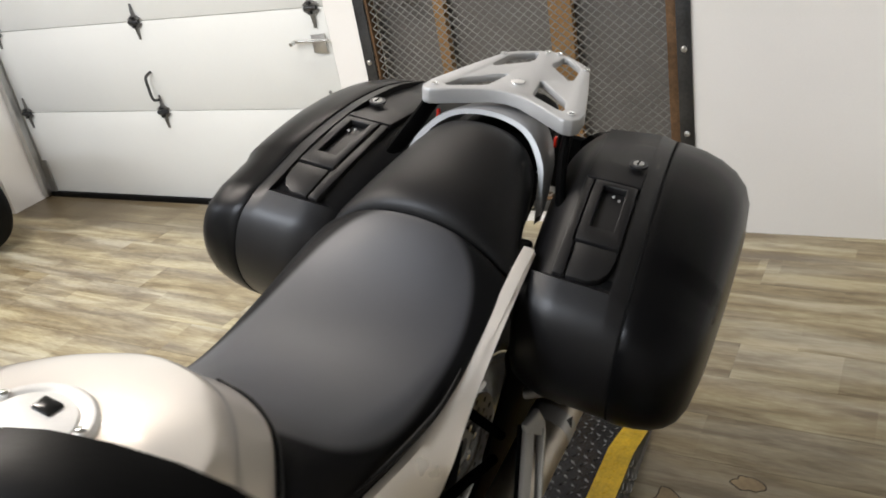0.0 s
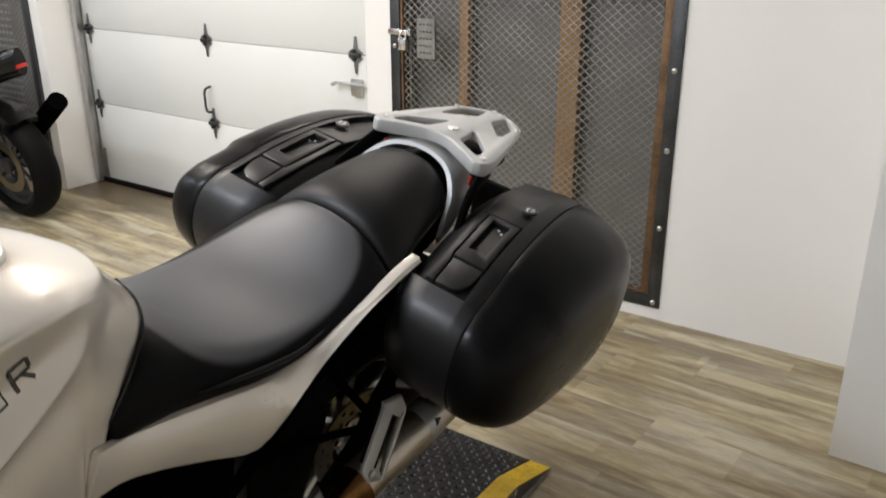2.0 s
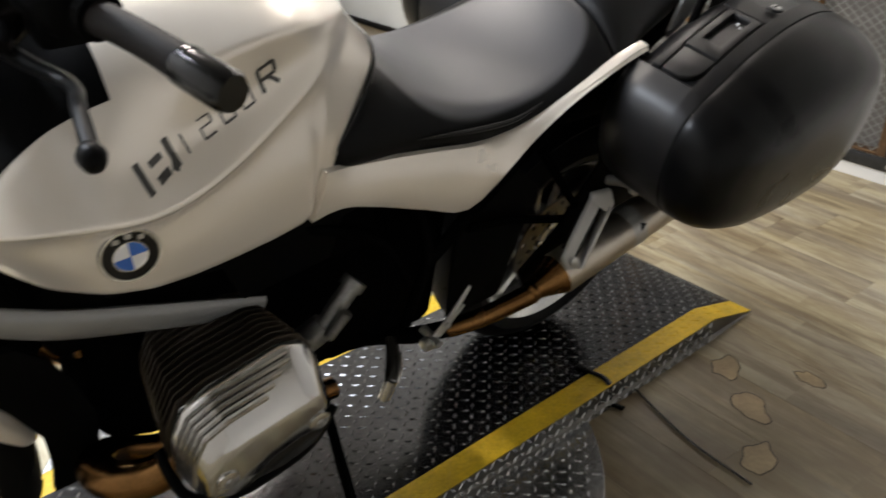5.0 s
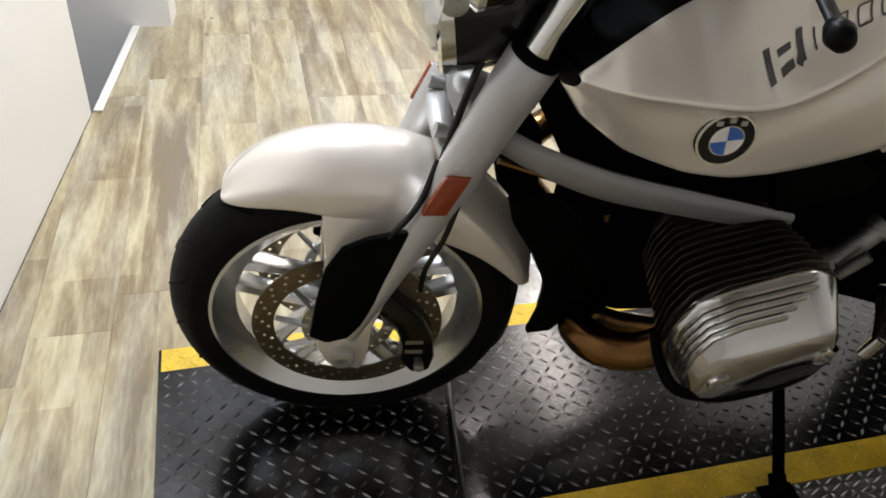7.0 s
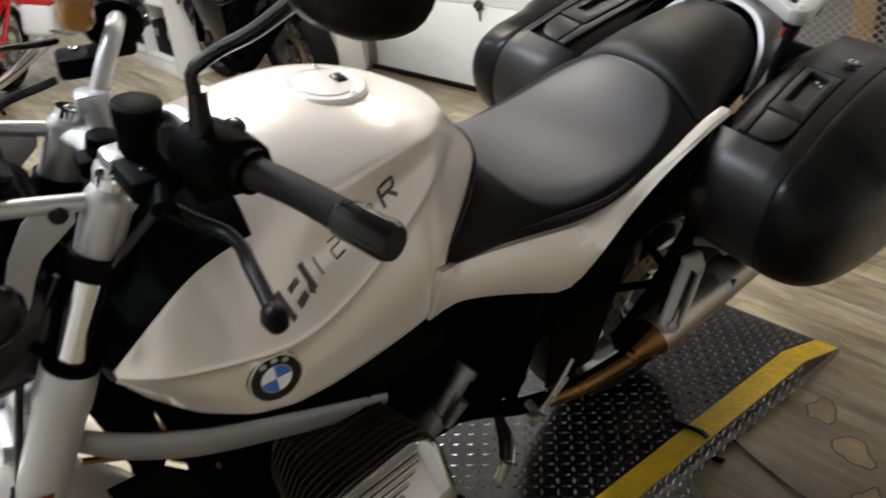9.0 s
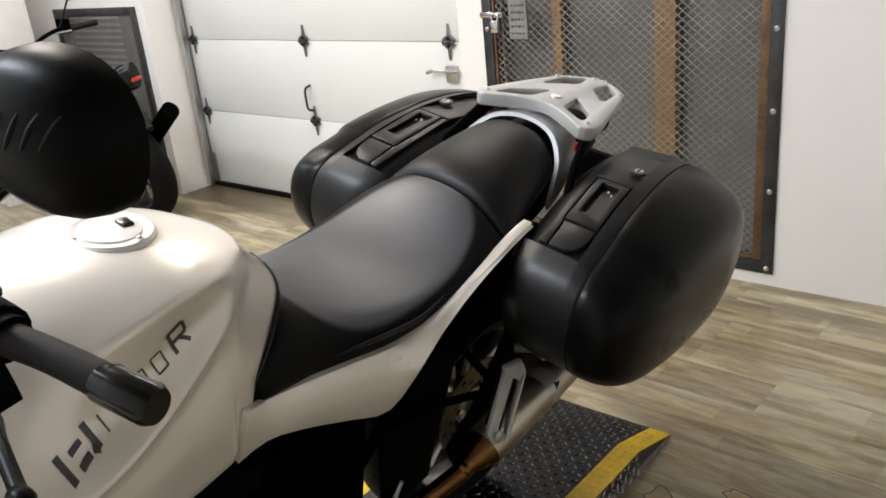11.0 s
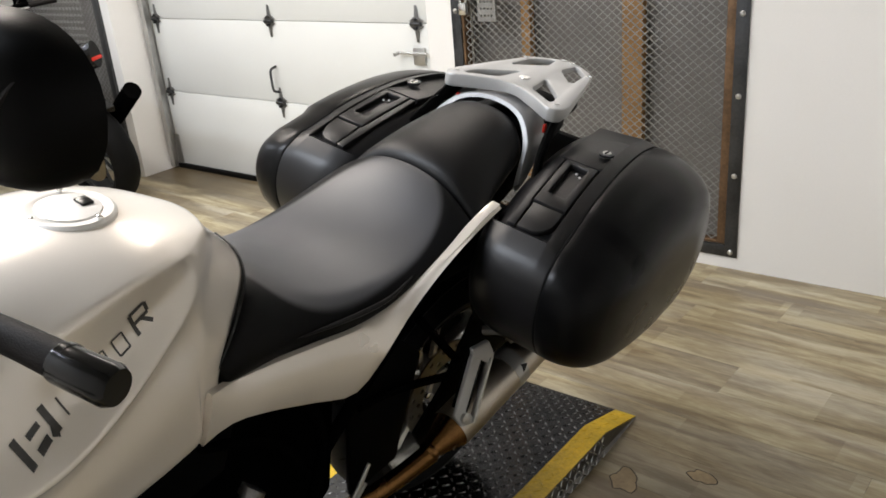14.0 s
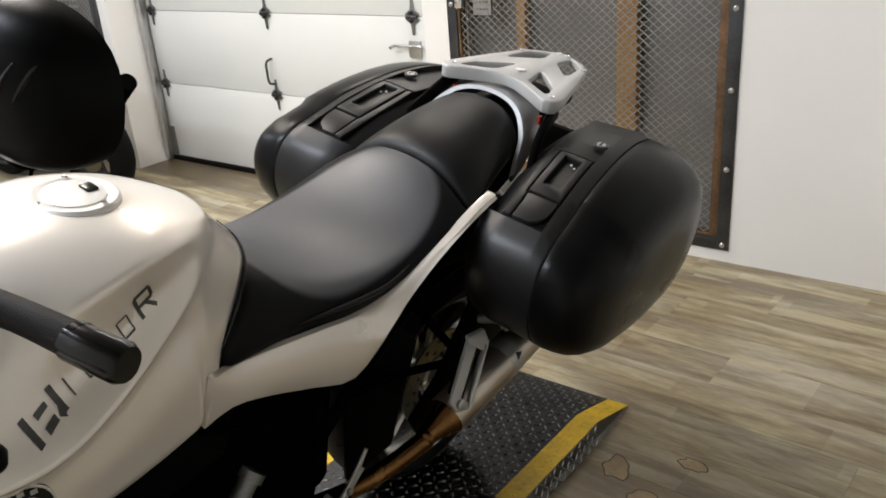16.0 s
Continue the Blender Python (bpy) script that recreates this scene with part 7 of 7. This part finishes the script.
def parked_bike(name, label, a, b, lean, mats, tour):
    """A simpler motorcycle between its front (a) and rear (b) wheel's ground points; x ahead in its own frame."""
    d = Vector((a[0] - b[0], a[1] - b[1], 0))
    wb = d.length
    m = Matrix.Translation((b[0], b[1], FLOOR)) @ Matrix.Rotation(math.atan2(d.y, d.x), 4, "Z") @ Matrix.Rotation(radians(-lean), 4, "X")
    t = thing(name, label, "motorcycle", "parked motorcycles", at=m)
    main, second, rimmat = mats
    for cx, r, w in ((wb, 0.30, 0.12), (0, 0.31, 0.17)):
        wh = new("wheel")
        wh.parent = t
        part("tyre", bm_lathe(tyre_profile(r, w, r - 0.085), (cx, 0, r), (0, 1, 0), 48, True), "rubber", wh)
        part("rim", bm_lathe([(-0.05, r - 0.085), (-0.045, r - 0.105), (0.045, r - 0.105), (0.05, r - 0.085), (0.045, r - 0.075), (-0.045, r - 0.075)], (cx, 0, r), (0, 1, 0), 48, True), rimmat, wh)
        part("hub", bm_lathe([(-0.06, 0.04), (0.06, 0.04)], (cx, 0, r), (0, 1, 0), 20), rimmat, wh)
        part("brake_disc", bm_lathe([(0.055, 0.10), (0.055, 0.15), (0.06, 0.15), (0.06, 0.10)], (cx, 0, r), (0, 1, 0), 40, True), "disc", wh)
        for k in range(10):
            g = k * math.pi / 5
            part("spoke", bm_tube([(cx + math.cos(g) * 0.03, 0, r + math.sin(g) * 0.03), (cx + math.cos(g + 0.1) * (r - 0.10), 0, r + math.sin(g + 0.1) * (r - 0.10))], [0.012, 0.008], 6), rimmat, wh)
        part("mudguard", bm_loft([[Vector((cx + math.cos(g) * rr, y, r + math.sin(g) * rr)) for y, rr in ((-0.09, r - 0.01), (-0.08, r + 0.035), (0, r + 0.05), (0.08, r + 0.035), (0.09, r - 0.01), (0.075, r - 0.01), (0, r + 0.04), (-0.075, r - 0.01))] for g in np.linspace(radians(25), radians(150 if cx else 130), 12)]), main, t)
    fd = Vector((-0.42, 0, 0.9)).normalized()
    ax = Vector((wb, 0, 0.30))
    for s in (1, -1):
        part("fork_leg", bm_tube([ax + Vector((0, 0.10 * s, 0)), ax + Vector((0, 0.10 * s, 0)) + fd * 0.78], [0.03, 0.024], 12), "chrome" if tour else "black", t)
        part("handlebar", bm_tube([ax + fd * 0.8 + Vector((0, 0.03 * s, 0)), ax + fd * 0.86 + Vector((-0.04, 0.2 * s, 0)), ax + fd * 0.84 + Vector((-0.14, 0.40 * s, 0))], 0.012, 10), "chrome" if tour else "black", t)
        part("grip", bm_tube([ax + fd * 0.85 + Vector((-0.085, 0.28 * s, 0)), ax + fd * 0.84 + Vector((-0.15, 0.42 * s, 0))], 0.018, 10), "grip", t)
        part("lever", bm_tube([ax + fd * 0.84 + Vector((-0.02, 0.2 * s, 0)), ax + fd * 0.82 + Vector((0.0, 0.3 * s, 0)), ax + fd * 0.82 + Vector((-0.06, 0.41 * s, 0))], 0.006, 8), "zinc", t)
        part("mirror_stem", bm_tube([ax + fd * 0.86 + Vector((-0.05, 0.22 * s, 0)), ax + fd * 1.02 + Vector((0, 0.33 * s, 0))], 0.006, 8), "gloss", t)
        part("mirror", bm_loft([[ax + fd * 1.06 + Vector((q, 0.36 * s + math.cos(g) * 0.075 * k, math.sin(g) * 0.045 * k)) for g in np.linspace(0, 2 * math.pi, 17)[:-1]] for q, k in ((-0.01, 1), (0.0, 1), (0.025, 0.7), (0.03, 0.2))]), "chrome" if tour else "gloss", t)
        part("indicator", bm_lathe([(-0.03, 0.012), (0.0, 0.028), (0.025, 0.024)], ax + fd * 0.62 + Vector((0.06, 0.19 * s, 0)), (1, 0, 0), 14), "amber", t)
        part("exhaust", bm_tube([(wb * 0.62, 0.12 * s, 0.42), (wb * 0.66, 0.17 * s, 0.28), (wb * 0.4, 0.19 * s, 0.22), (0.05, 0.2 * s, 0.27 if tour else 0.42), (-0.25, 0.2 * s, 0.30 if tour else 0.62)], [0.025, 0.025, 0.035, 0.05, 0.052], 14, 24), "chrome" if tour else "black", t)
    part("headlamp", bm_lathe([(-0.08, 0.04), (-0.03, 0.085), (0.03, 0.09), (0.05, 0.07)], ax + fd * 0.66 + Vector((0.08, 0, 0)), (1, 0, -0.1), 28), "chrome" if tour else "gloss", t)
    part("fuel_tank", bm_loft([[(x, w * math.cos(g), z + h * math.sin(g)) for g in np.linspace(0, 2 * math.pi, 25)[:-1]] for x, w, z, h in ((wb * 0.38, 0.06, 0.80, 0.05), (wb * 0.44, 0.13, 0.86, 0.12), (wb * 0.58, 0.17, 0.90, 0.15), (wb * 0.68, 0.14, 0.92, 0.13), (wb * 0.72, 0.06, 0.92, 0.06))]), main, t)
    part("saddle", bm_loft([[(x, w * math.cos(g), z + 0.05 * math.sin(g)) for g in np.linspace(0, 2 * math.pi, 17)[:-1]] for x, w, z in ((wb * 0.44, 0.09, 0.80), (wb * 0.3, 0.15, 0.77), (wb * 0.12, 0.15, 0.80), (-0.1, 0.12, 0.86), (-0.25, 0.06, 0.9))]), "seat", t)
    part("engine_block", bm_box(wb * 0.34, wb * 0.66, -0.15, 0.15, 0.24, 0.60, 0.05), "chrome" if tour else "black", t)
    for k in range(6):
        part("cooling_fin", bm_box(wb * 0.42, wb * 0.62, -0.17, 0.17, 0.60 + k * 0.025, 0.612 + k * 0.025, 0.003), "alu" if tour else "iron", t)
    part("frame_rail", bm_tube([(wb * 0.75, 0.05, 0.85), (wb * 0.68, 0.12, 0.5), (wb * 0.5, 0.13, 0.22), (wb * 0.25, 0.13, 0.3), (-0.1, 0.1, 0.78)], 0.016, 10, 24), main if tour else "black", t)
    part("tail_lamp", bm_box(-0.36, -0.30, -0.06, 0.06, 0.80, 0.87, 0.01) if tour else bm_box(-0.365, -0.34, -0.03, 0.03, 0.87, 0.89, 0.004), "red", t)
    part("stand", bm_tube([(wb * 0.4, 0.12, 0.26), (wb * 0.42, 0.27, 0.062)], 0.012, 8), "black", t)
    if tour:
        for s in (1, -1):
            bag = part("saddlebag", bm_box(-0.42, 0.16, 0.20 * s - 0.0 if s > 0 else -0.42, 0.42 if s > 0 else -0.20, 0.42, 0.70, 0.05, 3), second, t, "white saddlebag with a red lid")
            part("bag_lid", bm_box(-0.43, 0.17, 0.19 if s > 0 else -0.43, 0.43 if s > 0 else -0.19, 0.62, 0.76, 0.05, 3), main, bag)
            part("bag_guard", bm_tube([(0.18, 0.40 * s, 0.48), (-0.1, 0.46 * s, 0.40), (-0.44, 0.40 * s, 0.48), (-0.46, 0.2 * s, 0.5)], 0.012, 8), "chrome", bag)
        part("wind_shield", bm_loft([[(wb - 0.28 + 0.10 * math.cos(g * 1.4) - q * 0.3, math.sin(g) * 0.24, 0.95 + q) for g in np.linspace(-1.2, 1.2, 13)] + [(wb - 0.284 + 0.10 * math.cos(g * 1.4) - q * 0.3, math.sin(g) * 0.238, 0.95 + q) for g in np.linspace(1.2, -1.2, 13)] for q in (0, 0.2, 0.4)]), "screen", t)
    else:
        part("tail_fairing", bm_loft([[(x, w * math.cos(g), z + 0.07 * math.sin(g)) for g in np.linspace(0, 2 * math.pi, 17)[:-1]] for x, w, z in ((wb * 0.25, 0.13, 0.74), (0.0, 0.13, 0.80), (-0.28, 0.07, 0.88), (-0.36, 0.03, 0.9))]), main, t)
        part("side_fairing", bm_slab([(wb * 0.52, 0.30), (wb * 0.75, 0.45), (wb * 0.85, 0.78), (wb * 0.76, 0.95), (wb * 0.6, 0.75), (wb * 0.45, 0.6)], lambda u, v, w: (u, 0.15 + w, v), 0.02, 0.006), main, t)
    return t


parked_bike("black_motorcycle", "black street motorcycle parked beside the shelf unit", (-0.90, -4.22), (-0.985, -3.2), 9, ("gloss", "black", "iron"), False)
parked_bike("touring_motorcycle", "red and white touring motorcycle with chrome trim", (1.31, -3.9), (0.28, -5.35), 9, ("redpaint", "white", "chrome"), True)

# ---- floor planks ----
def plank_mesh(w, l):
    me = bpy.data.meshes.new("plank")
    bm = bm_box(0.0002, w - 0.0002, 0.0002, l - 0.0002, -0.004, 0, 0)
    top = [f for f in bm.faces if f.normal.z > 0.9]
    bmesh.ops.bevel(bm, geom=[e for f in top for e in f.edges], offset=0.0005, segments=1, affect="EDGES")
    bm.to_mesh(me)
    bm.free()
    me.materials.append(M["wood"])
    return me


def wall_cut(x, y, me):
    """Ends a plank at the line of the east wall and the stair opening."""
    bm = bmesh.new()
    bm.from_mesh(me)
    to = Matrix.Translation((-x, -y, 0)) @ EAST
    r = bmesh.ops.bisect_plane(bm, geom=bm.verts[:] + bm.edges[:] + bm.faces[:], plane_co=to @ Vector((-0.003, 0, 0)), plane_no=EAST.to_3x3() @ Vector((1, 0, 0)), clear_outer=True)
    bmesh.ops.holes_fill(bm, edges=[e for e in r["geom_cut"] if isinstance(e, bmesh.types.BMEdge)])
    bm.to_mesh(me)
    bm.free()
    return me


PLW, PLL = 0.178, 1.22
plank = plank_mesh(PLW, PLL)
rng = random.Random(4)
for i in range(-11, 23):
    off = rng.uniform(0, PLL)
    for j in range(-8, 4):
        x, y = i * PLW + 0.03, j * PLL + off
        y0, y1 = max(y, -8.4), min(y + PLL, 2.95)
        if y1 - y0 < 0.05:
            continue
        if x + PLW < 2.0:
            pieces = [(y0, y1)]
        else:
            pieces = [(a, b) for a, b in ((y0, min(y1, -2.26)), (max(y0, -2.26), y1)) if b - a > 0.02]
        for a, b in pieces:
            if x + PLW > 2.0 and a > -2.27:
                if x > 2.13 + (b + 1.43) * math.tan(radians(5.1)):
                    continue
                me = wall_cut(x, a, plank_mesh(PLW, b - a))
            else:
                me = plank if b - a > PLL - 0.01 else plank_mesh(PLW, b - a)
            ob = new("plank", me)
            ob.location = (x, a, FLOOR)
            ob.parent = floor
